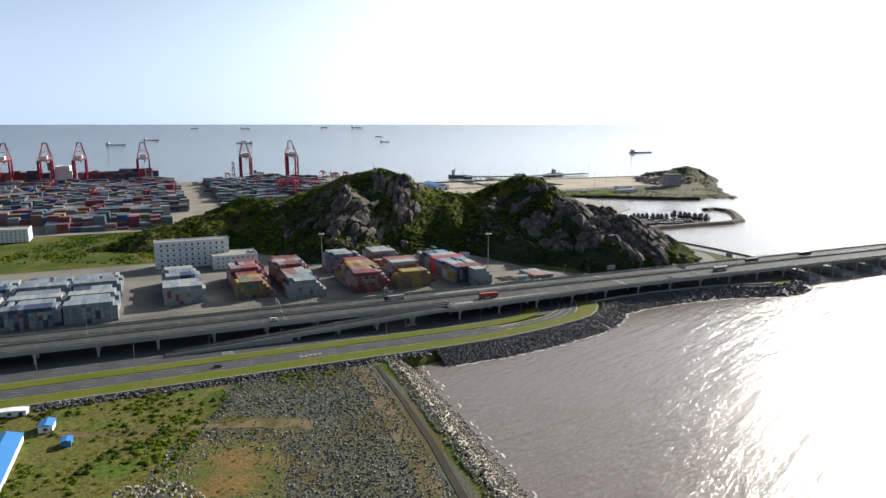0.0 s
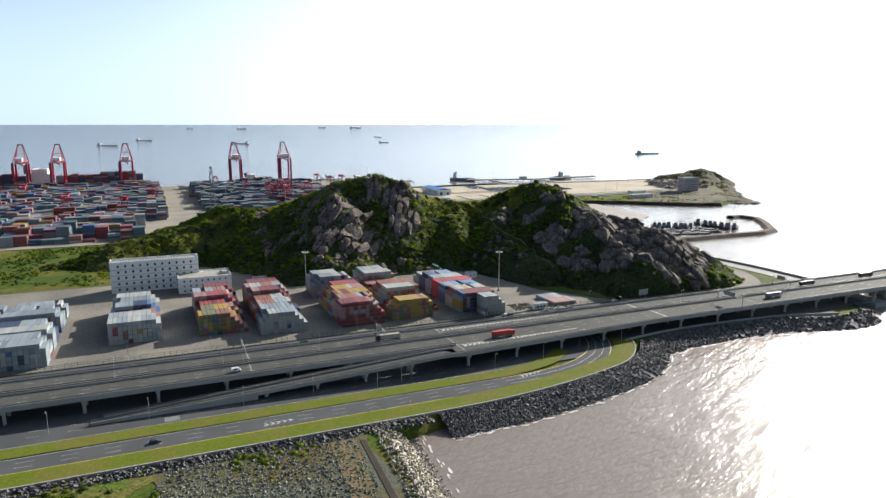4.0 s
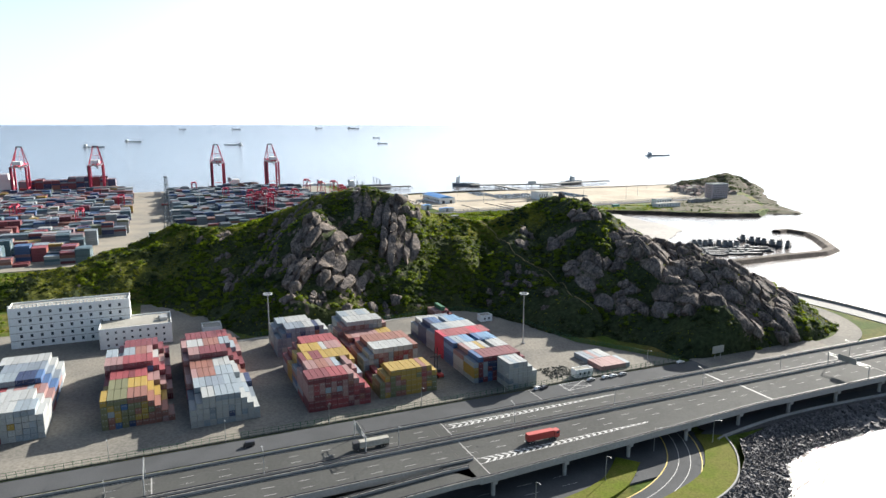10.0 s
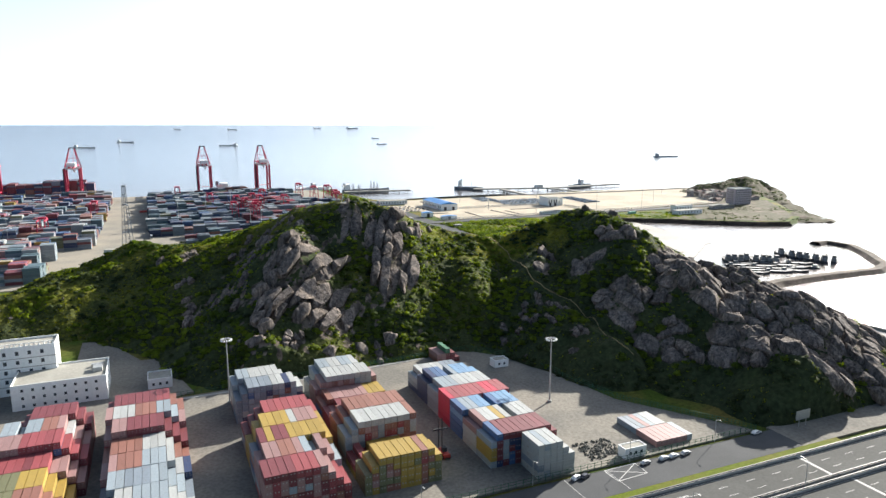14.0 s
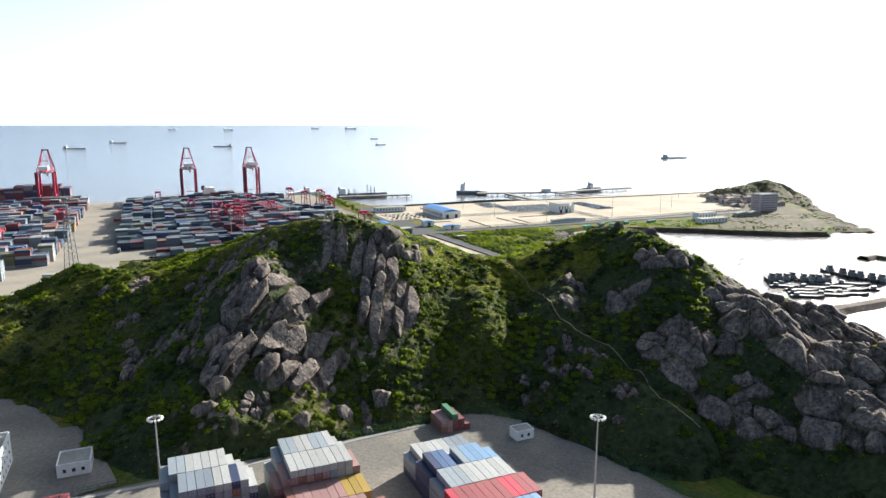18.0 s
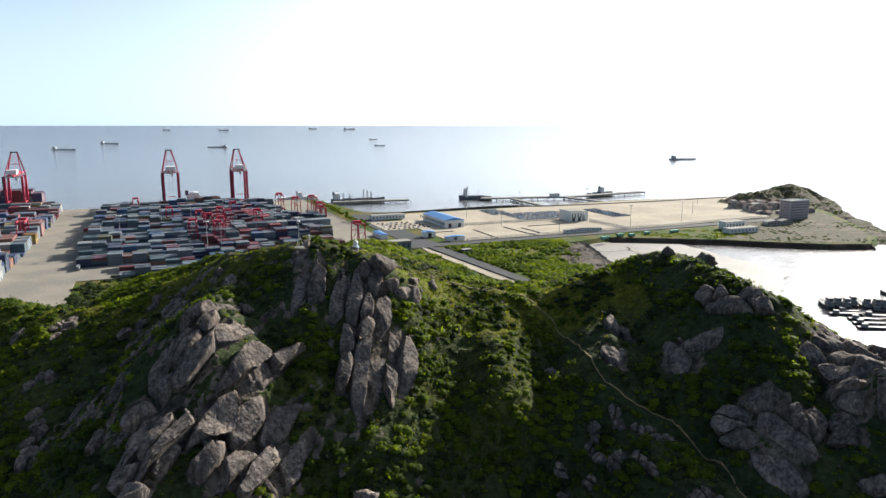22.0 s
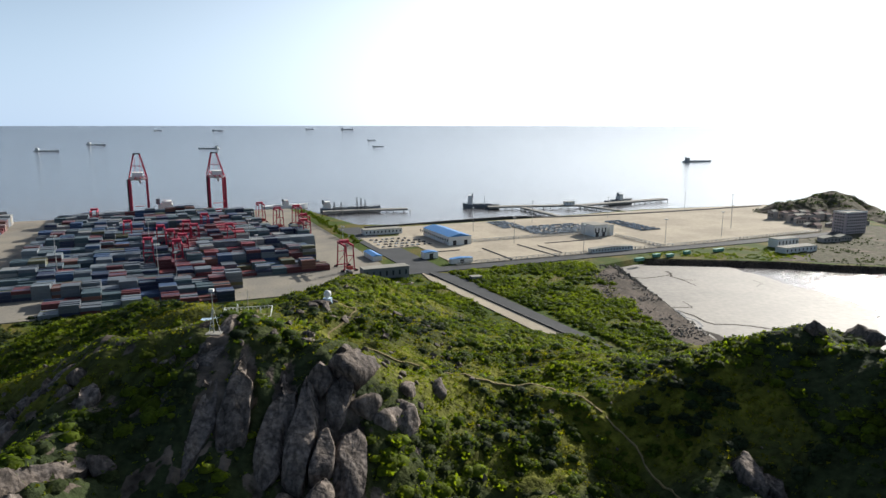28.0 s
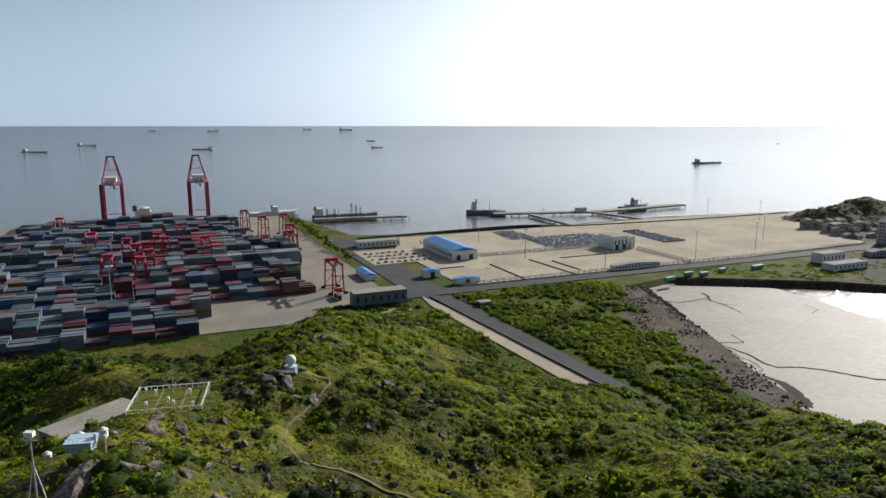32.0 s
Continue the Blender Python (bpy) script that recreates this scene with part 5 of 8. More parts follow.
def quay_crane(s, d=1150.0):
    """Ship-to-shore gantry crane: portal legs, girder, apex frame, machinery house, boom over the water."""
    o = thing("quay_crane", gpose(s, d, 5.2), "tall red ship-to-shore gantry crane with a pale machinery house", "crane", "quay cranes")
    W, G, Z1, Z2 = 10.8, 30.0, 53.0, 86.0
    for x in (-W, W):
        for y in (0, G):
            part("leg", beam(bmesh.new(), (x, y, 1.5), (x, y, Z1), 3.0, 3.0), "crane_red", o)
            part("bogie", box(bmesh.new(), x - 4, y - 0.8, 0, x + 4, y + 0.8, 1.6), "dark", o)
        part("side_beam", beam(bmesh.new(), (x, 0, 16), (x, G, 16), 1.4, 1.8), "crane_red", o)
        part("brace", beam(bmesh.new(), (x, 1, 17), (x, G - 1, Z1 - 1), 0.9, 0.9), "crane_red", o)
    for y in (0, G):
        part("sill_beam", beam(bmesh.new(), (-W, y, 3.5), (W, y, 3.5), 1.6, 2.0), "crane_red", o)
        part("portal_beam", beam(bmesh.new(), (-W, y, Z1), (W, y, Z1), 2.0, 3.2), "white", o)
    for x in (-3.2, 3.2):
        part("girder", beam(bmesh.new(), (x, -18, Z1 + 2), (x, G + 3, Z1 + 2), 1.2, 2.6), "crane_red", o)
        part("boom", beam(bmesh.new(), (x, G + 3.2, Z1 + 2), (x, G + 58, Z1 + 2), 1.1, 2.4), "crane_red", o)
        part("stay", beam(bmesh.new(), (x, G, Z2), (x, G + 50, Z1 + 3.4), 0.3, 0.3), "crane_red", o)
        part("back_stay", beam(bmesh.new(), (x, G, Z2), (x, -14, Z1 + 3.4), 0.35, 0.35), "crane_red", o)
        part("apex_leg", beam(bmesh.new(), (x * 3.6, G, Z1 + 1), (x * 1.2, G - 1, Z2), 1.5, 1.5), "crane_red", o)
        part("apex_leg", beam(bmesh.new(), (x * 3.4, 2, Z1 + 1), (x * 1.2, G - 3, Z2 - 2), 1.1, 1.1), "crane_red", o)
    part("apex_beam", beam(bmesh.new(), (-5, G - 1, Z2), (5, G - 1, Z2), 1.6, 1.8), "dark", o)
    part("cross_tie", beam(bmesh.new(), (-7.5, G, Z1 + 16), (7.5, G, Z1 + 16), 0.8, 0.8), "crane_red", o)
    part("machinery_house", box(bmesh.new(), -6.5, -12, Z1 + 3.5, 6.5, 4, Z1 + 9.5), "white", o)
    part("trolley", box(bmesh.new(), -3, 12, Z1 - 3, 3, 18, Z1 + 0.5), "dark", o)
    part("operator_cab", box(bmesh.new(), 1, 9, Z1 - 6.5, 4, 12, Z1 - 3.2), "steel", o)
    part("spreader", box(bmesh.new(), -6, 13.8, 14, 6, 16.2, 14.8), "red", o)
    for x in (-2.4, 2.4):
        part("hoist_rope", beam(bmesh.new(), (x, 15, 14.8), (x, 15, Z1 - 3), 0.16, 0.16), "dark", o)
    part("stair_tower", box(bmesh.new(), -W - 3.2, 1, 2, -W - 1.2, 3, Z1), "dark", o)
    return o


first_crane = quay_crane(132)
for s in (30, -177, -295, -356, -427):
    copy_thing(first_crane, gpose(s, 1150, 5.2))


def yard_crane():
    """Rubber-tyred gantry that straddles a row of boxes."""
    o = thing("yard_gantry", gpose(200, 716, 5.2), "red rubber-tyred yard gantry crane", "crane", "yard gantries")
    for x in (-6, 6):
        for y in (-12, 12):
            part("leg", beam(bmesh.new(), (x * 0.75, y, 1.2), (x * 0.6, y, 22), 0.9, 0.9), "crane_red", o)
        for y in (-12, 12):
            part("bogie", box(bmesh.new(), x - 1.6, y - 0.6, 0, x + 1.6, y + 0.6, 1.4), "tyre", o)
        part("girder", beam(bmesh.new(), (x * 0.6, -13, 22.5), (x * 0.6, 13, 22.5), 1.0, 1.7), "crane_red", o)
    for y in (-12, 12):
        part("sill_beam", beam(bmesh.new(), (-6, y, 1.8), (6, y, 1.8), 0.8, 0.9), "crane_red", o)
        part("tie", beam(bmesh.new(), (-4, y, 14), (4, y, 14), 0.6, 0.6), "crane_red", o)
        part("brace", beam(bmesh.new(), (-4.4, y, 3), (3.8, y, 13.6), 0.4, 0.4), "crane_red", o)
    part("trolley", box(bmesh.new(), -4, 2, 22.8, 4, 7, 25.2), "crane_red", o)
    part("operator_cab", box(bmesh.new(), 1.5, 3, 18.6, 3.5, 5.5, 21.4), "steel", o)
    part("power_unit", box(bmesh.new(), -3, -12.9, 2.4, 3, -11.3, 4.8), "red", o)
    return o


first_gantry = yard_crane()
for s, d in ((196, 868), (188, 987), (176, 1051), (205, 912), (214, 1000), (52, 880), (84, 875), (118, 866), (-20, 1060), (20, 930), (64, 780), (70, 812), (78, 905), (60, 845), (100, 960), (40, 800), (-130, 880), (-250, 800), (-330, 990), (-170, 720)):
    copy_thing(first_gantry, gpose(s, d, 5.2))


def hull(bm, length, beam_, depth, z0, sheer=2.0, bow=0.22):
    """Adds a ship's hull along x with a pointed, flared bow and a square stern."""
    rows = []
    for i in range(13):
        t = i / 12
        w = beam_ / 2 * min(1, ((1 - t) / bow) ** 0.55 if t > 1 - bow else 1) * (0.85 + 0.15 * min(1, t * 8))
        w = max(w, 0.05)
        zt = z0 + depth + sheer * max(0, t - 0.7) * 3
        x = -length / 2 + length * t
        rows.append([bm.verts.new(p) for p in ((x, -w * 0.8, z0 - 1.5), (x, -w, z0 + depth * 0.4), (x, -w, zt), (x, w, zt), (x, w, z0 + depth * 0.4), (x, w * 0.8, z0 - 1.5))])
    for a, b in zip(rows, rows[1:]):
        for i in range(5):
            bm.faces.new([a[i], b[i], b[i + 1], a[i + 1]])
    bm.faces.new(rows[0]), bm.faces.new(rows[-1][::-1])
    bmesh.ops.recalc_face_normals(bm, faces=bm.faces)
    return bm


def ship(name, m, length, wide, depth, label, house=True, house_at=-0.38, colour="grey_hull", mast=True, group="", hh=12.0, upper="white"):
    o = thing(name, m, label, "ship", group)
    part("hull", hull(bmesh.new(), length, wide, depth, 0), colour, o)
    if house:
        x = length * house_at
        w = wide * 0.42
        part("deckhouse", box(bmesh.new(), x - length * .06, -w, depth, x + length * .06, w, depth + hh * 0.7), upper, o)
        part("bridge", box(bmesh.new(), x - length * .03, -w * 1.15, depth + hh * 0.7, x + length * .05, w * 1.15, depth + hh), upper, o)
        part("funnel", box(bmesh.new(), x - length * .075, -w * .3, depth + hh * .7, x - length * .045, w * .3, depth + hh * 1.25), "grey_hull", o)
    if mast:
        for t in (-0.1, 0.25):
            part("mast", cyl(bmesh.new(), (length * t, 0, depth), (length * t, 0, depth + hh * 0.9), 0.5, 0.25, 6), "grey_hull", o)
    for t in (-0.2, 0.02, 0.2):
        part("hatch_cover", box(bmesh.new(), length * t - length * .08, -wide * .32, depth - .2, length * t + length * .08, wide * .32, depth + 1.2), colour, o)
    return o


# container ship at the quay, with its deck stacks
p = gpose(-300, 1204, 0)
ship("container_ship", p, 330, 40, 14, "large dark container ship moored at the quay", house_at=-0.1, mast=False, hh=30)
lo, hi, cc = [], [], []
for i in range(23):
    s = -145 + i * 12.9
    if abs(s + 33) < 26:
        continue
    hgt = prng.randint(6, 9)
    for w in range(14):
        col = PAL["ship"][prng.randint(6)]
        for k in range(hgt - (prng.rand() < 0.3)):
            if prng.rand() < 0.4:
                col = PAL["ship"][prng.randint(6)]
            y = -18 + w * 2.6
            lo.append((s, y, 14.8 + k * CH)), hi.append((s + CL, y + CW, 14.8 + k * CH + CH - .03)), cc.append(col)
paint_boxes("deck_cargo", lo, hi, cc, "containers stacked on the ship's deck", p)
ship("feeder_ship", gpose(30, 1192, 0), 165, 24, 9, "dark feeder ship moored at the quay", house_at=0.2, mast=True, hh=14)
ship("ferry", gpose(238, 1214, 0), 70, 14, 6, "white passenger ferry at the quay", colour="white", house_at=0.0, mast=False, hh=8)

# ships at anchor
for i, (x, y, z, length, turn, lab) in enumerate((
        (814, 2805, 9, 98, 10, "grey coaster under way on the sea"), (-1482, 3085, 28, 88, 5, "grey cargo ship at anchor"), (-1445, 3375, 41, 80, -4, "grey cargo ship at anchor"),
        (-967, 3330, 29, 84, 3, "grey cargo ship at anchor"), (-300, 3503, 31, 50, 4, "grey cargo ship at anchor"), (-360, 3814, 48, 40, 0, "grey cargo ship at anchor"),
        (-754, 4330, 90, 46, 0, "distant grey ship on the horizon"), (-549, 4340, 88, 70, 0, "distant grey ship on the horizon"), (-1478, 4070, 84, 40, 0, "distant grey ship on the horizon"),
        (-1200, 4150, 82, 55, 0, "distant grey ship on the horizon"), (1368, 3486, 45, 18, 30, "small distant boat on the sea"))):
    z = 124 * (max(0, math.hypot(x, y - 330) - 1900) / 2350) ** 2
    ship("cargo_ship", pose(x, y, z, 0, 0, turn + (180 if i == 3 else 0)), length, length * .16, length * .035, lab, group="ships at anchor", hh=length * .10, house_at=-0.36, colour="far_hull", upper="far_hull")
wk = bmesh.new()
for a, b, w in ((50, 90, 3.0), (90, 150, 2.2), (150, 240, 1.4)):
    wk.faces.new([wk.verts.new(q) for q in ((a, -w, 0), (b, -w * .7, 0), (b, w * .7, 0), (a, w, 0))])
wake = part("wake", wk, "foam")
wake.matrix_basis = pose(814, 2805, 124 * ((math.hypot(814, 2475) - 1900) / 2350) ** 2 + 1.5, 0, -2, 8)
tagged(wake, "thin white wake behind the coaster", "wake", kind="stuff")


# ---------------------------------------------------------------- jetties
def jetty(name, pts, w, z, label, piles=True, m="jetty"):
    """Deck on rows of piles along points (x, y)."""
    o = thing(name, pose(0, 0, 0), label, "jetty", kind="structure")
    for (x0, y0), (x1, y1) in zip(pts, pts[1:]):
        part("deck", beam(bmesh.new(), (x0, y0, z - 1.2), (x1, y1, z - 1.2), w, 2.4), m, o)
        n = max(2, int(math.hypot(x1 - x0, y1 - y0) / 26))
        for i in range(n + 1):
            x, y = x0 + (x1 - x0) * i / n, y0 + (y1 - y0) * i / n
            if piles:
                for e in (-0.35, 0.35):
                    part("pile", cyl(bmesh.new(), (x + e * w, y, -2), (x + e * w, y, z - 2.4), 0.8, n=6), "jetty", o)
    return o


jetty("jetty", [(52, 1628), (118, 1640), (206, 1652), (366, 1744)], 16, 5.0, "long concrete jetty standing on piles")
jetty("jetty_trestle", [(106, 1622), (150, 1508)], 9, 4.7, "concrete jetty trestle on piles")
jetty("jetty_trestle", [(204, 1644), (262, 1566)], 9, 4.7, "concrete jetty trestle on piles")
jetty("jetty", [(-196, 1566), (-150, 1584), (-74, 1604)], 14, 5.0, "concrete oil jetty with loading arms")
for x, y, h in ((-180, 1572, 13), (-170, 1575, 12), (-148, 1584, 19), (-142, 1586, 17), (-136, 1588, 14)):
    o = thing("loading_arm", pose(x, y, 5.0), "grey steel loading tower on the jetty", "tower", "loading towers")
    for dx in (-1.2, 1.2):
        for dy in (-1.2, 1.2):
            part("post", beam(bmesh.new(), (dx, dy, 0), (dx * .6, dy * .6, h), 0.35, 0.35), "dark", o)
    for k in range(1, 6):
        part("platform", box(bmesh.new(), -1.3, -1.3, h * k / 5.2, 1.3, 1.3, h * k / 5.2 + .35), "dark", o)
ship("tanker", pose(-160, 1606, 0, 0, 0, 16), 92, 15, 6, "white and grey tanker moored at the oil jetty", colour="grey_hull", house_at=-0.4, hh=10)
ship("moored_ship", pose(42, 1648, 0, 0, 0, 183), 58, 13, 6, "grey ship with a white deckhouse moored at the jetty", house_at=0.3, hh=14)
ship("moored_ship", pose(282, 1722, 0, 0, 0, 30), 60, 12, 5, "grey coaster moored at the jetty", house_at=0.0, hh=10)


def plain_house(name, m, w, l, h, label, wall="white", roof="roof_grey", cat="building", group="", gable=0.0, doors=0, wins=0):
    """Small building: walls, roof slab or gable roof, door openings and windows as parts."""
    o = thing(name, m, label, cat, group)
    part("wall", box(bmesh.new(), 0, 0, 0, w, l, h), wall, o)
    bm = bmesh.new()
    if gable:
        a = [bm.verts.new(p) for p in ((-.4, -.4, h), (w + .4, -.4, h), (w / 2, -.4, h + gable))]
        b = [bm.verts.new(p) for p in ((-.4, l + .4, h), (w + .4, l + .4, h), (w / 2, l + .4, h + gable))]
        bm.faces.new(a), bm.faces.new(b[::-1])
        for i in range(3):
            bm.faces.new([a[i], b[i], b[(i + 1) % 3], a[(i + 1) % 3]])
        bmesh.ops.recalc_face_normals(bm, faces=bm.faces)
    else:
        box(bm, -.3, -.3, h, w + .3, l + .3, h + .35)
    part("roof", bm, roof, o)
    for i in range(doors):
        x = w * (i + .5) / doors
        part("door", box(bmesh.new(), x - 2, -.06, 0, x + 2, .1, min(h - 1, 5)), "dark", o)
    for i in range(wins):
        for y, e in ((0, 1), (l, -1)):
            x = w * (i + .5) / wins
            part("window", box(bmesh.new(), x - .8, y - .06, h * .35, x + .8, y + .06, h * .75), "glass", o)
    return o


o = plain_house("warehouse", gpose(331, 786, 5.2), 26, 74, 9, "long warehouse with a bright blue sheet roof", roof="blue_roof", cat="warehouse", gable=3.2, doors=2)
for i in range(14):
    part("window", box(bmesh.new(), 26.94, 3 + i * 6, 3, 27.06, 6 + i * 6, 6), "glass", o)
    part("window", box(bmesh.new(), -.06, 3 + i * 6, 3, .06, 6 + i * 6, 6), "glass", o)
plain_house("shed", gpose(280, 728, 5.2), 14, 9, 6, "small shed with pale blue walls", roof="blue_roof", wall="white", gable=1.2, doors=1)
plain_house("shed", gpose(294, 697, 5.2), 22, 6, 4.5, "small blue-roofed site cabin", roof="blue_roof", gable=.8, doors=1)
plain_house("shed", gpose(232, 738, 5.2), 9, 30, 4.5, "open shed with a blue sheet roof", roof="blue_roof", gable=1.4)
plain_house("gate_house", gpose(505, 772, 5.2), 18, 26, 13, "white gatehouse of the sand yard", roof="roof_grey", doors=2, wins=4)
plain_house("gate_house", gpose(527, 772, 5.2), 5, 20, 12, "white gate pier of the sand yard", roof="roof_grey")
plain_house("barracks", gpose(444, 690, 5.2), 50, 7, 4.2, "long low white site building", gable=1.2, wins=14)
plain_house("store", gpose(200, 660, 5.2), 39, 12, 10, "grey stacked store building at the harbour gate", wall="grey_hull", roof="roof_grey", wins=7)
plain_house("jetty_hut", pose(177, 1644, 5.0, 0, 0, 20), 16, 8, 5, "white hut on the jetty", cat="hut", wins=3)
plain_house("canteen", gpose(268, 884, 5.2), 46, 14, 6, "low white harbour building", wins=10)
plain_house("office", gpose(618, 612, 4.6), 44, 12, 6, "low white building by the bay", wins=8)
plain_house("office", gpose(640, 640, 4.6), 30, 12, 9, "white two-storey building by the bay", wins=6)
o = building("hotel", 574, 662, 33, 18, 7, 3.5, "pinkish seven-storey block on the headland", base=4.6, step=3.4, wall="pink_render", win=(2.0, 1.8))
o.matrix_basis = pose(452, 1356, 4.6, 0, 0, 20)
M["house_render"] = mat("faded_house_render", (0.42, 0.39, 0.37), 0.85, vary=0.25, scale=0.1)
M["house_roof"] = mat("faded_tile_roof", (0.23, 0.17, 0.155), 0.9, vary=0.3, scale=0.1)
hrng = random.Random(5)
for i in range(30):                # the village climbs the foot of the headland's hill
    x, y = 434 + 11 * (i % 8) + hrng.uniform(-4, 4), 1404 + 24 * (i // 8) + hrng.uniform(-7, 7) + 2.5 * (i % 8)
    grey = i % 3 == 0
    plain_house("headland_house", pose(x, y, 4.6, 0, 0, 12 + hrng.choice((0, 90)) + hrng.uniform(-8, 8)), hrng.uniform(8, 14), hrng.uniform(6, 8), hrng.choice((4, 5, 6.5)) + (i // 8) * 1.6,
                "pale house with a grey roof on the headland" if grey else "pale house with a faded red roof on the headland", wall="house_render", roof="roof_grey" if grey else "house_roof", gable=2.0, wins=4, group="headland houses")
for x, y, w, l, h in ((438, 1448, 34, 12, 9), (395, 1298, 22, 10, 5), (418, 1308, 16, 9, 5)):
    plain_house("headland_house", pose(x, y, 4.6, 0, 0, 12), w, l, h, "long pale house on the headland", wall="house_render", gable=2.0, wins=5, group="headland houses")

# rows of parked lorries and cars on the sand yard
PARK = {0: ((0.30, 0.36, 0.42), "pale"), 1: ((0.09, 0.16, 0.24), "dark")}
lo, hi, cc = [], [], []
for s0, s1, d0, d1, k in ((452, 540, 806, 868, 0), (440, 470, 868, 916, 0), (584, 612, 786, 866, 1)):
    d = d0
    while d < d1:
        s = s0 + (d - d0) * 0.08
        while s < s1:
            if prng.rand() < 0.93:
                col = np.array(PARK[k][0]) * prng.uniform(0.6, 1.6)
                lo.append((s, d, 5.6)), hi.append((s + 2.0, d + 4.6, 6.2)), cc.append(col)
                lo.append((s + .15, d + 1.2, 6.2)), hi.append((s + 1.85, d + 3.8, 6.9)), cc.append(col * 0.5)
            s += 3.0
        d += 9.5
paint_boxes("parked_cars", lo, hi, cc, "rows of new cars parked on the sand yard")["category"] = "cars"


def fence(name, pts, h, label, post=3.0, m="green_mesh", rails=(0.15, 0.55, 0.95), base=5.2, thick=0.08):
    """Posts with rails along (s, d) points."""
    o = thing(name, GRID, label, "fence", kind="structure")
    pb, rb = bmesh.new(), bmesh.new()
    for (s0, d0), (s1, d1) in zip(pts, pts[1:]):
        n = max(1, int(math.hypot(s1 - s0, d1 - d0) / post))
        for i in range(n):
            s, d = s0 + (s1 - s0) * i / n, d0 + (d1 - d0) * i / n
            box(pb, s - thick, d - thick, base, s + thick, d + thick, base + h)
        for r in rails:
            beam(rb, (s0, d0, base + h * r), (s1, d1, base + h * r), thick, thick * 1.6)
    tagged(part("posts", pb, m, o), kind="stuff")
    part("rails", rb, m, o)


fence("yard_fence", [(298, 691), (600, 689.9), (782, 699)], 3.0, "pale fence round the sand yard", 6, "steel", thick=0.25)
fence("yard_fence", [(330, 796), (505, 796)], 3.0, "pale fence across the sand yard", 6, "steel", thick=0.3)
fence("yard_fence", [(532, 692), (532, 770)], 3.0, "pale fence across the sand yard", 6, "steel", thick=0.3)
fence("yard_fence", [(165, 70.5), (132, 119), (119, 184), (97, 207), (60, 205), (2, 202.5)], 2.4, "green mesh fence along the foot of the hill", 3, "green_mesh", base=5.3)
for s, d in ((438, 696), (540, 695), (642, 718), (803, 858), (401, 771), (397, 864), (700, 760), (620, 900), (760, 905), (500, 900), (215, 780), (60, 700), (130, 760), (10, 880), (150, 930), (-200, 700), (-330, 800)):
    o = thing("lamp_mast", gpose(s, d, 5.2), "thin steel lighting mast on the open yard", "light mast", "yard masts")
    part("pole", cyl(bmesh.new(), (0, 0, 0), (0, 0, 28), 0.35, 0.18, 8), "steel", o)
    part("lamp_head", box(bmesh.new(), -1.5, -1.5, 27.6, 1.5, 1.5, 28.4), "steel", o)

# headland hill and the breakwaters
HEAD = [[(452, 1555, 9, .35), (478, 1556, 20, .45), (507, 1562, 22, .5), (550, 1600, 25, .5), (578, 1606, 31, .6), (600, 1604, 25, .7), (622, 1580, 12, .6), (588, 1500, 8, .5), (546, 1390, 6, .4), (526, 1320, 5, .3), (492, 1226, 4.5, .12)],
        [(576, 1600, 30, .6), (560, 1540, 16, .5), (540, 1480, 8, .45)]]


def headland():
    step = 2.5
    gx, gy = np.arange(400, 720, step), np.arange(1190, 1720, step)
    x, y = np.meshgrid(gx, gy)
    h = ridge_height(x + 14 * (fbm(x, y, 40, 3, 71) - .5), y, HEAD, -2.0) + 4.0 * (fbm(x, y, 16, 3, 72) - 0.5) + 2.5 * (fbm(x, y, 6, 3, 73) - 0.5)
    v = np.stack([x, y, h], -1).reshape(-1, 3)
    n = len(gx)
    i = (np.arange(len(gy) - 1)[:, None] * n + np.arange(n - 1)[None]).ravel()
    f = np.stack([i, i + 1, i + n + 1, i + n], -1)
    ob = arrays("headland", v, f[(h.ravel()[f] > -0.6).any(1)], M["headland"])
    a = ob.data.attributes.new("rock", "FLOAT", "POINT")
    a.data.foreach_set("value", np.clip((fbm(x, y, 30, 3, 75) - .42) * 4, 0, 1).ravel().astype(np.float32))
    tagged(ob, "low rocky headland with scrub at the bay's mouth", "hill", kind="structure")
    return gx, gy, h


EX, EY, EH = headland()


def breakwater(pts, w, z, label):
    bm = bmesh.new()
    prev = None
    for i, (x, y) in enumerate(pts):
        a, c = Vector(pts[max(0, i - 1)]), Vector(pts[min(len(pts) - 1, i + 1)])
        t = (c - a).normalized()
        nn = Vector((-t.y, t.x))
        row = [bm.verts.new((x + nn.x * k * w, y + nn.y * k * w, zz)) for k, zz in ((-1.1, -1.5), (-.4, z), (.4, z), (1.1, -1.5))]
        if prev:
            for k in range(3):
                bm.faces.new([prev[k], row[k], row[k + 1], prev[k + 1]])
        prev = row
    bmesh.ops.recalc_face_normals(bm, faces=bm.faces)
    if sum(f.normal.z for f in bm.faces) < 0:
        bmesh.ops.reverse_faces(bm, faces=bm.faces)
    tagged(part("breakwater", bm, "foreshore"), label, "breakwater", kind="structure")


BREAK = [(236, 812), (268, 836), (325, 862), (380, 884), (402, 905), (420, 960), (430, 1005), (418, 1030), (400, 1022)]
breakwater(BREAK, 9, 3.4, "stone breakwater round the fishing harbour")


M["boat_paint"] = mat("weathered_boat_paint", (0.24, 0.25, 0.26), 0.7, vary=0.35, scale=0.5)
M["boat_hull"] = mat("weathered_boat_hull", (0.075, 0.075, 0.08), 0.75, vary=0.4, scale=0.4)


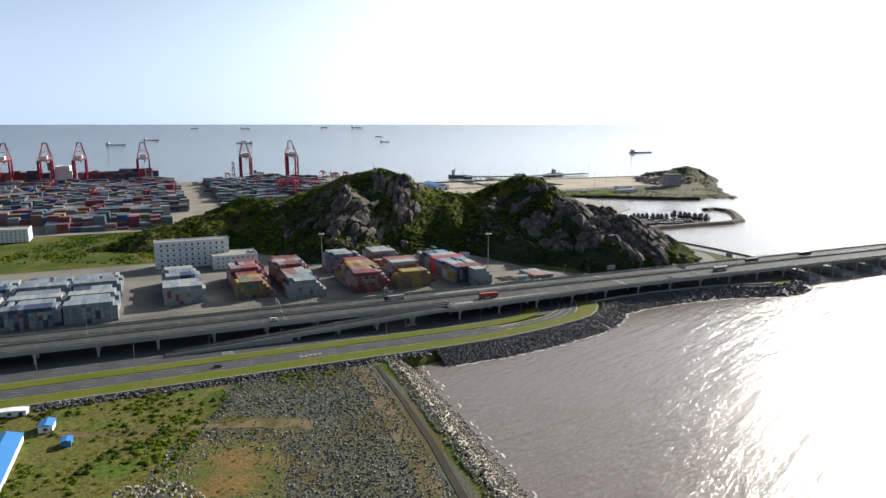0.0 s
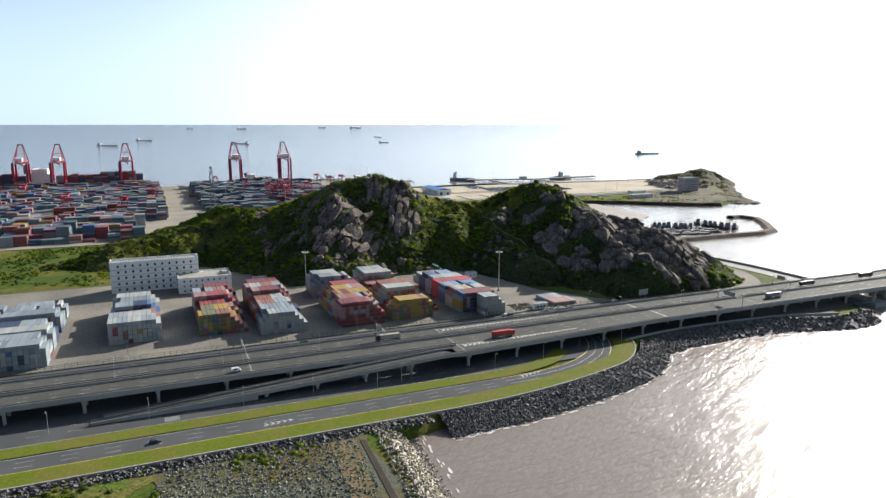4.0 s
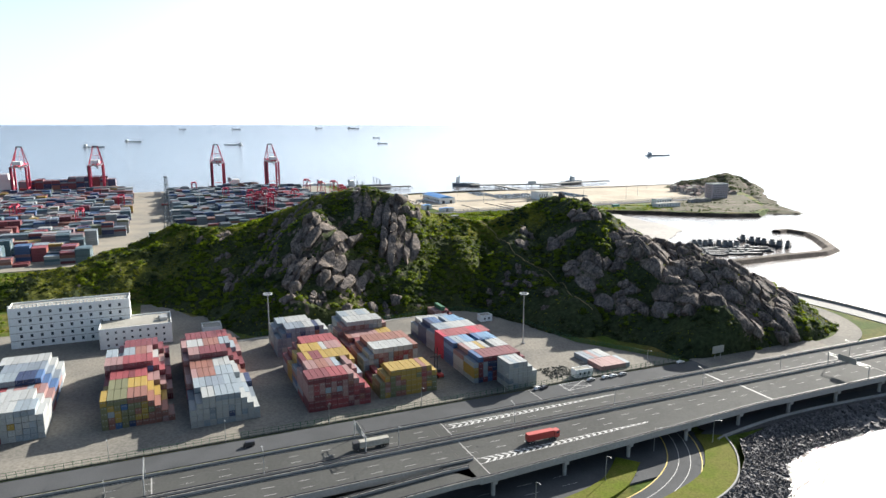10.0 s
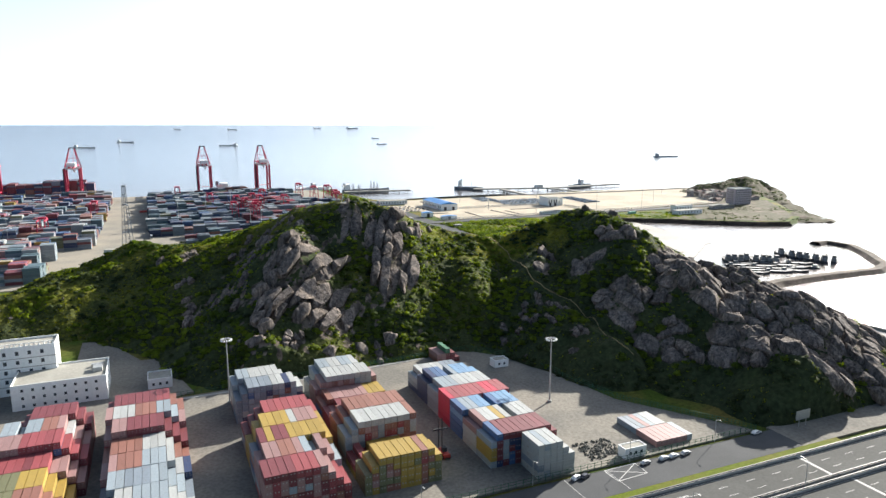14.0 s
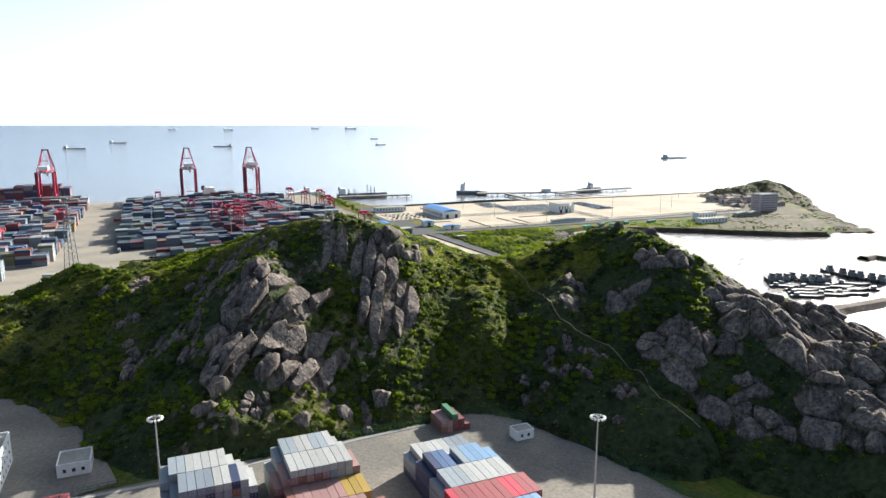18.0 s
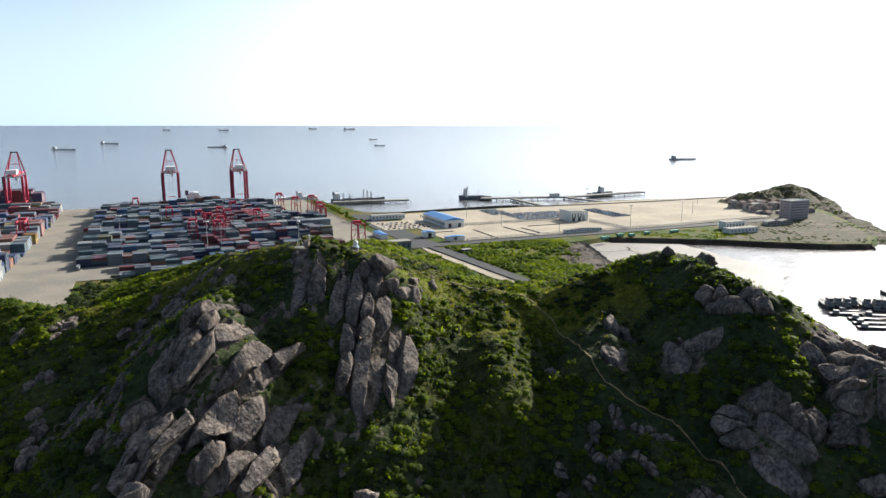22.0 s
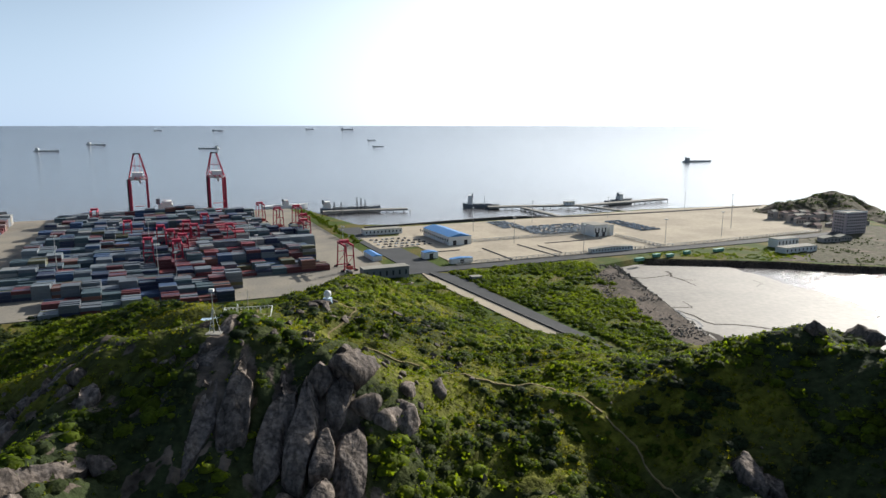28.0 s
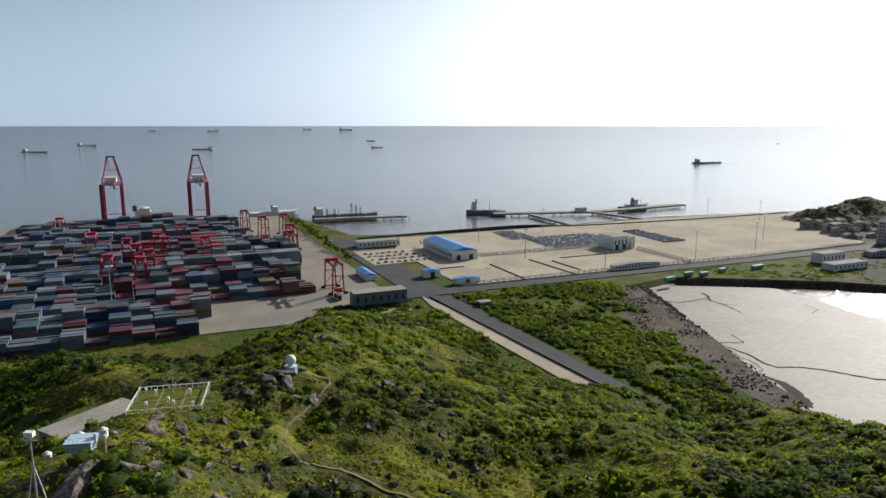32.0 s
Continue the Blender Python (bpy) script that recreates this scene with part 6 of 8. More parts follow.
def fishing_boat():
    o = thing("fishing_boat", pose(265, 932, 0, 0, 0, 82), "grey wooden fishing boat with a tall wheelhouse at its stern", "boat", "fishing boats")
    part("hull", hull(bmesh.new(), 22, 5.2, 2.6, 0, 1.5), "boat_hull", o)
    part("wheelhouse", box(bmesh.new(), -9, -2.2, 2.6, -3, 2.2, 5.6), "boat_paint", o)
    part("cabin", box(bmesh.new(), -8, -1.7, 5.6, -4, 1.7, 7.9), "boat_paint", o)
    part("cabin_window", box(bmesh.new(), -8.06, -1.4, 6.5, -3.94, 1.4, 7.3), "glass", o)
    part("roof", box(bmesh.new(), -8.4, -2.0, 7.9, -3.6, 2.0, 8.1), "boat_hull", o)
    part("mast", cyl(bmesh.new(), (-2, 0, 2), (-2, 0, 12), 0.2, 0.1, 6), "boat_hull", o)
    part("derrick", beam(bmesh.new(), (-2, 0, 4), (7, 0, 9), 0.18, 0.18), "boat_hull", o)
    return o


def low_boat():
    o = thing("low_boat", pose(276, 915, 0, 0, 0, -8), "long low open boat moored alongside others", "boat", "low boats")
    part("hull", hull(bmesh.new(), 25, 4.6, 1.5, 0, 1.2), "boat_hull", o)
    part("deck", box(bmesh.new(), -9, -1.7, 1.5, 6, 1.7, 1.72), "boat_paint", o)
    part("cabin", box(bmesh.new(), -10, -1.3, 1.7, -6.5, 1.3, 3.6), "boat_paint", o)
    part("pole", beam(bmesh.new(), (-6, 0, 2.4), (9, 0, 3.4), 0.16, 0.16), "boat_hull", o)
    part("mast", cyl(bmesh.new(), (1, 0, 1.5), (1, 0, 6), 0.12, 0.07, 6), "boat_hull", o)
    return o


boat = fishing_boat()
for x, y, a in ((271, 933, 84), (277, 931, 79), (284, 936, 83), (291, 930, 80), (297, 929, 85), (302, 927, 80), (308, 926, 82), (332, 965, 84), (337, 953, 80), (341, 947, 83), (345, 941, 79), (350, 934, 84), (355, 928, 80), (362, 934, 60), (366, 925, 55)):
    copy_thing(boat, pose(x, y, 0, 0, 0, a))
low = low_boat()
for x, y, a in ((301, 916, -12), (268, 909, -5), (288, 904, -10), (309, 907, -6), (274, 896, -9), (297, 892, -12), (316, 897, 4), (271, 886, -6), (290, 881, -10), (306, 884, -14), (268, 876, -8), (324, 899, 172), (327, 917, -20)):
    copy_thing(low, pose(x, y, 0, 0, 0, a))

# ---------------------------------------------------------------- stones and plants
nrng = np.random.RandomState(21)
M["boulder"] = mat("boulder_granite", (0.228, 0.188, 0.156), 0.9, vary=0.38, scale=0.16, fine=1.3, other=(0.14, 0.121, 0.109), mix=0.45, bump=0.55, bump_scale=0.9, rand=0.2)


def crack_rock(m):
    """Thin dark joints and rain streaks over the granite."""
    t = m.node_tree
    b = t.nodes["Principled BSDF"]
    col = b.inputs["Base Color"].links[0].from_socket
    co = next(n for n in t.nodes if n.type == "TEX_COORD")
    mp, wob, add = t.nodes.new("ShaderNodeMapping"), t.nodes.new("ShaderNodeTexNoise"), t.nodes.new("ShaderNodeMix")
    mp.inputs["Scale"].default_value = (1.0, 0.8, 0.45)
    wob.inputs["Scale"].default_value, wob.inputs["Detail"].default_value = 0.5, 4
    add.data_type, add.blend_type, add.clamp_factor = "RGBA", "ADD", False
    add.inputs["Factor"].default_value = 2.2
    vo, rp = t.nodes.new("ShaderNodeTexVoronoi"), t.nodes.new("ShaderNodeMapRange")
    vo.feature, vo.inputs["Scale"].default_value = "DISTANCE_TO_EDGE", 0.22
    rp.inputs["From Min"].default_value, rp.inputs["From Max"].default_value = 0.0, 0.05
    rp.inputs["To Min"].default_value, rp.inputs["To Max"].default_value = 0.62, 1.0
    st, sm, sr = t.nodes.new("ShaderNodeTexNoise"), t.nodes.new("ShaderNodeMapping"), t.nodes.new("ShaderNodeMapRange")
    sm.inputs["Scale"].default_value = (0.9, 0.9, 0.10)
    st.inputs["Scale"].default_value, st.inputs["Detail"].default_value = 0.8, 5
    sr.inputs["From Min"].default_value, sr.inputs["From Max"].default_value = 0.38, 0.62
    sr.inputs["To Min"].default_value, sr.inputs["To Max"].default_value = 0.55, 1.2
    mul, mx = t.nodes.new("ShaderNodeMath"), t.nodes.new("ShaderNodeMix")
    mul.operation = "MULTIPLY"
    mx.data_type, mx.blend_type = "RGBA", "MULTIPLY"
    mx.inputs["Factor"].default_value = 1.0
    t.links.new(co.outputs["Object"], mp.inputs[0])
    t.links.new(co.outputs["Object"], wob.inputs["Vector"])
    t.links.new(mp.outputs[0], add.inputs["A"])
    t.links.new(wob.outputs["Color"], add.inputs["B"])
    t.links.new(add.outputs["Result"], vo.inputs["Vector"])
    t.links.new(vo.outputs["Distance"], rp.inputs["Value"])
    t.links.new(co.outputs["Object"], sm.inputs[0])
    t.links.new(sm.outputs[0], st.inputs["Vector"])
    t.links.new(st.outputs["Fac"], sr.inputs["Value"])
    t.links.new(rp.outputs[0], mul.inputs[0])
    t.links.new(sr.outputs[0], mul.inputs[1])
    t.links.new(col, mx.inputs["A"])
    t.links.new(mul.outputs[0], mx.inputs["B"])
    t.links.new(mx.outputs["Result"], b.inputs["Base Color"])


crack_rock(M["boulder"])
# cracks and stains lie on the rock at its true size
for nd in M["boulder"].node_tree.nodes:
    if nd.type == "TEX_COORD":
        geo = M["boulder"].node_tree.nodes.new("ShaderNodeNewGeometry")
        for ln in list(nd.outputs["Object"].links):
            M["boulder"].node_tree.links.new(geo.outputs["Position"], ln.to_socket)
        break


def turned(n):
    """n random turns as matrices."""
    q = nrng.normal(size=(n, 4))
    q /= np.linalg.norm(q, axis=1)[:, None]
    w, x, y, z = q.T
    return np.stack([1 - 2 * (y * y + z * z), 2 * (x * y - z * w), 2 * (x * z + y * w), 2 * (x * y + z * w), 1 - 2 * (x * x + z * z), 2 * (y * z - x * w),
                     2 * (x * z - y * w), 2 * (y * z + x * w), 1 - 2 * (x * x + y * y)], -1).reshape(n, 3, 3)


CUBE = np.array([(-1, -1, -1), (1, -1, -1), (1, 1, -1), (-1, 1, -1), (-1, -1, 1), (1, -1, 1), (1, 1, 1), (-1, 1, 1)], float)


def stones(name, places, sizes, m, label, category="stones"):
    """Rough blocks, each a bent box turned at random, as one mesh."""
    n = len(places)
    v = CUBE[None] * nrng.uniform(0.55, 1.0, (n, 8, 3)) * nrng.uniform(0.6, 1.2, (n, 1, 3))
    v = np.einsum("nij,nkj->nki", turned(n), v) * np.asarray(sizes)[:, None, None] * 0.5 + np.asarray(places)[:, None]
    f = (BOXF[None] + 8 * np.arange(n)[:, None, None]).reshape(-1, 4)
    return tagged(arrays(name, v.reshape(-1, 3), f, m), label, category, kind="stuff")


def shrubs(name, places, radii, m, label, leaves=22, flat=0.75, leaf=0.42, category="shrubs", core=False):
    """Clumps of many small leaf sprays on uneven domes, as one mesh; dense ones close over a leafy heart."""
    places, radii = np.asarray(places, float), np.asarray(radii, float)
    n = len(places)
    u = nrng.normal(size=(n, leaves, 3))
    u[..., 2] = np.abs(u[..., 2]) * 0.9 + 0.05
    u /= np.linalg.norm(u, axis=-1)[..., None]
    lump = 0.55 + 0.55 * nrng.rand(n, leaves, 1)
    c = places[:, None] + u * lump * radii[:, None, None] * np.array([1, 1, flat])
    nn = u + 0.45 * nrng.normal(size=u.shape)
    nn /= np.linalg.norm(nn, axis=-1)[..., None]
    a = np.cross(nn, nrng.normal(size=u.shape))
    a /= np.linalg.norm(a, axis=-1)[..., None]
    b = np.cross(nn, a)
    k = (leaf * radii[:, None, None]) * nrng.uniform(0.6, 1.25, (n, leaves, 1))
    q = np.stack([c - a * k, c + a * k * .6 - b * k * 0.8, c + b * k + nn * k * .3], 2).reshape(-1, 3)
    f = np.arange(len(q)).reshape(-1, 3)
    if core:
        ring = np.array([(math.cos(a + o) * r, math.sin(a + o) * r, z) for r, z, o in ((0.84, 0.0, 0), (0.72, 0.46, .5)) for a in np.arange(6) * math.pi / 3] + [(0, 0, 0.76)])
        v = ring[None] * nrng.uniform(0.72, 1.15, (n, 13, 1)) * radii[:, None, None] * np.array([1, 1, flat * 1.05]) + places[:, None]
        t = [(i, (i + 1) % 6, 6 + i) for i in range(6)] + [((i + 1) % 6, 6 + (i + 1) % 6, 6 + i) for i in range(6)] + [(6 + i, 6 + (i + 1) % 6, 12) for i in range(6)]
        g = np.array(t)[None] + 13 * np.arange(n)[:, None, None] + len(q)
        q, f = np.vstack([q, v.reshape(-1, 3)]), np.vstack([f, g.reshape(-1, 3)])
    return tagged(arrays(name, q, f, m, smooth=core), label, category, kind="stuff")


def pick_hill(n, seed, keep):
    """Places on the hill for which keep(x, y, z, rock) gives a chance."""
    r = np.random.RandomState(seed)
    x, y = r.uniform(-380, 255, n), r.uniform(550, 1085, n)
    z, rock = hill_z(x, y)
    ok = (z > 5.0) & (r.rand(n) < keep(x, y, z, rock)) & clear(x, y)
    return np.stack([x, y, z], -1)[ok]


STEPS = [(28.9, 757.4), (35.3, 748.2), (39.8, 727.1), (43.2, 700.9), (46.4, 691.8), (54.6, 681.3), (66.0, 675.9), (70.5, 664.9), (74.6, 654.5), (76.9, 634.4), (80.4, 620.6), (87.8, 613.2)]
TRAIL = [(-60.9, 851.0), (-54.5, 849.4), (-53.9, 845.6), (-57.7, 832.0), (-61.3, 822.2), (-59.7, 812.6), (-56.3, 805.2), (-47.4, 791.5), (-36.0, 790.0), (-25.4, 785.7), (-19.0, 778.3),
         (-7.9, 768.4), (2.5, 769.6), (12.1, 771.1), (18.9, 770.4), (24.1, 766.2), (28.9, 757.4)]


def clear(x, y):
    """False on the paths and round the hilltop station."""
    ok = np.ones(len(x), bool)
    for path in (STEPS, TRAIL):
        for (x0, y0), (x1, y1) in zip(path, path[1:]):
            t = np.clip(((x - x0) * (x1 - x0) + (y - y0) * (y1 - y0)) / ((x1 - x0) ** 2 + (y1 - y0) ** 2), 0, 1)
            ok &= np.hypot(x - x0 - t * (x1 - x0), y - y0 - t * (y1 - y0)) > 2.4
    for cx, cy, rx, ry in ((-92, 821, 13, 12), (-66, 848, 5, 6), (-118, 828, 14, 19), (-92, 776, 9, 7), (-84, 768, 6, 5), (-76, 740, 5, 5)):
        ok &= np.hypot((x - cx) / rx, (y - cy) / ry) > 1
    return ok


def dense(x, y, z, rock):
    n = fbm(x, y, 22, 3, 88)
    gully = blob(x, y, 0, 712, 42, 55) + 0.55 * blob(x, y, -150, 660, 90, 40) + 1.0 * blob(x, y, 80, 860, 80, 80) + 0.5 * blob(x, y, -60, 640, 60, 25) + 0.9 * blob(x, y, -165, 830, 80, 70) + 0.6 * blob(x, y, 20, 880, 50, 60)
    open_ = blob(x, y, -60, 785, 50, 40) + 0.7 * blob(x, y, -62, 749, 24, 9) + 0.8 * blob(x, y, 10, 785, 50, 30) + 0.5 * blob(x, y, -200, 775, 90, 25)
    front = 0.18 * np.clip((745 - y) / 15, 0, 1)
    return (rock < 0.4) * np.clip(0.15 + front + 0.5 * blob(x, y, -80, 690, 32, 26) + gully * 0.75 - 0.6 * open_ - 0.5 * blob(x, y, -300, 720, 80, 45) + 5.5 * (n - 0.5), 0, 1) * (1 - 0.75 * blob(x, y, 135, 640, 62, 60))


p = pick_hill(57000, 1, dense)
big = 0.8 + 2.6 * nrng.rand(len(p)) ** 2.0
shrubs("hill_shrubs", p - (0, 0, 0.2), big, "leaf", "dense dark green shrubs on the hillside", leaves=24, leaf=0.21, core=True)
# thickets in the folds; on the front, dark leaves deepen the shade by colour
p = pick_hill(30000, 4, lambda x, y, z, r: (r < 0.3) * np.maximum(fbm(x, y, 26, 3, 122) > 0.60, 0.55 * (y < 742) * (x < 10)) * (0.6 + 0.4 * (y > 750)) * (1 - 0.8 * blob(x, y, -60, 785, 40, 30)))
shrubs("dark_thickets", p - (0, 0, 0.2), 0.9 + 2.2 * nrng.rand(len(p)) ** 1.6, "leaf_dark", "dark green thickets in the hill's folds, and leaves darkened for its shaded front", leaves=16, leaf=0.26, core=True)
p = pick_hill(150000, 2, lambda x, y, z, r: (r < 0.45) * (0.15 + 0.85 * meadow(x, y)) * np.clip(0.55 + 1.6 * (fbm(x, y, 18, 3, 55) - 0.45), 0, 1))
shrubs("hill_grass", p - (0, 0, 0.15), nrng.uniform(0.35, 0.9, len(p)), "leaf_dry", "yellow-green grass tufts on the hillside", leaves=5, flat=0.7, leaf=0.66, category="grass")
p = pick_hill(260000, 6, lambda x, y, z, r: (r < 0.45) * np.clip(blob(x, y, -55, 780, 75, 55) + blob(x, y, 30, 790, 70, 50), 0, 1) * np.clip(0.75 + 1.8 * (fbm(x, y, 7, 2, 57) - 0.5), 0, 1))
shrubs("hill_weeds", p - (0, 0, 0.1), nrng.uniform(0.25, 0.75, len(p)), "leaf", "low green weeds on the hilltop", leaves=6, flat=0.8, leaf=0.45, category="weeds")
p = pick_hill(26000, 3, lambda x, y, z, r: np.clip(0.04 + 0.5 * r * (r < 0.9) + 0.5 * blob(x, y, -60, 795, 70, 50) + 0.8 * blob(x, y, -22, 812, 55, 45), 0, 1) * (fbm(x, y, 9, 2, 5) > .5))
stones("hill_stones", p + (0, 0, 0.1), 0.45 + 2.0 * nrng.rand(len(p)) ** 2.5, "boulder", "loose brown-grey boulders on the hillside")


# crags and single rocks
def rock_shape(seed):
    """A unit rock: soft meeting of a few random planes, worn and cracked."""
    r = np.random.RandomState(seed)
    bm = bmesh.new()
    bmesh.ops.create_icosphere(bm, subdivisions=3, radius=1)
    n = r.normal(size=(9, 3))
    n[:, 1] *= 0.3
    n = np.vstack([n / np.linalg.norm(n, axis=1)[:, None], [(r.uniform(-.15, .15), -1, r.uniform(-.15, .15)), (0, 1, 0)]])
    d = r.uniform(0.55, 1.0, len(n))
    d[-2] = 0.5
    for v in bm.verts:
        p = np.array(v.co)
        k = (np.sum((np.maximum(n @ p, 0) / d) ** 40)) ** (1 / 40)
        q = Vector(p / max(k, 0.6)) * 1.05
        o = Vector((seed * 3.1, 0, 0))
        groove = 1 - abs(noise.noise(Vector((q.x * 2.6, q.y * 2.6, q.z * 0.6)) + o))
        q = q * (1 + 0.10 * noise.noise(q * 1.8 + o) + 0.05 * noise.noise(q * 5 + o) + 0.03 * noise.noise(q * 11 + o) - 0.16 * max(0, groove - 0.86) / 0.14)
        v.co = q
    me = bpy.data.meshes.new("rock")
    bm.to_mesh(me)
    bm.free()
    me.materials.append(M["boulder"])
    me.shade_smooth()
    return me


SLABS = [rock_shape(70 + i) for i in range(12)]


def hill_normal(x, y):
    e = 5.0
    q = smooth_hill(np.array([x - e, x + e, x, x]), np.array([y, y, y - e, y + e]))
    return Vector((-(q[1] - q[0]) / 2 / e, -(q[3] - q[2]) / 2 / e, 1)).normalized()


def rock(x, y, w, l, lean, shapes, i, deep=0.75, stand=0.5, proud=0.12):
    """One rock bedded in the hill, its length up the slope and leaning sideways."""
    n = hill_normal(x, y)
    up = Vector((0, 0, 1))
    u = (up - n * up.dot(n))
    u = (u.normalized() * (1 - stand) + up * stand).normalized() if u.length > 0.1 else Vector((0.2, 1, 0.1)).normalized()
    u = (Matrix.Rotation(-radians(lean), 3, Vector((0, -1, 0))) @ u).normalized()
    side = u.cross(n).normalized()
    out = side.cross(u).normalized()
    z = float(smooth_hill(np.array([x]), np.array([y]))[0])
    c = Vector((x, y, z)) + out * (w * deep * proud)
    ob = new("rock", shapes[i % len(shapes)])
    ob.parent = HILL
    m = Matrix((side * (w * 0.56), -out * (w * 0.56 * deep), u * (l * 0.56))).transposed().to_4x4()
    m.translation = c
    ob.matrix_basis = m


LOOSE = [(-105, 620, 8.5, 8), (-112, 650, 4.2, 8.5), (-106, 650, 5.3, 8.6), (-86, 650, 4.3, 6), (-68, 627, 5.9, 8), (-53, 640, 7.5, 10), (-44, 643, 4.8, 10), (-38, 649, 7.7, 8.8),
         (-90, 708, 5.5, 7), (-49, 688, 3.9, 6), (-68, 646, 2.4, 7), (-76, 646, 4.3, 6)]
SUMMIT = [(-40, 733, 14, 13, -20, 8), (-36, 726, 6.5, 7, 10, 4), (-31, 727, 6, 7, -12, 9), (-27, 730, 7, 11, 18, 11), (-27, 741, 6, 5, 14, 7), (-19, 752, 6, 4, -8, 2), (-46, 728, 6, 8, 6, 5), (112, 779, 16, 9, 0, 3), (93, 770, 7, 7, 10, 6)]


def block_mesh(p, c, g, h, seed):
    """One jointed block: steep worn sides, rounded shoulders and an uneven face, on the plane g."""
    nrm = np.array([-g[0], -g[1], 1.0])
    nrm /= np.linalg.norm(nrm)
    n = len(p)
    levels = ((1.03, -3.0), (1.01, h * 0.2), (0.99, h * 0.55), (0.97, h * 0.82), (0.92, h * 0.97), (0.8, h), (0.66, h), (0.5, h), (0.34, h), (0.17, h))
    rows = []
    for k, up in levels:
        q = c + (p - c) * k
        rows.append(np.column_stack([q, g[2] + (q - c) @ g[:2]]) + nrm * up)
    v = np.vstack(rows + [np.array([[*c, g[2]]]) + nrm * h])
    a, b = v[:, 0] + 0.6 * v[:, 2] + seed, v[:, 1] - 0.5 * v[:, 2]
    lump = 2.4 * (fbm(a, b, 7, 2, 7) - 0.5) + 1.1 * (fbm(a, b, 2.4, 2, 9) - 0.5)
    crack = np.clip(0.08 - np.abs(fbm(a * 2.4, b * 0.35, 5, 2, 17) - 0.5), 0, 1) * 11
    r = np.random.RandomState(int(seed * 10) % 100003)
    for k in range(5):                 # broken faces
        m = nrm * r.uniform(0.45, 1.1) + np.array([*r.normal(0, 0.6, 2), r.normal(0, 0.25)])
        m /= np.linalg.norm(m)
        far = (v - v[-1]) @ m
        cut = np.quantile(far[n:], r.uniform(0.74, 0.93))
        v = v - np.clip(far - cut, 0, 6)[:, None] * m * (np.arange(len(v)) >= n)[:, None]
    v = v + nrm * ((lump - crack) * min(1.0, 0.35 + h * 0.4))[:, None]
    v[:, :2] += (np.stack([fbm(a, b, 4, 2, 21), fbm(a, b, 4, 2, 22)], -1) - 0.5) * 1.1
    v[:, 2] = np.minimum(v[:, 2], smooth_hill(v[:, 0], v[:, 1]) + 0.7 * h + 0.9)
    f = [(k * n + i, k * n + (i + 1) % n, (k + 1) * n + (i + 1) % n, (k + 1) * n + i) for k in range(len(levels) - 1) for i in range(n)]
    last = (len(levels) - 1) * n
    f += [(last + i, last + (i + 1) % n, len(v) - 1) for i in range(n)]
    return v, f


def crag_blocks():
    """The largest blocks as rocks of their own, the small ones joined."""
    order = sorted(BLOCKS_ON_HILL, key=lambda q: -q[4] * (1 + 0.3 * q[3]))
    jv, jf, off = [], [], 0
    for i, (p, c, g, h, size) in enumerate(order):
        v, f = block_mesh(p, c, g, h, i * 7.3)
        if i < 240:
            me = bpy.data.meshes.new("rock")
            me.from_pydata(v.tolist(), [], f)
            me.materials.append(M["boulder"])
            me.shade_smooth()
            new("rock", me).parent = HILL
        else:
            jv.append(v)
            jf += [tuple(k + off for k in q) for q in f]
            off += len(v)
    if jv:
        me = bpy.data.meshes.new("small_rocks")
        me.from_pydata(np.vstack(jv).tolist(), [], jf)
        me.materials.append(M["boulder"])
        me.shade_smooth()
        ob = new("small_rocks", me)
        ob.parent = HILL
        tagged(ob, "smaller blocks of jointed granite", kind="stuff")


crag_blocks()
for x, y, w, l, lean, k in SUMMIT:
    rock(x, y, w, l, lean, SLABS, k, 0.9, 0.4, 0.05)
k = 0
for i in range(72):                # outcrops along the cliff's top and round the dome
    cx, cy, sx, sy = ((-62, 747, 14, 4), (-22, 748, 12, 7), (-66, 841, 7, 6), (-60, 770, 20, 12), (-45, 862, 22, 14), (-85, 737, 14, 4))[i % 6]
    q = 1.3 + 3.0 * nrng.rand() ** 2
    rock(cx + nrng.normal() * sx, cy + nrng.normal() * sy, q, q * nrng.uniform(.8, 1.5), nrng.uniform(-25, 25), SLABS, i, 0.8, 0.1, 0.05)
for i in range(16):                # heap of rocks under the dome
    a, q = nrng.uniform(2.0, 5.2), nrng.uniform(1.4, 3.6)
    rock(-64 + nrng.uniform(4.5, 9) * math.cos(a), 841 + nrng.uniform(4, 8) * math.sin(a), q, q * nrng.uniform(.8, 1.4), nrng.uniform(-25, 25), SLABS, i, 0.8, 0.1, 0.05)
for x, y, q in ((-83, 793, 4.5), (-79, 797, 3.5), (-85, 799, 3.0), (-77, 770, 3.0), (-73, 767, 2.2), (-73, 829, 3.0), (-78, 832, 2.4), (-75, 823, 2.0)):
    rock(x, y, q, q * 1.3, nrng.uniform(-20, 20), SLABS, int(q * 10), 0.7, 0.0, 0.02)
for x, y, w, l in LOOSE:
    rock(x, y, w, l, nrng.uniform(-15, 15), SLABS, k, 0.9, 0.3, 0.05)
    k += 1


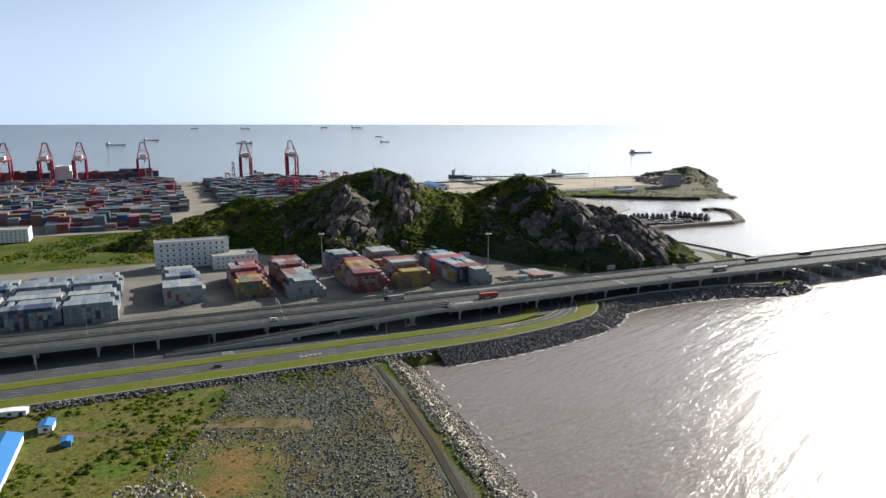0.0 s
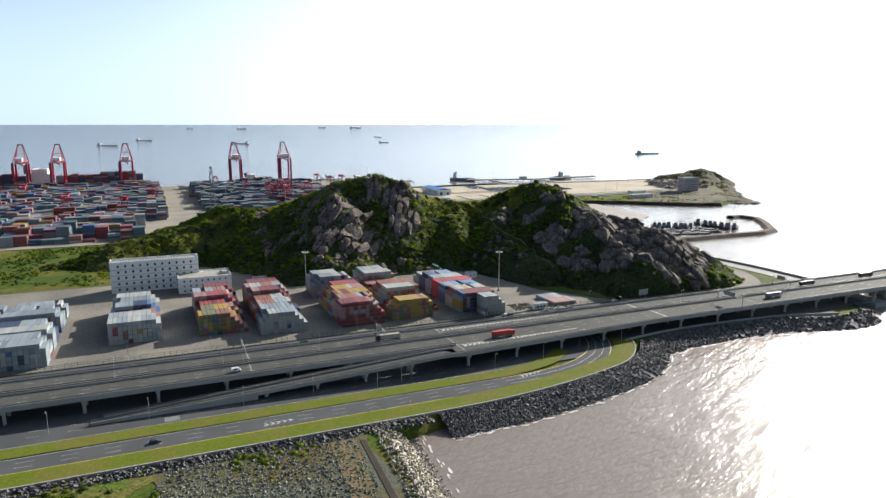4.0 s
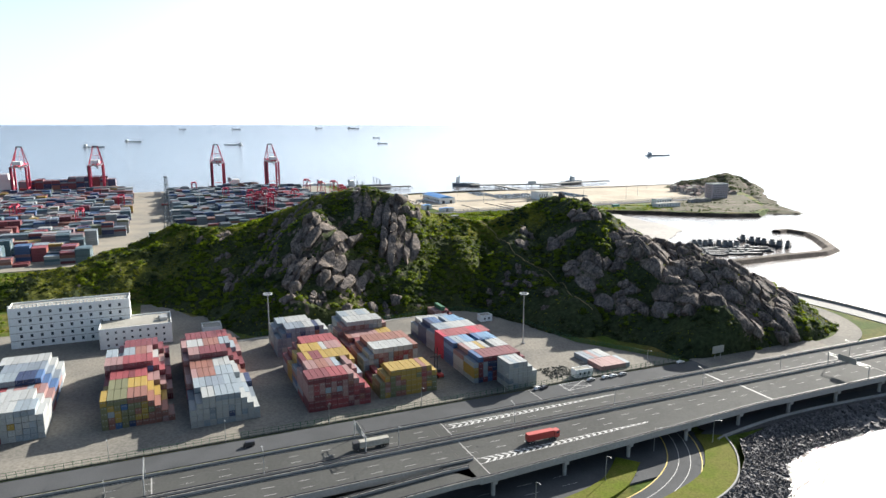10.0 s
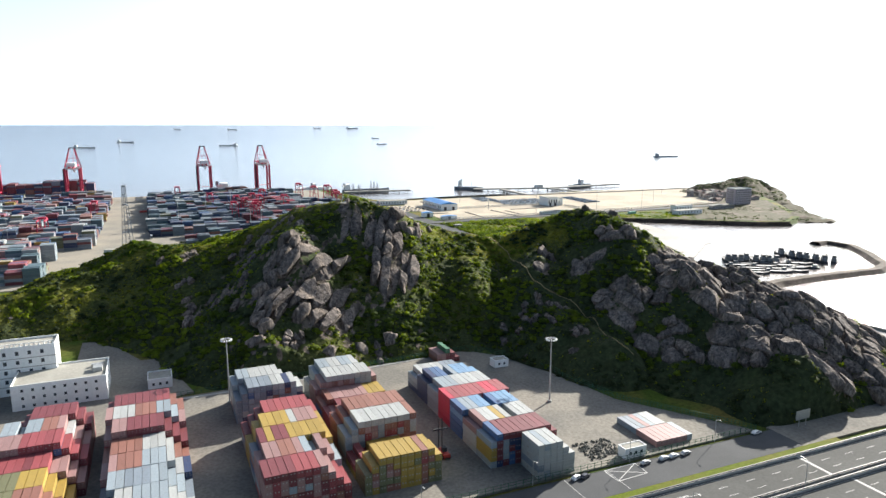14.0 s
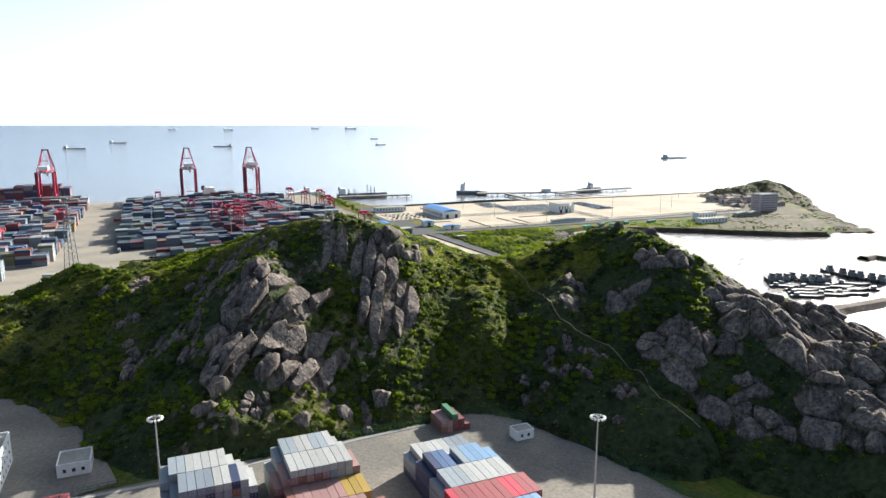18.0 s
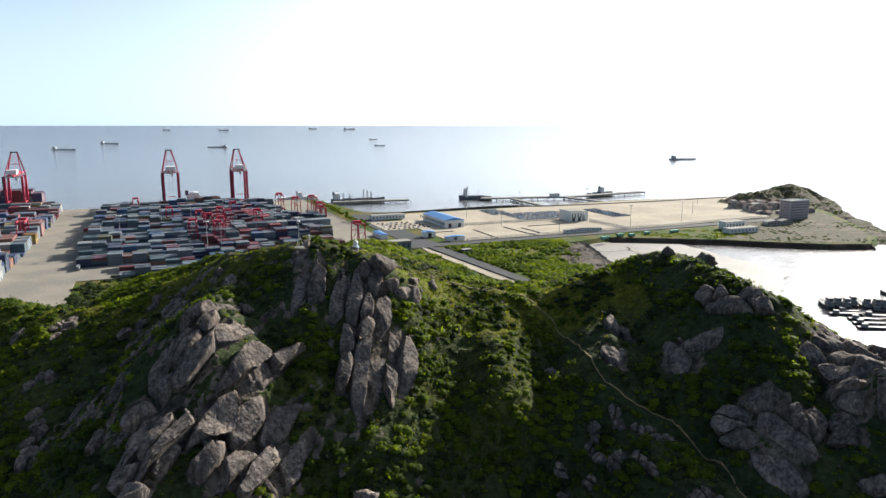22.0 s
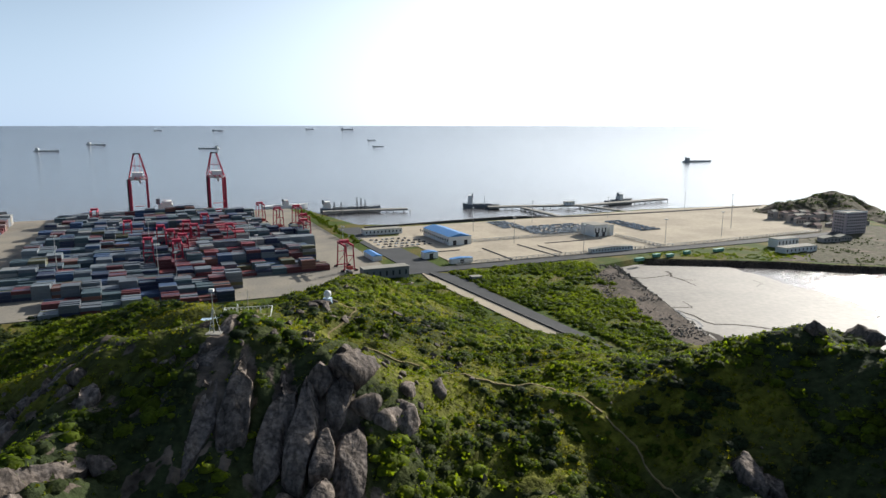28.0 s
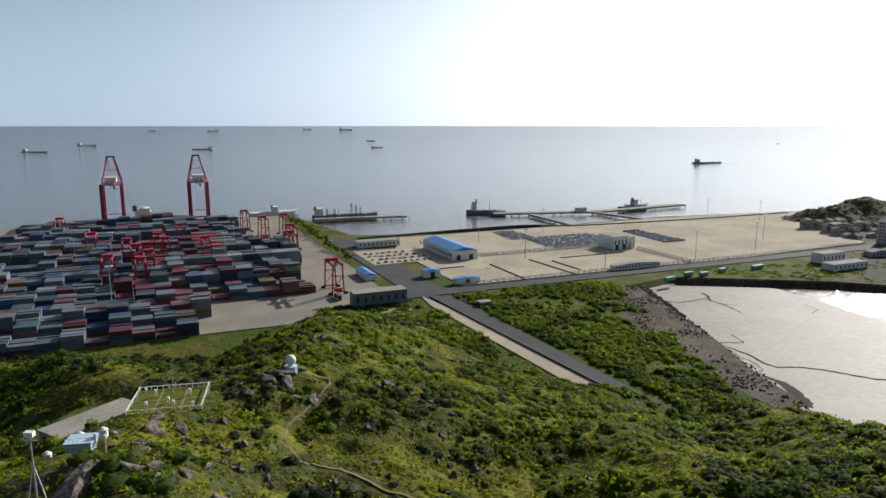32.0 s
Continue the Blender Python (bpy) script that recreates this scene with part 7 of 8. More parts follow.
def hill_path(name, pts, w, m, label):
    """A trodden strip that follows the hill."""
    fine = []
    for (x0, y0), (x1, y1) in zip(pts, pts[1:]):
        n = max(2, int(math.hypot(x1 - x0, y1 - y0) / 1.5))
        fine += [(x0 + (x1 - x0) * i / n, y0 + (y1 - y0) * i / n) for i in range(n)]
    bm, prev = bmesh.new(), None
    for i, (x, y) in enumerate(fine):
        a, c = fine[max(0, i - 2)], fine[min(len(fine) - 1, i + 2)]
        t = Vector((c[0] - a[0], c[1] - a[1])).normalized()
        row = []
        for k in (-1, 1):
            px, py = x - t.y * w / 2 * k, y + t.x * w / 2 * k
            row.append((px, py))
        z = sum(float(hill_z(np.array([q[0]]), np.array([q[1]]))[0][0]) for q in row + [(x, y)]) / 3 + 0.3
        cur = [bm.verts.new((q[0], q[1], z)) for q in row] + [bm.verts.new((q[0], q[1], z - 0.7)) for q in row[::-1]]
        if prev:
            for k in range(4):
                bm.faces.new([prev[k], cur[k], cur[(k + 1) % 4], prev[(k + 1) % 4]])
        prev = cur
    bmesh.ops.recalc_face_normals(bm, faces=bm.faces)
    tagged(part(name, bm, m), label, "path", kind="structure")


hill_path("stone_steps", STEPS, 0.45, "trail", "pale stone steps climbing the hill")
hill_path("trail", TRAIL, 0.6, "trail", "narrow bare earth trail on the hilltop")


def along(pts, step):
    """Points every step metres along (s, d) points, with the sideways direction."""
    out = []
    for (s0, d0), (s1, d1) in zip(pts, pts[1:]):
        n = max(1, int(math.hypot(s1 - s0, d1 - d0) / step))
        t = Vector((s1 - s0, d1 - d0)).normalized()
        out += [(s0 + (s1 - s0) * i / n, d0 + (d1 - d0) * i / n, -t.y, t.x) for i in range(n)]
    return out


REV = [(-520, -56.9), (-25, -56.9), (10, -55.6), (42, -51.2), (66, -46), (94, -37.5), (112, -24), (122, -12), (150, -6), (183, -5), (234, -9), (280, -22), (308, -16), (318, 10)]


def slope(name, pts, o0, z0, o1, z1, m, label):
    a = along(pts, 6.0)
    bm, prev = bmesh.new(), None
    for s, d, nx, ny in a:
        row = [bm.verts.new((s + nx * o0, d + ny * o0, z0)), bm.verts.new((s + nx * o1, d + ny * o1, z1))]
        if prev:
            bm.faces.new([prev[0], prev[1], row[1], row[0]])
        prev = row
    bmesh.ops.recalc_face_normals(bm, faces=bm.faces)
    if sum(f.normal.z for f in bm.faces) < 0:
        bmesh.ops.reverse_faces(bm, faces=bm.faces)
    ob = part(name, bm, m)
    ob.matrix_basis = GRID
    return tagged(ob, label, "revetment", kind="structure")


REVETMENT = slope("revetment", REV[1:], -0.2, 5.2, -19, -1.4, "dark_stone", "dark stone revetment slope at the waterline")


def armour(pts, n, o0, z0, o1, z1, size, m, label, name="armour_stones"):
    a = np.array(along(pts, 1.0))
    i = nrng.randint(len(a), size=n)
    t = nrng.rand(n)
    off = o0 + (o1 - o0) * t
    s, d = a[i, 0] + a[i, 2] * off + nrng.uniform(-.6, .6, n), a[i, 1] + a[i, 3] * off
    x, y = -4 + s * CA - d * SA, 425 + s * SA + d * CA
    stones(name, np.stack([x, y, z0 + (z1 - z0) * t + 0.2], -1), nrng.uniform(*size, n), m, label)


armour(REV[1:10], 18000, -0.6, 5.1, -17, -0.6, (0.4, 1.0), "dark_stone", "dark tumbled armour stones above the water")
armour(REV[9:], 1100, -0.6, 5.0, -15, -0.4, (1.0, 2.4), "dark_stone", "dark tumbled armour stones above the water")
armour([(-400, -58), (-30, -58)], 1800, 0, 5.2, -6, 4.6, (0.8, 1.8), "dark_stone", "dark stones below the road parapet")


def block_shape(seed):
    """A rough quarry block, its corners knocked about."""
    r = np.random.RandomState(seed)
    bm = bmesh.new()
    bmesh.ops.create_cube(bm, size=1.0)
    for v in bm.verts:
        v.co = Vector(v.co) * r.uniform(0.7, 1.1)
        v.co.x, v.co.y, v.co.z = v.co.x * r.uniform(.8, 1.2), v.co.y * r.uniform(.8, 1.2), v.co.z * r.uniform(.7, 1.0)
    me = bpy.data.meshes.new("stone")
    bm.to_mesh(me)
    bm.free()
    me.materials.append(M["dark_stone"])
    return me


def foam(pts, off, seed, label, world=False, share=0.72):
    """Broken patches of surf along the waterline."""
    r = np.random.RandomState(seed)
    bm = bmesh.new()
    for s, d, nx, ny in along(pts, 1.4):
        if r.rand() < share:
            q = off + r.normal() * 0.9
            c = Vector((s + nx * q, d + ny * q))
            t = Vector((ny, -nx))
            a, w = r.uniform(0.8, 2.6), r.uniform(0.15, 0.6)
            ring = [bm.verts.new((*(c + t * a * math.cos(k * 1.047) + Vector((nx, ny)) * w * math.sin(k * 1.047) * r.uniform(.6, 1.3)), 0.16)) for k in range(6)]
            bm.faces.new(ring)
    bmesh.ops.recalc_face_normals(bm, faces=bm.faces)
    for f in bm.faces:
        if f.normal.z < 0:
            f.normal_flip()
    ob = part("surf", bm, "foam")
    if not world:
        ob.matrix_basis = GRID
    tagged(ob, label, "surf", kind="stuff")


foam(REV[1:12], -15.2, 3, "broken white surf at the foot of the armour stones")
foam(REV[1:12], -17.5, 4, "thin surf a little way off the armour stones")
foam([(-12, 352), (2, 310), (21, 255), (38, 200)], 0.0, 5, "broken white surf along the old dyke", True, 0.3)
BLOCKS = [block_shape(200 + i) for i in range(8)]
bank = along(REV[2:10], 1.0)
for i in range(290):               # the large stones on top of the bank, each by itself
    s, d, nx, ny = bank[nrng.randint(len(bank))]
    off = nrng.uniform(-15, -0.8)
    ob = new("stone", BLOCKS[i % 8])
    ob.parent = REVETMENT
    k = nrng.uniform(0.8, 1.35)
    ob.matrix_basis = Matrix.Translation((s + nx * off, d + ny * off, 5.2 + 6.6 * (off + 0.2) / 18.8 + 0.35)) @ Matrix.Rotation(nrng.uniform(0, 6.3), 4, "Z") @ Matrix.Rotation(nrng.uniform(-.6, .6), 4, "X") @ Matrix.Scale(k, 4)

# waste ground by the camera's start
def to_sd(x, y):
    return (x + 4) * CA + (y - 425) * SA, -(x + 4) * SA + (y - 425) * CA


M["rubble_stone"] = mat("weathered_rubble", (0.185, 0.195, 0.17), 0.85, vary=0.3, scale=0.3, fine=1.5, isl=0.6)
M["meadow"] = mat("rank_meadow", (0.075, 0.125, 0.018), 0.95, vary=0.5, scale=0.05, fine=0.7, other=(0.12, 0.115, 0.032), mix=0.4, bump=0.3, bump_scale=0.9)
M["dry_earth"] = mat("dry_weedy_earth", (0.185, 0.122, 0.045), 0.95, vary=0.4, scale=0.06, fine=0.8, other=(0.10, 0.105, 0.03), mix=0.45, bump=0.25, bump_scale=0.9)
sheet("meadow", wavy([(-330, 150), (-330, 292), (-250, 296), (-180, 304), (-128, 318), (-104, 308), (-112, 280), (-99, 262), (-102, 246), (-94, 226), (-100, 200), (-110, 150)], 4.0, 12), "meadow", 4.86,
      label="rank green grass and weeds on waste ground", category="grass", thick=0.4)
sheet("weedy_patch", wavy([(-101, 252), (-84, 255), (-66, 250), (-57, 232), (-52, 208), (-60, 185), (-92, 185), (-95, 215)], 3.5, 14), "dry_earth", 4.9, label="dry brown weedy earth on waste ground", category="ground", thick=0.4)
sheet("rubble_field", wavy([(-150, 120), (-128, 235), (-108, 262), (-96, 290), (-112, 312), (-70, 330), (-34, 344), (-20, 312), (0, 255), (14, 205), (22, 120)], 3.5, 8), "rubble", 4.8,
      label="waste ground of broken grey stone", category="rubble", thick=0.4)
sheet("dirt_track", wavy([(-170, 262), (-150, 259), (-128, 261), (-102, 266), (-84, 271), (-70, 276), (-56, 271), (-54, 259), (-66, 258), (-76, 264), (-90, 263), (-104, 259), (-130, 256), (-150, 255), (-170, 258)], 1.6, 21), "dirt", 4.94,
      label="bare earth track across the waste ground", category="track", thick=0.3)


def spread(n, inside, z, seed):
    r = np.random.RandomState(seed)
    x, y = r.uniform(-330, 40, n), r.uniform(120, 350, n)
    s, d = (x + 4) * CA + (y - 425) * SA, -(x + 4) * SA + (y - 425) * CA
    ok = inside(x, y, s, d, r) & (d < -61)
    return np.stack([x, y, np.full(n, z)], -1)[ok]


def rubble_here(x, y, r):
    edge = -10 - (y - 255) * 0.33
    left = -104 + 26 * (fbm(x, y, 40, 2, 61) - .5)
    bare = blob(x, y, -78, 268, 24, 7) + blob(x, y, -78, 222, 19, 27)
    d = -(x + 4) * SA + (y - 425) * CA
    return (x < edge) & (x > left) & (d < -61) & (r.rand(len(x)) > bare * 1.3)


def field(n, x0, x1, y0, y1, seed, chance, z=4.7):
    r = np.random.RandomState(seed)
    x, y = r.uniform(x0, x1, n), r.uniform(y0, y1, n)
    ok = chance(x, y, r)
    return np.stack([x, y, np.full(n, z)], -1)[ok]


p = field(44000, -125, 25, 150, 350, 5, rubble_here, 4.85)
stones("rubble_stones", p, 0.22 + 0.95 * nrng.rand(len(p)) ** 2.6, "rubble_stone", "broken grey stones strewn on waste ground")
sheet("earth_strip", [(-48, 335), (-38, 338), (-24, 292), (-9.5, 250), (4.5, 200), (12, 170), (4, 170), (-5, 205), (-19, 250), (-34, 295)], "dirt", 4.92, label="bare brown earth beside the old dyke", category="ground", thick=0.3)
sheet("drain", [(-36, 337), (-34, 337.5), (-17, 292), (-2.8, 250), (11.4, 200), (18, 170), (14.2, 170), (8.2, 200), (-5.8, 250), (-19.6, 292)], "channel", 4.98, label="narrow dark drain along the dyke", category="drain", thick=0.3)
slope("dyke_slope", [to_sd(6.5 - (y - 255) * 0.345, y) for y in (130, 205, 255, 310, 346)], 2.0, 4.85, -9.5, -0.8, "dyke_stone", "sloping bed of pale rubble on the old dyke")
p = field(26000, -40, 60, 110, 352, 6, lambda x, y, r: np.abs(x - (9 - (y - 255) * 0.345)) < 9.5, 5.0)
p[:, 2] -= np.clip((p[:, 0] - (8 - (p[:, 1] - 255) * 0.345)) * 0.7, -0.2, 5.0)
stones("dyke_stones", p, nrng.uniform(0.4, 1.15, len(p)), "dyke_stone", "pale stones along the old dyke")
p = spread(26000, lambda x, y, s, d, r: (np.hypot(x + 96, (y - 204) * 1.4) < 17), 5.0, 7)
p[:, 2] += np.clip(17 - np.hypot(p[:, 0] + 96, (p[:, 1] - 204) * 1.4), 0, 4)
stones("rubble_mound", p, nrng.uniform(0.7, 1.7, len(p)), "pale_stone", "mound of pale broken rock")
p = spread(16000, lambda x, y, s, d, r: ((x < -100 + 20 * (fbm(x, y, 30, 2, 63) - .5)) | (d > -74) & (x < -48)) & (r.rand(len(x)) < 0.12 + 2.6 * (fbm(x, y, 22, 3, 64) - .35)), 4.7, 8)
shrubs("waste_shrubs", p, nrng.uniform(0.5, 2.1, len(p)), "leaf", "green scrub on the waste ground", leaves=14, leaf=0.26, core=True)
p = spread(9000, lambda x, y, s, d, r: ((x < -60) & (r.rand(len(x)) < 0.15 + 1.2 * (fbm(x, y, 26, 3, 66) - .4))), 4.7, 9)
shrubs("waste_grass", p, nrng.uniform(0.4, 1.0, len(p)), "leaf_dry", "yellow grass on the waste ground", leaves=8, leaf=0.6, category="grass")


def off_roads(x, y):
    s, d = (x + 4) * CA + (y - 425) * SA, -(x + 4) * SA + (y - 425) * CA
    kerb = 63.6 + (957 - y) * 0.504
    return (d < 668) & ~((x > kerb - 13) & (x < kerb + 19) & (y > 942)) & ((s > 100) | (d < 660)) & ~((s < -60) & (d > 462)) & (hill_z(x, y)[0] < 5.2)


p = field(20000, -110, 128, 900, 1190, 31, lambda x, y, r: off_roads(x, y) & (r.rand(len(x)) < 0.5 + 4 * (fbm(x, y, 18, 3, 91) - .45)) & (x < 112 + 14 * fbm(x, y, 20, 2, 92)))
shrubs("plain_shrubs", p, 0.9 + 3.0 * nrng.rand(len(p)) ** 1.8, "leaf", "green scrub on the flat land behind the hill", leaves=22, leaf=0.24, core=True)
p = field(5200, -300, -104, 850, 1012, 45, lambda x, y, r: off_roads(x, y) & (r.rand(len(x)) < 0.5 + 3 * (fbm(x, y, 20, 3, 96) - .45)))
shrubs("plain_trees", p, 1.0 + 2.8 * nrng.rand(len(p)) ** 1.6, "leaf_dark", "dark trees and scrub at the foot of the hill", leaves=22, leaf=0.24, core=True)
p = field(60000, -300, 124, 860, 1190, 38, lambda x, y, r: off_roads(x, y) & (r.rand(len(x)) < 0.22) & (x < 118), 4.65)
shrubs("plain_grass", p, nrng.uniform(0.35, 0.9, len(p)), "leaf_dry", "yellow-green grass on the flat land behind the hill", leaves=6, leaf=0.6, category="grass")
p = field(9000, -420, -180, 600, 900, 33, lambda x, y, r: off_roads(x, y) & ~(((x + 4) * CA + (y - 425) * SA > -140) & (-(x + 4) * SA + (y - 425) * CA < 316)) & (r.rand(len(x)) < 0.3 + 1.8 * (fbm(x, y, 30, 3, 93) - .45)))
shrubs("plain_shrubs", p, nrng.uniform(0.8, 2.2, len(p)), "leaf", "green scrub below the hill", leaves=12, leaf=0.28, core=True)
p = field(5000, 96, 146, 940, 1200, 35, lambda x, y, r: np.abs(x - 142 - 3 * np.sin((y - 950) / 60)) < 5, 1.6)
stones("shore_stones", p, nrng.uniform(0.7, 2.0, len(p)), "stone", "grey stones along the muddy shore")
p = field(1600, 165, 340, 1196, 1262, 39, lambda x, y, r: off_roads(x, y) & (r.rand(len(x)) < 0.1 + 2.5 * (fbm(x, y, 24, 3, 95) - .4)) & (y > 1212 - (x - 230) * 0.22))
shrubs("bay_shrubs", p, nrng.uniform(0.8, 2.0, len(p)), "leaf", "green scrub above the bay", leaves=24, leaf=0.32)
p = field(2500, 330, 520, 1176, 1330, 36, lambda x, y, r: r.rand(len(x)) < 0.0 + 1.0 * (fbm(x, y, 30, 3, 94) - .4))
shrubs("headland_shrubs", p, nrng.uniform(0.8, 2.0, len(p)), "leaf_dark", "green scrub on the headland", leaves=12)
p = field(6000, 425, 690, 1400, 1690, 37, lambda x, y, r: np.maximum(0.5 * blob(x, y, 440, 1500, 42, 40), 0.04 + 1.2 * (fbm(x, y, 24, 3, 99) - .42)) > r.rand(len(x)), 5.0)
p[:, 2] = np.maximum(4.6, EH[((p[:, 1] - EY[0]) / 2.5).astype(int), ((p[:, 0] - EX[0]) / 2.5).astype(int)])
p = p[EH[((p[:, 1] - EY[0]) / 2.5).astype(int), ((p[:, 0] - EX[0]) / 2.5).astype(int)] > 4]
shrubs("headland_trees", p, nrng.uniform(1.2, 3.2, len(p)), "leaf_dark", "trees round the headland houses", leaves=14, flat=1.0)
p = np.array([[*at(196 + 0.9 * (i // 3), 70.5 + 1.1 * (i % 3) + nrng.uniform(-.3, .3))[:2], 5.6 + nrng.uniform(0, .6)] for i in range(150)])
shrubs("hedge", p, nrng.uniform(1.0, 1.6, len(p)), "leaf", "clipped green hedge below the rock face", leaves=30, category="hedge")
p = np.array([[*at(nrng.uniform(18, 82), nrng.uniform(206, 214))[:2], 5.0] for i in range(140)])
shrubs("hedge", p, nrng.uniform(1.0, 2.4, len(p)), "leaf", "green shrubs behind the yard", leaves=26, category="hedge")


def tree(place, h, r):
    o = thing("tree", pose(*place), "small dark green roadside tree", "tree", "roadside trees")
    bm = cyl(bmesh.new(), (0, 0, 0), (0.1, 0, h * .55), 0.25, 0.14, 7)
    for k in range(5):
        a = k * 2.4
        cyl(bm, (0.05, 0, h * (.3 + .05 * k)), (math.cos(a) * r * .6, math.sin(a) * r * .6, h * (.6 + .06 * k)), 0.1, 0.04, 5)
    part("trunk", bm, "wood", o)
    n = 11
    c = np.stack([nrng.normal(0, r * .42, n), nrng.normal(0, r * .42, n), h * .62 + nrng.normal(0, h * .14, n)], -1)
    cr = shrubs("crown", c, nrng.uniform(.3, .6, n) * r, "leaf", "", leaves=26, flat=1.0)
    cr.parent = o
    for k in ("kind", "category"):
        if k in cr:
            del cr[k]


for i in range(26):
    q = at(243 + nrng.uniform(-3, 3), 820 + i * 11)
    tree((q.x, q.y, 4.6), nrng.uniform(6, 10), nrng.uniform(2.5, 4))

# ---------------------------------------------------------------- small things
fence("mesh_fence", [(-335, 68.6), (166, 68.6)], 2.6, "green mesh fence along the container yard", 3.0, base=5.3)
fence("mesh_fence", [(166, 69), (134, 119), (121, 185), (99, 209), (60, 207), (-58, 201)], 2.4, "green mesh fence at the foot of the hill", 3.0, base=5.3)
YK = [(-60, 200), (-20, 200.5), (30, 204), (72, 207)]
tagged(curve_strip("yard_kerb", YK, 2.0, 5.45, "concrete", thick=0.4, off=-2), "pale kerb at the back of the yard", "kerb", kind="structure")


def lamp(s, d, z, h=9.5, turn=0.0):
    o = thing("street_lamp", gpose(s, d, z, turn), "grey single-arm street lamp", "street lamp", "street lamps")
    part("pole", cyl(bmesh.new(), (0, 0, 0), (0, 0, h), 0.13, 0.08, 8), "steel", o)
    part("arm", beam(bmesh.new(), (0, 0, h), (0, -2.0, h + 0.5), 0.1, 0.1), "steel", o)
    part("lamp_head", box(bmesh.new(), -0.16, -2.8, h + 0.45, 0.16, -1.9, h + 0.6), "steel", o)
    return o


l0 = lamp(-142, -13, 5.3)
for s, d, z, t in ((-103, -15.6, 5.3, 0), (-71, -14, 5.3, 0), (-41, -18.8, 5.3, 0), (-28, -17, 5.3, 0), (21, -22.3, 5.3, 0), (53, -17, 5.3, 0), (84, -6, 5.3, 40), (110, -10, 5.3, 40), (-180, -13, 5.3, 0), (-225, -13, 5.3, 0), (-270, -13, 5.3, 0)):
    copy_thing(l0, gpose(s, d, z, t))
for k in range(12):
    copy_thing(l0, gpose(-320 + k * 42, 67.4, 5.4, 0))
for k in range(14):
    copy_thing(l0, gpose(-300 + k * 48, 19.1, DECK + 0.25, 180 * (k % 2)))


def sign_gantry(s, d0, d1, z, board=True):
    o = thing("sign_gantry", gpose(s, 0, z), "grey steel sign gantry across the carriageway", "sign gantry", "sign gantries")
    for d in (d0, d1):
        part("post", cyl(bmesh.new(), (0, d, 0), (0, d, 7.4), 0.22, n=8), "steel", o)
    for zz in (6.2, 7.2):
        part("chord", beam(bmesh.new(), (0, d0, zz), (0, d1, zz), 0.2, 0.2), "steel", o)
    n = 8
    bm = bmesh.new()
    for i in range(n):
        a, b = d0 + (d1 - d0) * i / n, d0 + (d1 - d0) * (i + 1) / n
        beam(bm, (0, a, 6.2 if i % 2 else 7.2), (0, b, 7.2 if i % 2 else 6.2), 0.1, 0.1)
    part("lattice", bm, "steel", o)
    if board:
        part("board", box(bmesh.new(), -0.35, d0 + (d1 - d0) * .3, 5.4, -0.2, d0 + (d1 - d0) * .75, 8.4), "roof_grey", o)


sign_gantry(211, -2.8, 17.8, DECK)
sign_gantry(-24, 20.4, 35.4, DECK)
sign_gantry(-97, 20.4, 35.4, DECK, False)
sign_gantry(282, 20.4, 35.4, DECK)
o = thing("sign_board", gpose(187, 64, 5.5), "grey sign board on two posts below the hill", "sign")
for x in (-2, 2):
    part("post", cyl(bmesh.new(), (x, 0, 0), (x, 0, 6), 0.15, n=8), "steel", o)
part("board", box(bmesh.new(), -4, -0.1, 3, 4, 0.1, 7), "steel", o)


def wheels(o, xs, w, r=0.5):
    for x in xs:
        for y in (-w / 2, w / 2):
            t = part("wheel", cyl(bmesh.new(), (x, y - 0.15, r), (x, y + 0.15, r), r, n=12), "tyre", o)
            part("rim", cyl(bmesh.new(), (x, y - 0.17, r), (x, y + 0.17, r), r * .5, n=8), "steel", t)


def lorry(m, colour, label, box_h=2.6, cab="white"):
    o = thing("lorry", m, label, "lorry", "lorries")
    wheels(o, (-5.5, -4.3, -3.1, 3.2, 5.8), 2.1)
    part("chassis", box(bmesh.new(), -6.2, -0.5, 0.7, 6.6, 0.5, 1.1), "dark", o)
    bm = box(bmesh.new(), -6.2, -1.22, 1.15, 5.0, 1.22, 1.15 + box_h)
    bmesh.ops.bevel(bm, geom=bm.edges[:], offset=0.04, segments=1)
    part("cargo_box", bm, colour, o)
    bm = box(bmesh.new(), 5.3, -1.2, 0.7, 7.4, 1.2, 3.4)
    bmesh.ops.bevel(bm, geom=bm.edges[:], offset=0.18, segments=2)
    c = part("cab", bm, cab, o)
    part("windscreen", box(bmesh.new(), 7.38, -1.05, 2.1, 7.43, 1.05, 3.1), "glass", c)
    for y in (-1.21, 1.19):
        part("side_window", box(bmesh.new(), 6.0, y, 2.2, 7.0, y + 0.02, 3.0), "glass", c)
    return o


lorry(gpose(40, 5.6, DECK + 0.04), "red", "red container lorry driving on the highway", cab="red")
lorry(gpose(-20, 25.5, DECK + 0.04, 180), "roof_grey", "grey covered lorry driving on the highway", 2.2, "dark")
lorry(gpose(252, 9, DECK + 0.04), "grey_hull", "grey tank lorry driving on the bridge", 2.2)
lorry(gpose(304, 24, DECK + 0.04, 180), "dark", "dark lorry driving on the bridge", 2.4, "dark")
lorry(gpose(371, 26, DECK + 0.04, 180), "dark", "dark lorry driving on the bridge", 2.4, "dark")


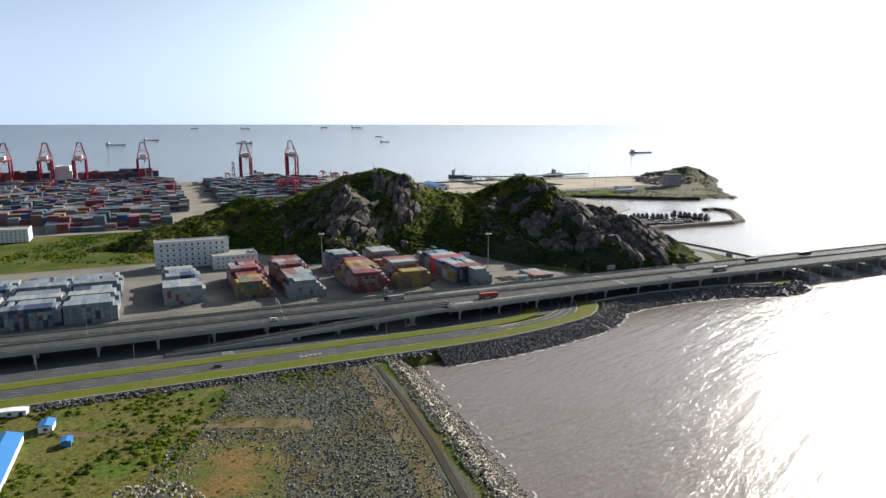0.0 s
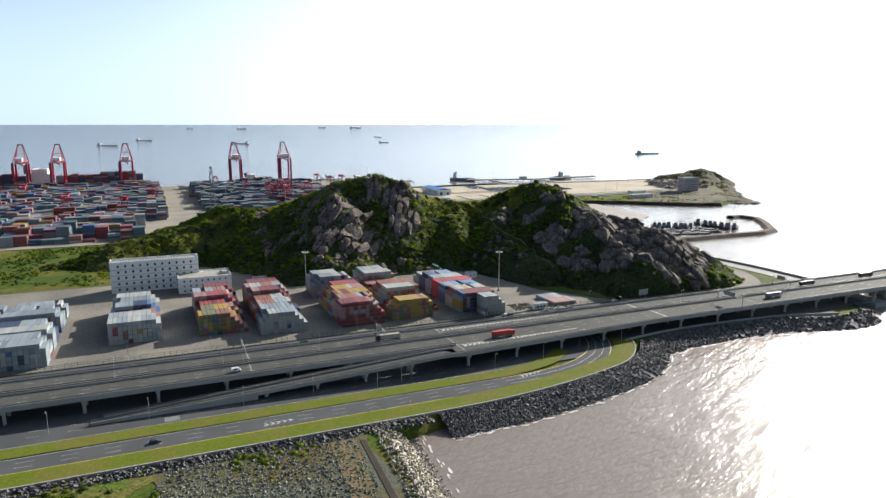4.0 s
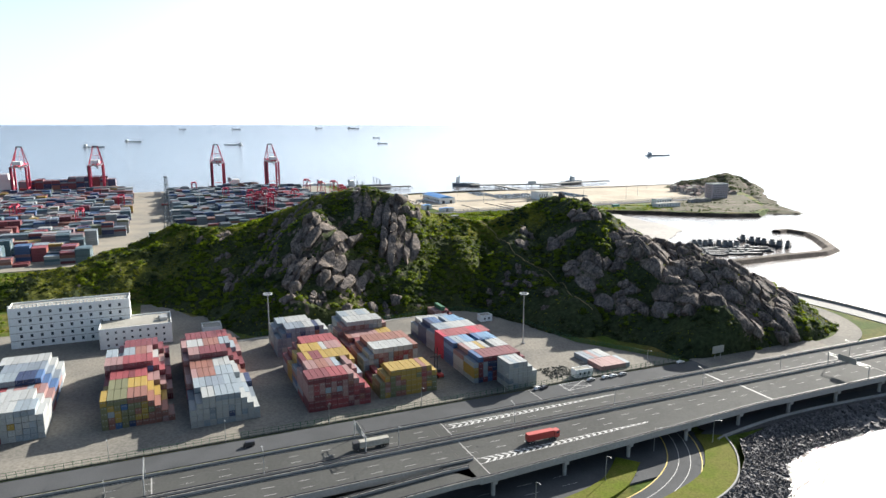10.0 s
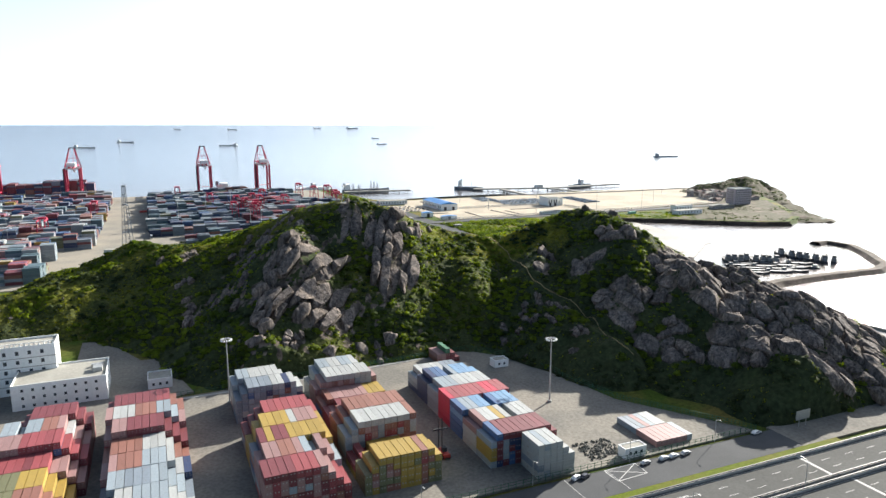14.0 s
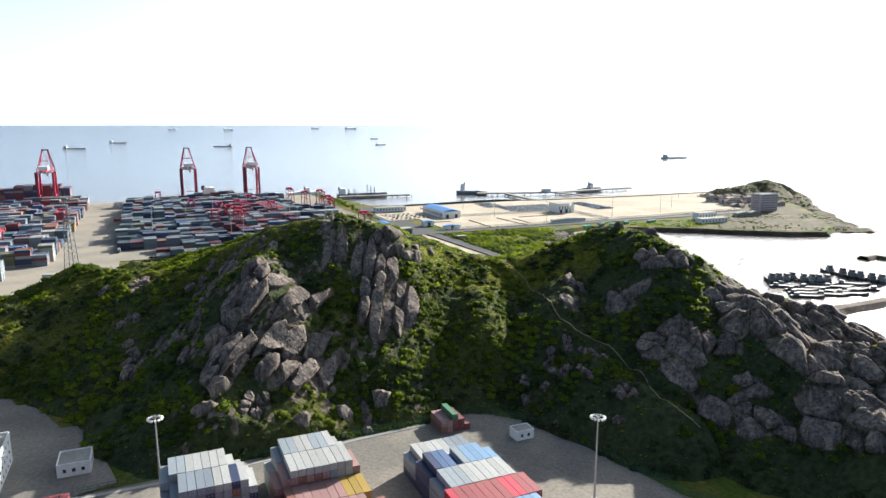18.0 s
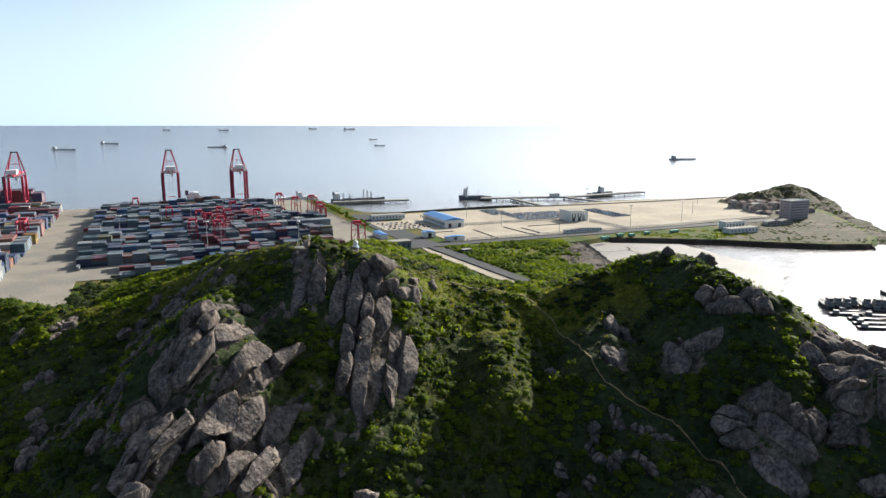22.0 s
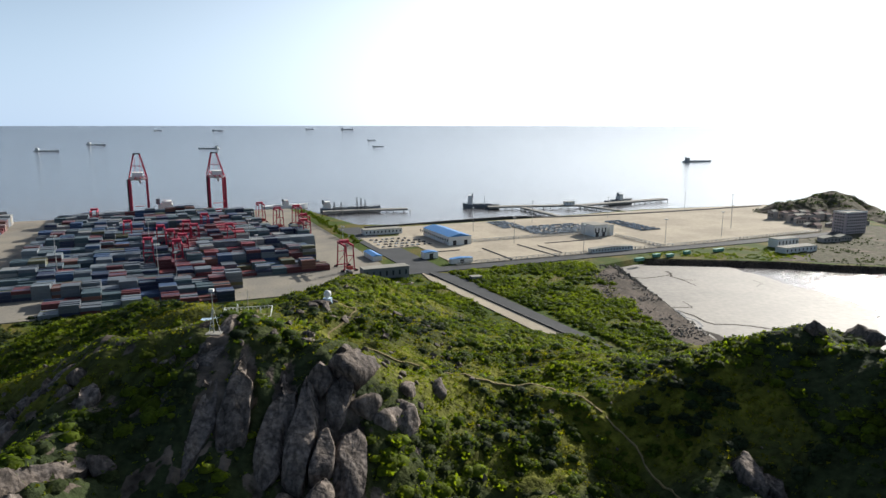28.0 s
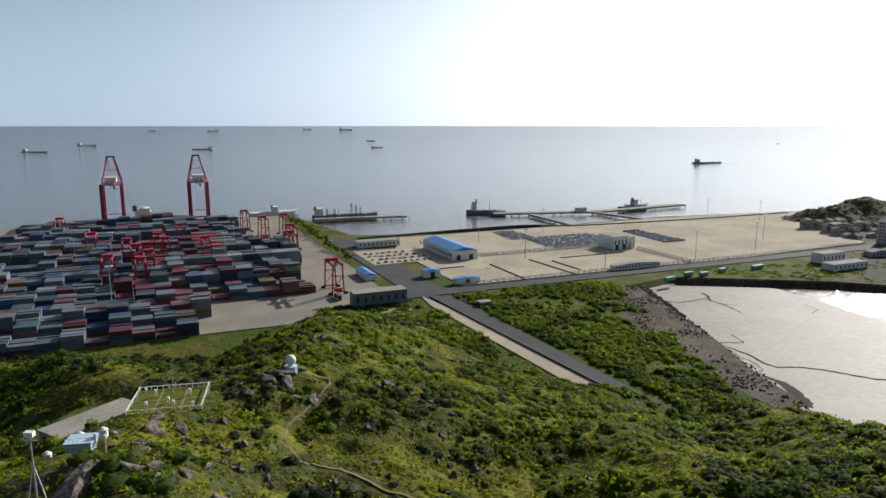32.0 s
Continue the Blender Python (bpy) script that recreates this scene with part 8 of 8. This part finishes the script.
def car(m, colour, label, van=False, group="parked cars"):
    o = thing("car", m, label, "car", group)
    wheels(o, (-1.35, 1.35), 1.6, 0.34)
    bm = bmesh.new()
    top = 1.95 if van else 1.45
    prof = [(-2.2, 0.35), (2.2, 0.35), (2.25, 0.8), (1.3 if not van else 1.9, 0.95), (0.6 if not van else 1.3, top), (-1.2 if not van else -2.1, top), (-1.9 if not van else -2.2, 0.98), (-2.25, 0.9)]
    a = [bm.verts.new((x, -0.86 if z < 1 else -0.72, z)) for x, z in prof]
    b = [bm.verts.new((x, 0.86 if z < 1 else 0.72, z)) for x, z in prof]
    bm.faces.new(a[::-1]), bm.faces.new(b)
    for i in range(len(prof)):
        bm.faces.new([a[i], a[(i + 1) % 8], b[(i + 1) % 8], b[i]])
    bmesh.ops.recalc_face_normals(bm, faces=bm.faces)
    body = part("body", bm, colour, o)
    for y in (-0.80, 0.80):
        part("side_window", box(bmesh.new(), -1.1, y - 0.02, 1.0, 0.7, y + 0.02, top - 0.15), "glass", body)
    return o


M["car_white"] = mat("white_car_paint", (0.7, 0.7, 0.69), 0.25, vary=0.05)
M["car_dark"] = mat("dark_car_paint", (0.05, 0.05, 0.06), 0.25, vary=0.1)
M["car_silver"] = mat("silver_car_paint", (0.4, 0.41, 0.42), 0.3, 0.5, vary=0.05)
for s, d, t, c, w in ((74.6, 65, 20, "car_white", "white"), (78, 64.6, 20, "car_dark", "dark"), (104.7, 64, 10, "car_silver", "silver"), (113.4, 64, 8, "car_white", "white"), (118, 64, 8, "car_white", "white"),
                      (123.9, 64, 8, "car_silver", "silver"), (163, 66, 5, "car_white", "white")):
    car(gpose(s, d, 5.52, t), c, w + " car parked by the gate office")
car(gpose(-103, 8.6, DECK + 0.04), "car_white", "white van driving on the highway", True, "moving cars")
car(gpose(-140, -39, 5.42), "car_dark", "dark car driving on the coast road", False, "moving cars")
car(gpose(-60, 60, 5.5, 180), "car_dark", "dark car on the service road", True, "moving cars")

# reach stacker between the blocks
o = thing("reach_stacker", gpose(38, 100, 5.3, 90), "dark reach stacker with a raised mast", "forklift")
wheels(o, (-2.5, 2.5), 2.8, 0.8)
part("body", box(bmesh.new(), -3.5, -1.3, 0.8, 3.0, 1.3, 2.2), "red", o)
part("cab", box(bmesh.new(), -1.2, -0.8, 2.2, 0.6, 0.8, 3.8), "dark", o)
for y in (-0.7, 0.7):
    part("mast_rail", beam(bmesh.new(), (3.3, y, 0.5), (3.3, y, 14), 0.35, 0.35), "dark", o)
part("spreader", box(bmesh.new(), 3.5, -3, 9, 3.9, 3, 9.6), "dark", o)

# huts on the waste ground
o = plain_house("site_hut", pose(-166, 258, 4.6, 0, 0, 20), 5.2, 7.5, 3.0, "site hut with a bright blue roof", roof="blue_roof", cat="hut", gable=0.9, wins=1)
o = plain_house("site_hut", pose(-150, 246, 4.6, 0, 0, 20), 3.6, 4.6, 2.6, "small blue site hut", wall="blue_roof", roof="blue_roof", cat="hut", gable=0.5)
o = plain_house("long_shed", pose(-157.5, 196, 4.6, 0, 0, 22), 11, 56, 3.4, "long shed with a bright blue sheet roof", roof="blue_roof", cat="shed", gable=1.8)
o = plain_house("site_cabin", pose(-194, 272, 4.6, 0, 0, 16), 13, 4, 2.8, "long white site cabin on waste ground", roof="white", cat="hut", gable=0.4, wins=3)
o = building("green_building", -330, 440, 40, 26, 4, 3.2, "pale green warehouse at the port's edge", base=5.2, step=4.0, parapet=1.2)
o = building("low_office", -360, 230, 34, 12, 2, 3.6, "low white office by the container yard", base=5.3, step=3.6, parapet=1.0)

# hilltop station
z0 = lambda x, y: float(hill_z(np.array([x]), np.array([y]))[0][0])
o = thing("radar_dome", pose(-66, 849, z0(-66, 849) - 0.3), "white radar dome on a small round hut", "radar dome")
part("hut", cyl(bmesh.new(), (0, 0, 0), (0, 0, 2.7), 2.0, 2.0, 8), "pale_blue", o)
part("neck", cyl(bmesh.new(), (0, 0, 2.7), (0, 0, 3.3), 0.9, 0.9, 12), "white", o)
bm = bmesh.new()
bmesh.ops.create_uvsphere(bm, u_segments=20, v_segments=12, radius=1.6, matrix=pose(0, 0, 4.5))
part("dome", bm, "white", o, smooth=True)
zs = z0(-92, 823) + 0.4
o = thing("instrument_lawn", pose(-92, 823, zs, 0, 0, 12), "fenced lawn of a weather station with white instruments", "weather station")
part("lawn", box(bmesh.new(), -9, -8, -3, 9, 8, 0), "verge", o)
for a in ((-9, -8, 9, -7.8), (-9, 7.8, 9, 8), (-9, -7.8, -8.8, 7.8), (8.8, -7.8, 9, 7.8)):
    f = part("white_fence", box(bmesh.new(), a[0], a[1], 0.9, a[2], a[3], 1.1), "white", o)
    bm = bmesh.new()
    n = 12
    for i in range(n + 1):
        x, y = a[0] + (a[2] - a[0]) * i / n, a[1] + (a[3] - a[1]) * i / n
        box(bm, x - .08, y - .08, -0.5, x + .08, y + .08, 1.1)
    part("pickets", bm, "white", f)
for q in ((-8.6, -0.4, 8.6, 0.2), (-3.0, -7.6, -2.4, 7.6), (3.2, -7.6, 3.8, 7.6)):
    part("path", box(bmesh.new(), q[0], q[1], 0.0, q[2], q[3], 0.04 + 0.01 * abs(q[0] + 3)), "trail", o)
for x, y, h in ((-4, 3, 1.9), (0, -2, 1.6), (4.8, 2, 1.8), (1.6, -4, 1.3), (-5, -4, 1.5), (6.5, -5.5, 1.2), (-7, 6, 1.4)):
    q = part("instrument", box(bmesh.new(), x - .3, y - .3, h * 0.55, x + .3, y + .3, h), "white", o)
    for sx in (-.22, .22):
        for sy in (-.22, .22):
            part("leg", box(bmesh.new(), x + sx - .04, y + sy - .04, 0, x + sx + .04, y + sy + .04, h * 0.55), "white", q)
part("mast", cyl(bmesh.new(), (0, 5, 0), (0, 5, 9), 0.12, 0.06, 6), "steel", o)
o = plain_house("station_house", pose(-125.5, 820, 48.4, 0, 0, -30), 9.5, 24, 4.2, "low station house with a flat grey roof", wall="concrete", roof="roof_grey", wins=2)
def lathe_tank():
    """Upright tank with a rounded shoulder and a cap."""
    bm = bmesh.new()
    for a, b, r0, r1 in ((1.5, 3.0, 0.85, 0.85), (3.0, 3.3, 0.85, 0.45), (3.3, 3.45, 0.3, 0.3)):
        cyl(bm, (0, 0, a), (0, 0, b), r0, r1, 14)
    return bm


o = plain_house("instrument_hut", pose(-92, 775, z0(-92, 773) - 0.3, 0, 0, 10), 4.6, 4.0, 3.6, "small pale blue instrument hut on the hilltop", wall="pale_blue", roof="pale_blue", cat="hut")
for z in (0.5, 3.1):
    part("band", box(bmesh.new(), -0.06, -0.06, z, 4.66, 4.06, z + 0.3), "white", o)
rl = bmesh.new()
for i in range(7):
    box(rl, 0.1 + i * 0.72, 0.05, 3.9, 0.16 + i * 0.72, 0.11, 4.8)
box(rl, 0.1, 0.05, 4.8, 4.5, 0.11, 4.86)
part("roof_railing", rl, "white", o)
for x, y in ((-98, 779), (-94, 784), (-86.5, 779)):
    q = thing("water_tank", pose(x, y, z0(x, y) - .2), "white plastic water tank on a short steel stand", "tank", "hilltop tanks")
    part("tank", lathe_tank(), "white", q)
    for sx in (-1, 1):
        for sy in (-1, 1):
            part("leg", beam(bmesh.new(), (sx * 1.1, sy * 1.1, 0), (sx * 0.6, sy * 0.6, 1.5), 0.12, 0.12), "steel", q)
for x, y in ((-75, 758), (-81, 766)):
    q = thing("instrument_post", pose(x, y, z0(x, y) - .2), "white instrument on a short post", "instrument", "hilltop instruments")
    part("post", cyl(bmesh.new(), (0, 0, 0), (0, 0, 4.2), 0.12, n=6), "white", q)
    part("head", cyl(bmesh.new(), (0, 0, 3.9), (0, 0, 4.6), 0.25, n=8), "white", q)
zp = z0(-76, 741)
o = thing("wind_mast", pose(-76, 741, zp), "slim wind-measuring mast on a white platform", "mast")
part("platform", box(bmesh.new(), -1.9, -1.4, -0.2, 1.9, 1.4, 0.2), "roof_grey", o)
part("pole", cyl(bmesh.new(), (0, 0, 0), (0, 0, 11), 0.16, 0.1, 8), "steel", o)
part("sensor_arm", beam(bmesh.new(), (-1, 0, 10.4), (1, 0, 10.4), 0.1, 0.1), "steel", o)
part("sensor", box(bmesh.new(), -0.6, -0.4, 11, 0.6, 0.4, 11.7), "white", o)
for a in (0, 2.1, 4.2):
    part("stay", beam(bmesh.new(), (0, 0, 7), (1.8 * math.cos(a), 1.3 * math.sin(a), 0), 0.08, 0.08), "white", o)


def lattice_tower(x, y, z, h, w):
    o = thing("lattice_tower", pose(x, y, z), "tall grey lattice mast on the ridge", "tower")
    for sx in (-1, 1):
        for sy in (-1, 1):
            part("leg", beam(bmesh.new(), (sx * w, sy * w, -2), (sx * w * .25, sy * w * .25, h), 0.3, 0.3), "grey_hull", o)
    n, bm = 12, bmesh.new()
    for k in range(n):
        za, zb_ = h * k / n, h * (k + 1) / n
        wa, wb = w * (1 - .75 * k / n), w * (1 - .75 * (k + 1) / n)
        for sx, sy, tx, ty in ((-1, -1, 1, -1), (1, -1, 1, 1), (1, 1, -1, 1), (-1, 1, -1, -1)):
            beam(bm, (sx * wa, sy * wa, za), (tx * wb, ty * wb, zb_), 0.14, 0.14)
            beam(bm, (sx * wb, sy * wb, zb_), (tx * wb, ty * wb, zb_), 0.14, 0.14)
    tagged(part("bracing", bm, "grey_hull", o), kind="stuff")
    for zz in (h * .7, h * .86, h):
        part("antenna_ring", cyl(bmesh.new(), (0, 0, zz - .4), (0, 0, zz + .4), 1.8, n=10), "grey_hull", o)
    part("spike", cyl(bmesh.new(), (0, 0, h), (0, 0, h + 6), 0.12, 0.05, 6), "grey_hull", o)


zt = z0(-243, 785)
lattice_tower(-243, 785, zt, 86 - zt, 3.2)
plain_house("mast_hut", pose(-258, 778, z0(-254, 781) - 1, 0, 0, 10), 9, 6, 4.0, "small white hut beside the lattice mast", cat="hut")

# channels in the mud and litter of the shore
def mud_channel(pts, w0, w1, z, m, label):
    """A meandering strip across the flat, tapering to its end."""
    fine, r = [], random.Random(int(pts[0][1]))
    for (x0, y0), (x1, y1) in zip(pts, pts[1:]):
        n = max(2, int(math.hypot(x1 - x0, y1 - y0) / 2.5))
        fine += [(x0 + (x1 - x0) * i / n + r.uniform(-.5, .5), y0 + (y1 - y0) * i / n + r.uniform(-.5, .5)) for i in range(n)]
    fine.append(pts[-1])
    bm, prev = bmesh.new(), None
    for i, (x, y) in enumerate(fine):
        a, c = Vector(fine[max(0, i - 2)]), Vector(fine[min(len(fine) - 1, i + 2)])
        t, w = (c - a).normalized(), (w0 + (w1 - w0) * i / len(fine)) * r.uniform(.75, 1.25) / 2
        row = [bm.verts.new((x - t.y * w, y + t.x * w, z)), bm.verts.new((x + t.y * w, y - t.x * w, z))]
        if prev:
            bm.faces.new([prev[0], prev[1], row[1], row[0]])
        prev = row
    bmesh.ops.recalc_face_normals(bm, faces=bm.faces)
    if bm.faces[:][0].normal.z < 0:
        bmesh.ops.reverse_faces(bm, faces=bm.faces)
    tagged(part("mud_channel", bm, m), label, "channel", kind="structure")


for pts, w0, w1 in (([(142, 1058), (147, 1046), (153, 1035), (157, 1027), (158, 1014), (163, 1008), (174, 1008), (183, 1005), (190, 1001), (198, 995), (206, 990), (219, 986), (240, 976)], 1.6, 2.2),
                    ([(184, 1173), (185, 1164), (181.5, 1151), (187, 1138), (190.6, 1117)], 3.0, 0.6), ([(186, 1140), (197, 1137)], 1.2, 0.4),
                    ([(136, 1166), (142, 1151), (156, 1144), (171, 1151), (182, 1158)], 2.2, 1.4), ([(148, 1050), (163, 1050), (162, 1067)], 1.6, 0.6), ([(246, 1137), (249, 1125), (239, 1114)], 1.0, 0.4),
                    ([(149, 995), (154, 985), (154, 970), (150, 955)], 3.0, 9.0)):
    mud_channel(pts, w0, w1, 0.42, "channel", "wet dark channel in the tidal mud")
mud_channel([(143, 1061), (149, 1040), (149.5, 1024), (153.5, 1016), (152.6, 1004), (146.6, 995), (144.5, 981), (145.3, 969), (146.6, 955)], 1.2, 2.2, 0.46, "wet_run", "thin run of shallow water along the mud's edge")


# foreshore of the bay: dark stony mud, the banked north shore, what lies about there
sheet("foreshore", [(134, 1180), (136, 1150), (139, 1105), (142, 1064), (142, 1019), (142, 980), (147, 952), (132, 940), (118, 975), (104, 1010), (104, 1050), (98, 1085), (106, 1120), (124, 1160)],
      "foreshore", 4.72, label="dark stony mud of the foreshore", category="shore", thick=0.4)
p = field(5200, 96, 150, 940, 1180, 41, lambda x, y, r: (np.abs(x - 124 - 0.02 * (1060 - y)) < 19) & (r.rand(len(x)) < 0.2 + 2.0 * (fbm(x, y, 16, 2, 44) - .35)), 4.75)
stones("foreshore_stones", p, 0.4 + 1.3 * nrng.rand(len(p)) ** 2, "shore_stone", "grey stones and rubble on the dark foreshore")


NORTH = [to_sd(x, y) for x, y in ((444, 1166), (400, 1164), (340, 1178), (300, 1192), (230, 1202), (172, 1208))]
slope("north_bank", NORTH, -1.0, 4.7, 9.0, -0.5, "foreshore", "dark stony bank along the bay")
armour(NORTH, 2600, 0.0, 4.6, 8.0, 0.2, (0.6, 1.5), "foreshore", "dark stones along the bay's edge")
for s, d, w in ((462, 641, 11), (490, 650, 9), (502, 645, 9), (528, 650, 8), (567, 648, 14)):
    o = thing("covered_trailer", gpose(s, d, 4.6, 8), "trailer under a green tarpaulin by the bay road", "trailer", "covered trailers")
    bm = box(bmesh.new(), -w / 2, -1.6, 0.9, w / 2, 1.6, 3.6)
    bmesh.ops.bevel(bm, geom=bm.edges[:], offset=0.5, segments=2)
    part("tarpaulin", bm, "tarp", o)
    part("bed", box(bmesh.new(), -w / 2 - .2, -1.3, 0.5, w / 2 + .2, 1.3, 0.95), "dark", o)
    wheels(o, (-w / 3, w / 3), 2.2, 0.5)
for a, b in (((400, 762), (404, 688)), ((417, 748), (418, 704)), ((356, 757), (355, 692)), ((300, 757), (330, 757)), ((431, 757), (505, 757))):
    o = tagged(part("low_wall", beam(bmesh.new(), (*a, 5.5), (*b, 5.5), 0.8, 0.9), "dark_stone"), "low dark stone wall on the sand yard", "wall", "sand yard walls")
    o.matrix_basis = GRID
gsheet("car_park", 258, 796, 326, 868, "sand", 5.22, label="gravel car park by the harbour road", category="car park", thick=0.5)
for i in range(34):
    s, d = 264 + (i % 9) * 6.4 + nrng.uniform(-1, 1), 802 + (i // 9) * 15 + nrng.uniform(-2, 2)
    c = ("car_dark", "car_white", "car_silver", "car_dark")[nrng.randint(4)]
    car(gpose(s, d, 5.24, nrng.choice([0, 90, 180])), c, {"car_dark": "dark", "car_white": "white", "car_silver": "silver"}[c] + " car in the gravel car park", group="harbour cars")
kb = curve_strip("road_kerb", [to_sd(x, y) for x, y in ((69, 945), (63.4, 957.5), (25, 1033), (-12.8, 1107.8), (-30, 1142))], 0.9, 6.1, "dark_stone", thick=1.2)
tagged(kb, "low dark wall between road and footway", "wall", kind="structure")
plain_house("pump_house", gpose(283, 630, 4.6), 9, 6, 3.2, "small grey hut in the bushes by the road", wall="concrete", cat="hut", wins=1)
for q in ((88, 112, 60), (70, 92, 58.5)):
    part("parking_line", strip(bmesh.new(), (q[0], q[0] + .2), 52, 66, 5.53), "white_line", paint)
bx = bmesh.new()
for a, b in (((87.3, 65.9), (101.3, 66)), ((101.3, 66), (101, 58.5)), ((101, 58.5), (87.4, 57.8)), ((87.4, 57.8), (87.3, 65.9)), ((87.3, 65.9), (101, 58.5)), ((101.3, 66), (87.4, 57.8))):
    beam(bx, (*a, 5.53), (*b, 5.53), 0.25, 0.04)
part("box_marking", bx, "white_line", paint)
p = np.stack([nrng.uniform(88, 104, 260), nrng.uniform(74, 88, 260), np.full(260, 5.5)], -1)
p = np.array([[*at(s, d)[:2], z] for s, d, z in p])
stones("rubble_heap", p, nrng.uniform(0.3, 1.1, 260), "stone", "heap of broken stone and scrap beside the gate office")

sw = curve_strip("sea_dyke", [(286, 944), (343, 947), (458, 956), (512, 954), (560, 930), (690, 918), (795, 915), (926, 917)], 3.0, 6.4, "dark_stone", thick=5)
tagged(sw, "dark stone sea dyke along the sand yard", "dyke", kind="structure")

for s, d, t, c, lab in ((-62, 690, 90, "grey_hull", "grey"), (-48, 742, 270, "red", "red"), (-66, 800, 90, "blue", "blue"), (-52, 868, 270, "grey_hull", "grey"), (-70, 930, 0, "red", "red"), (196, 690, 90, "dark", "dark")):
    lorry(gpose(s, d, 5.22, t), c, lab + " container lorry in the port lane")
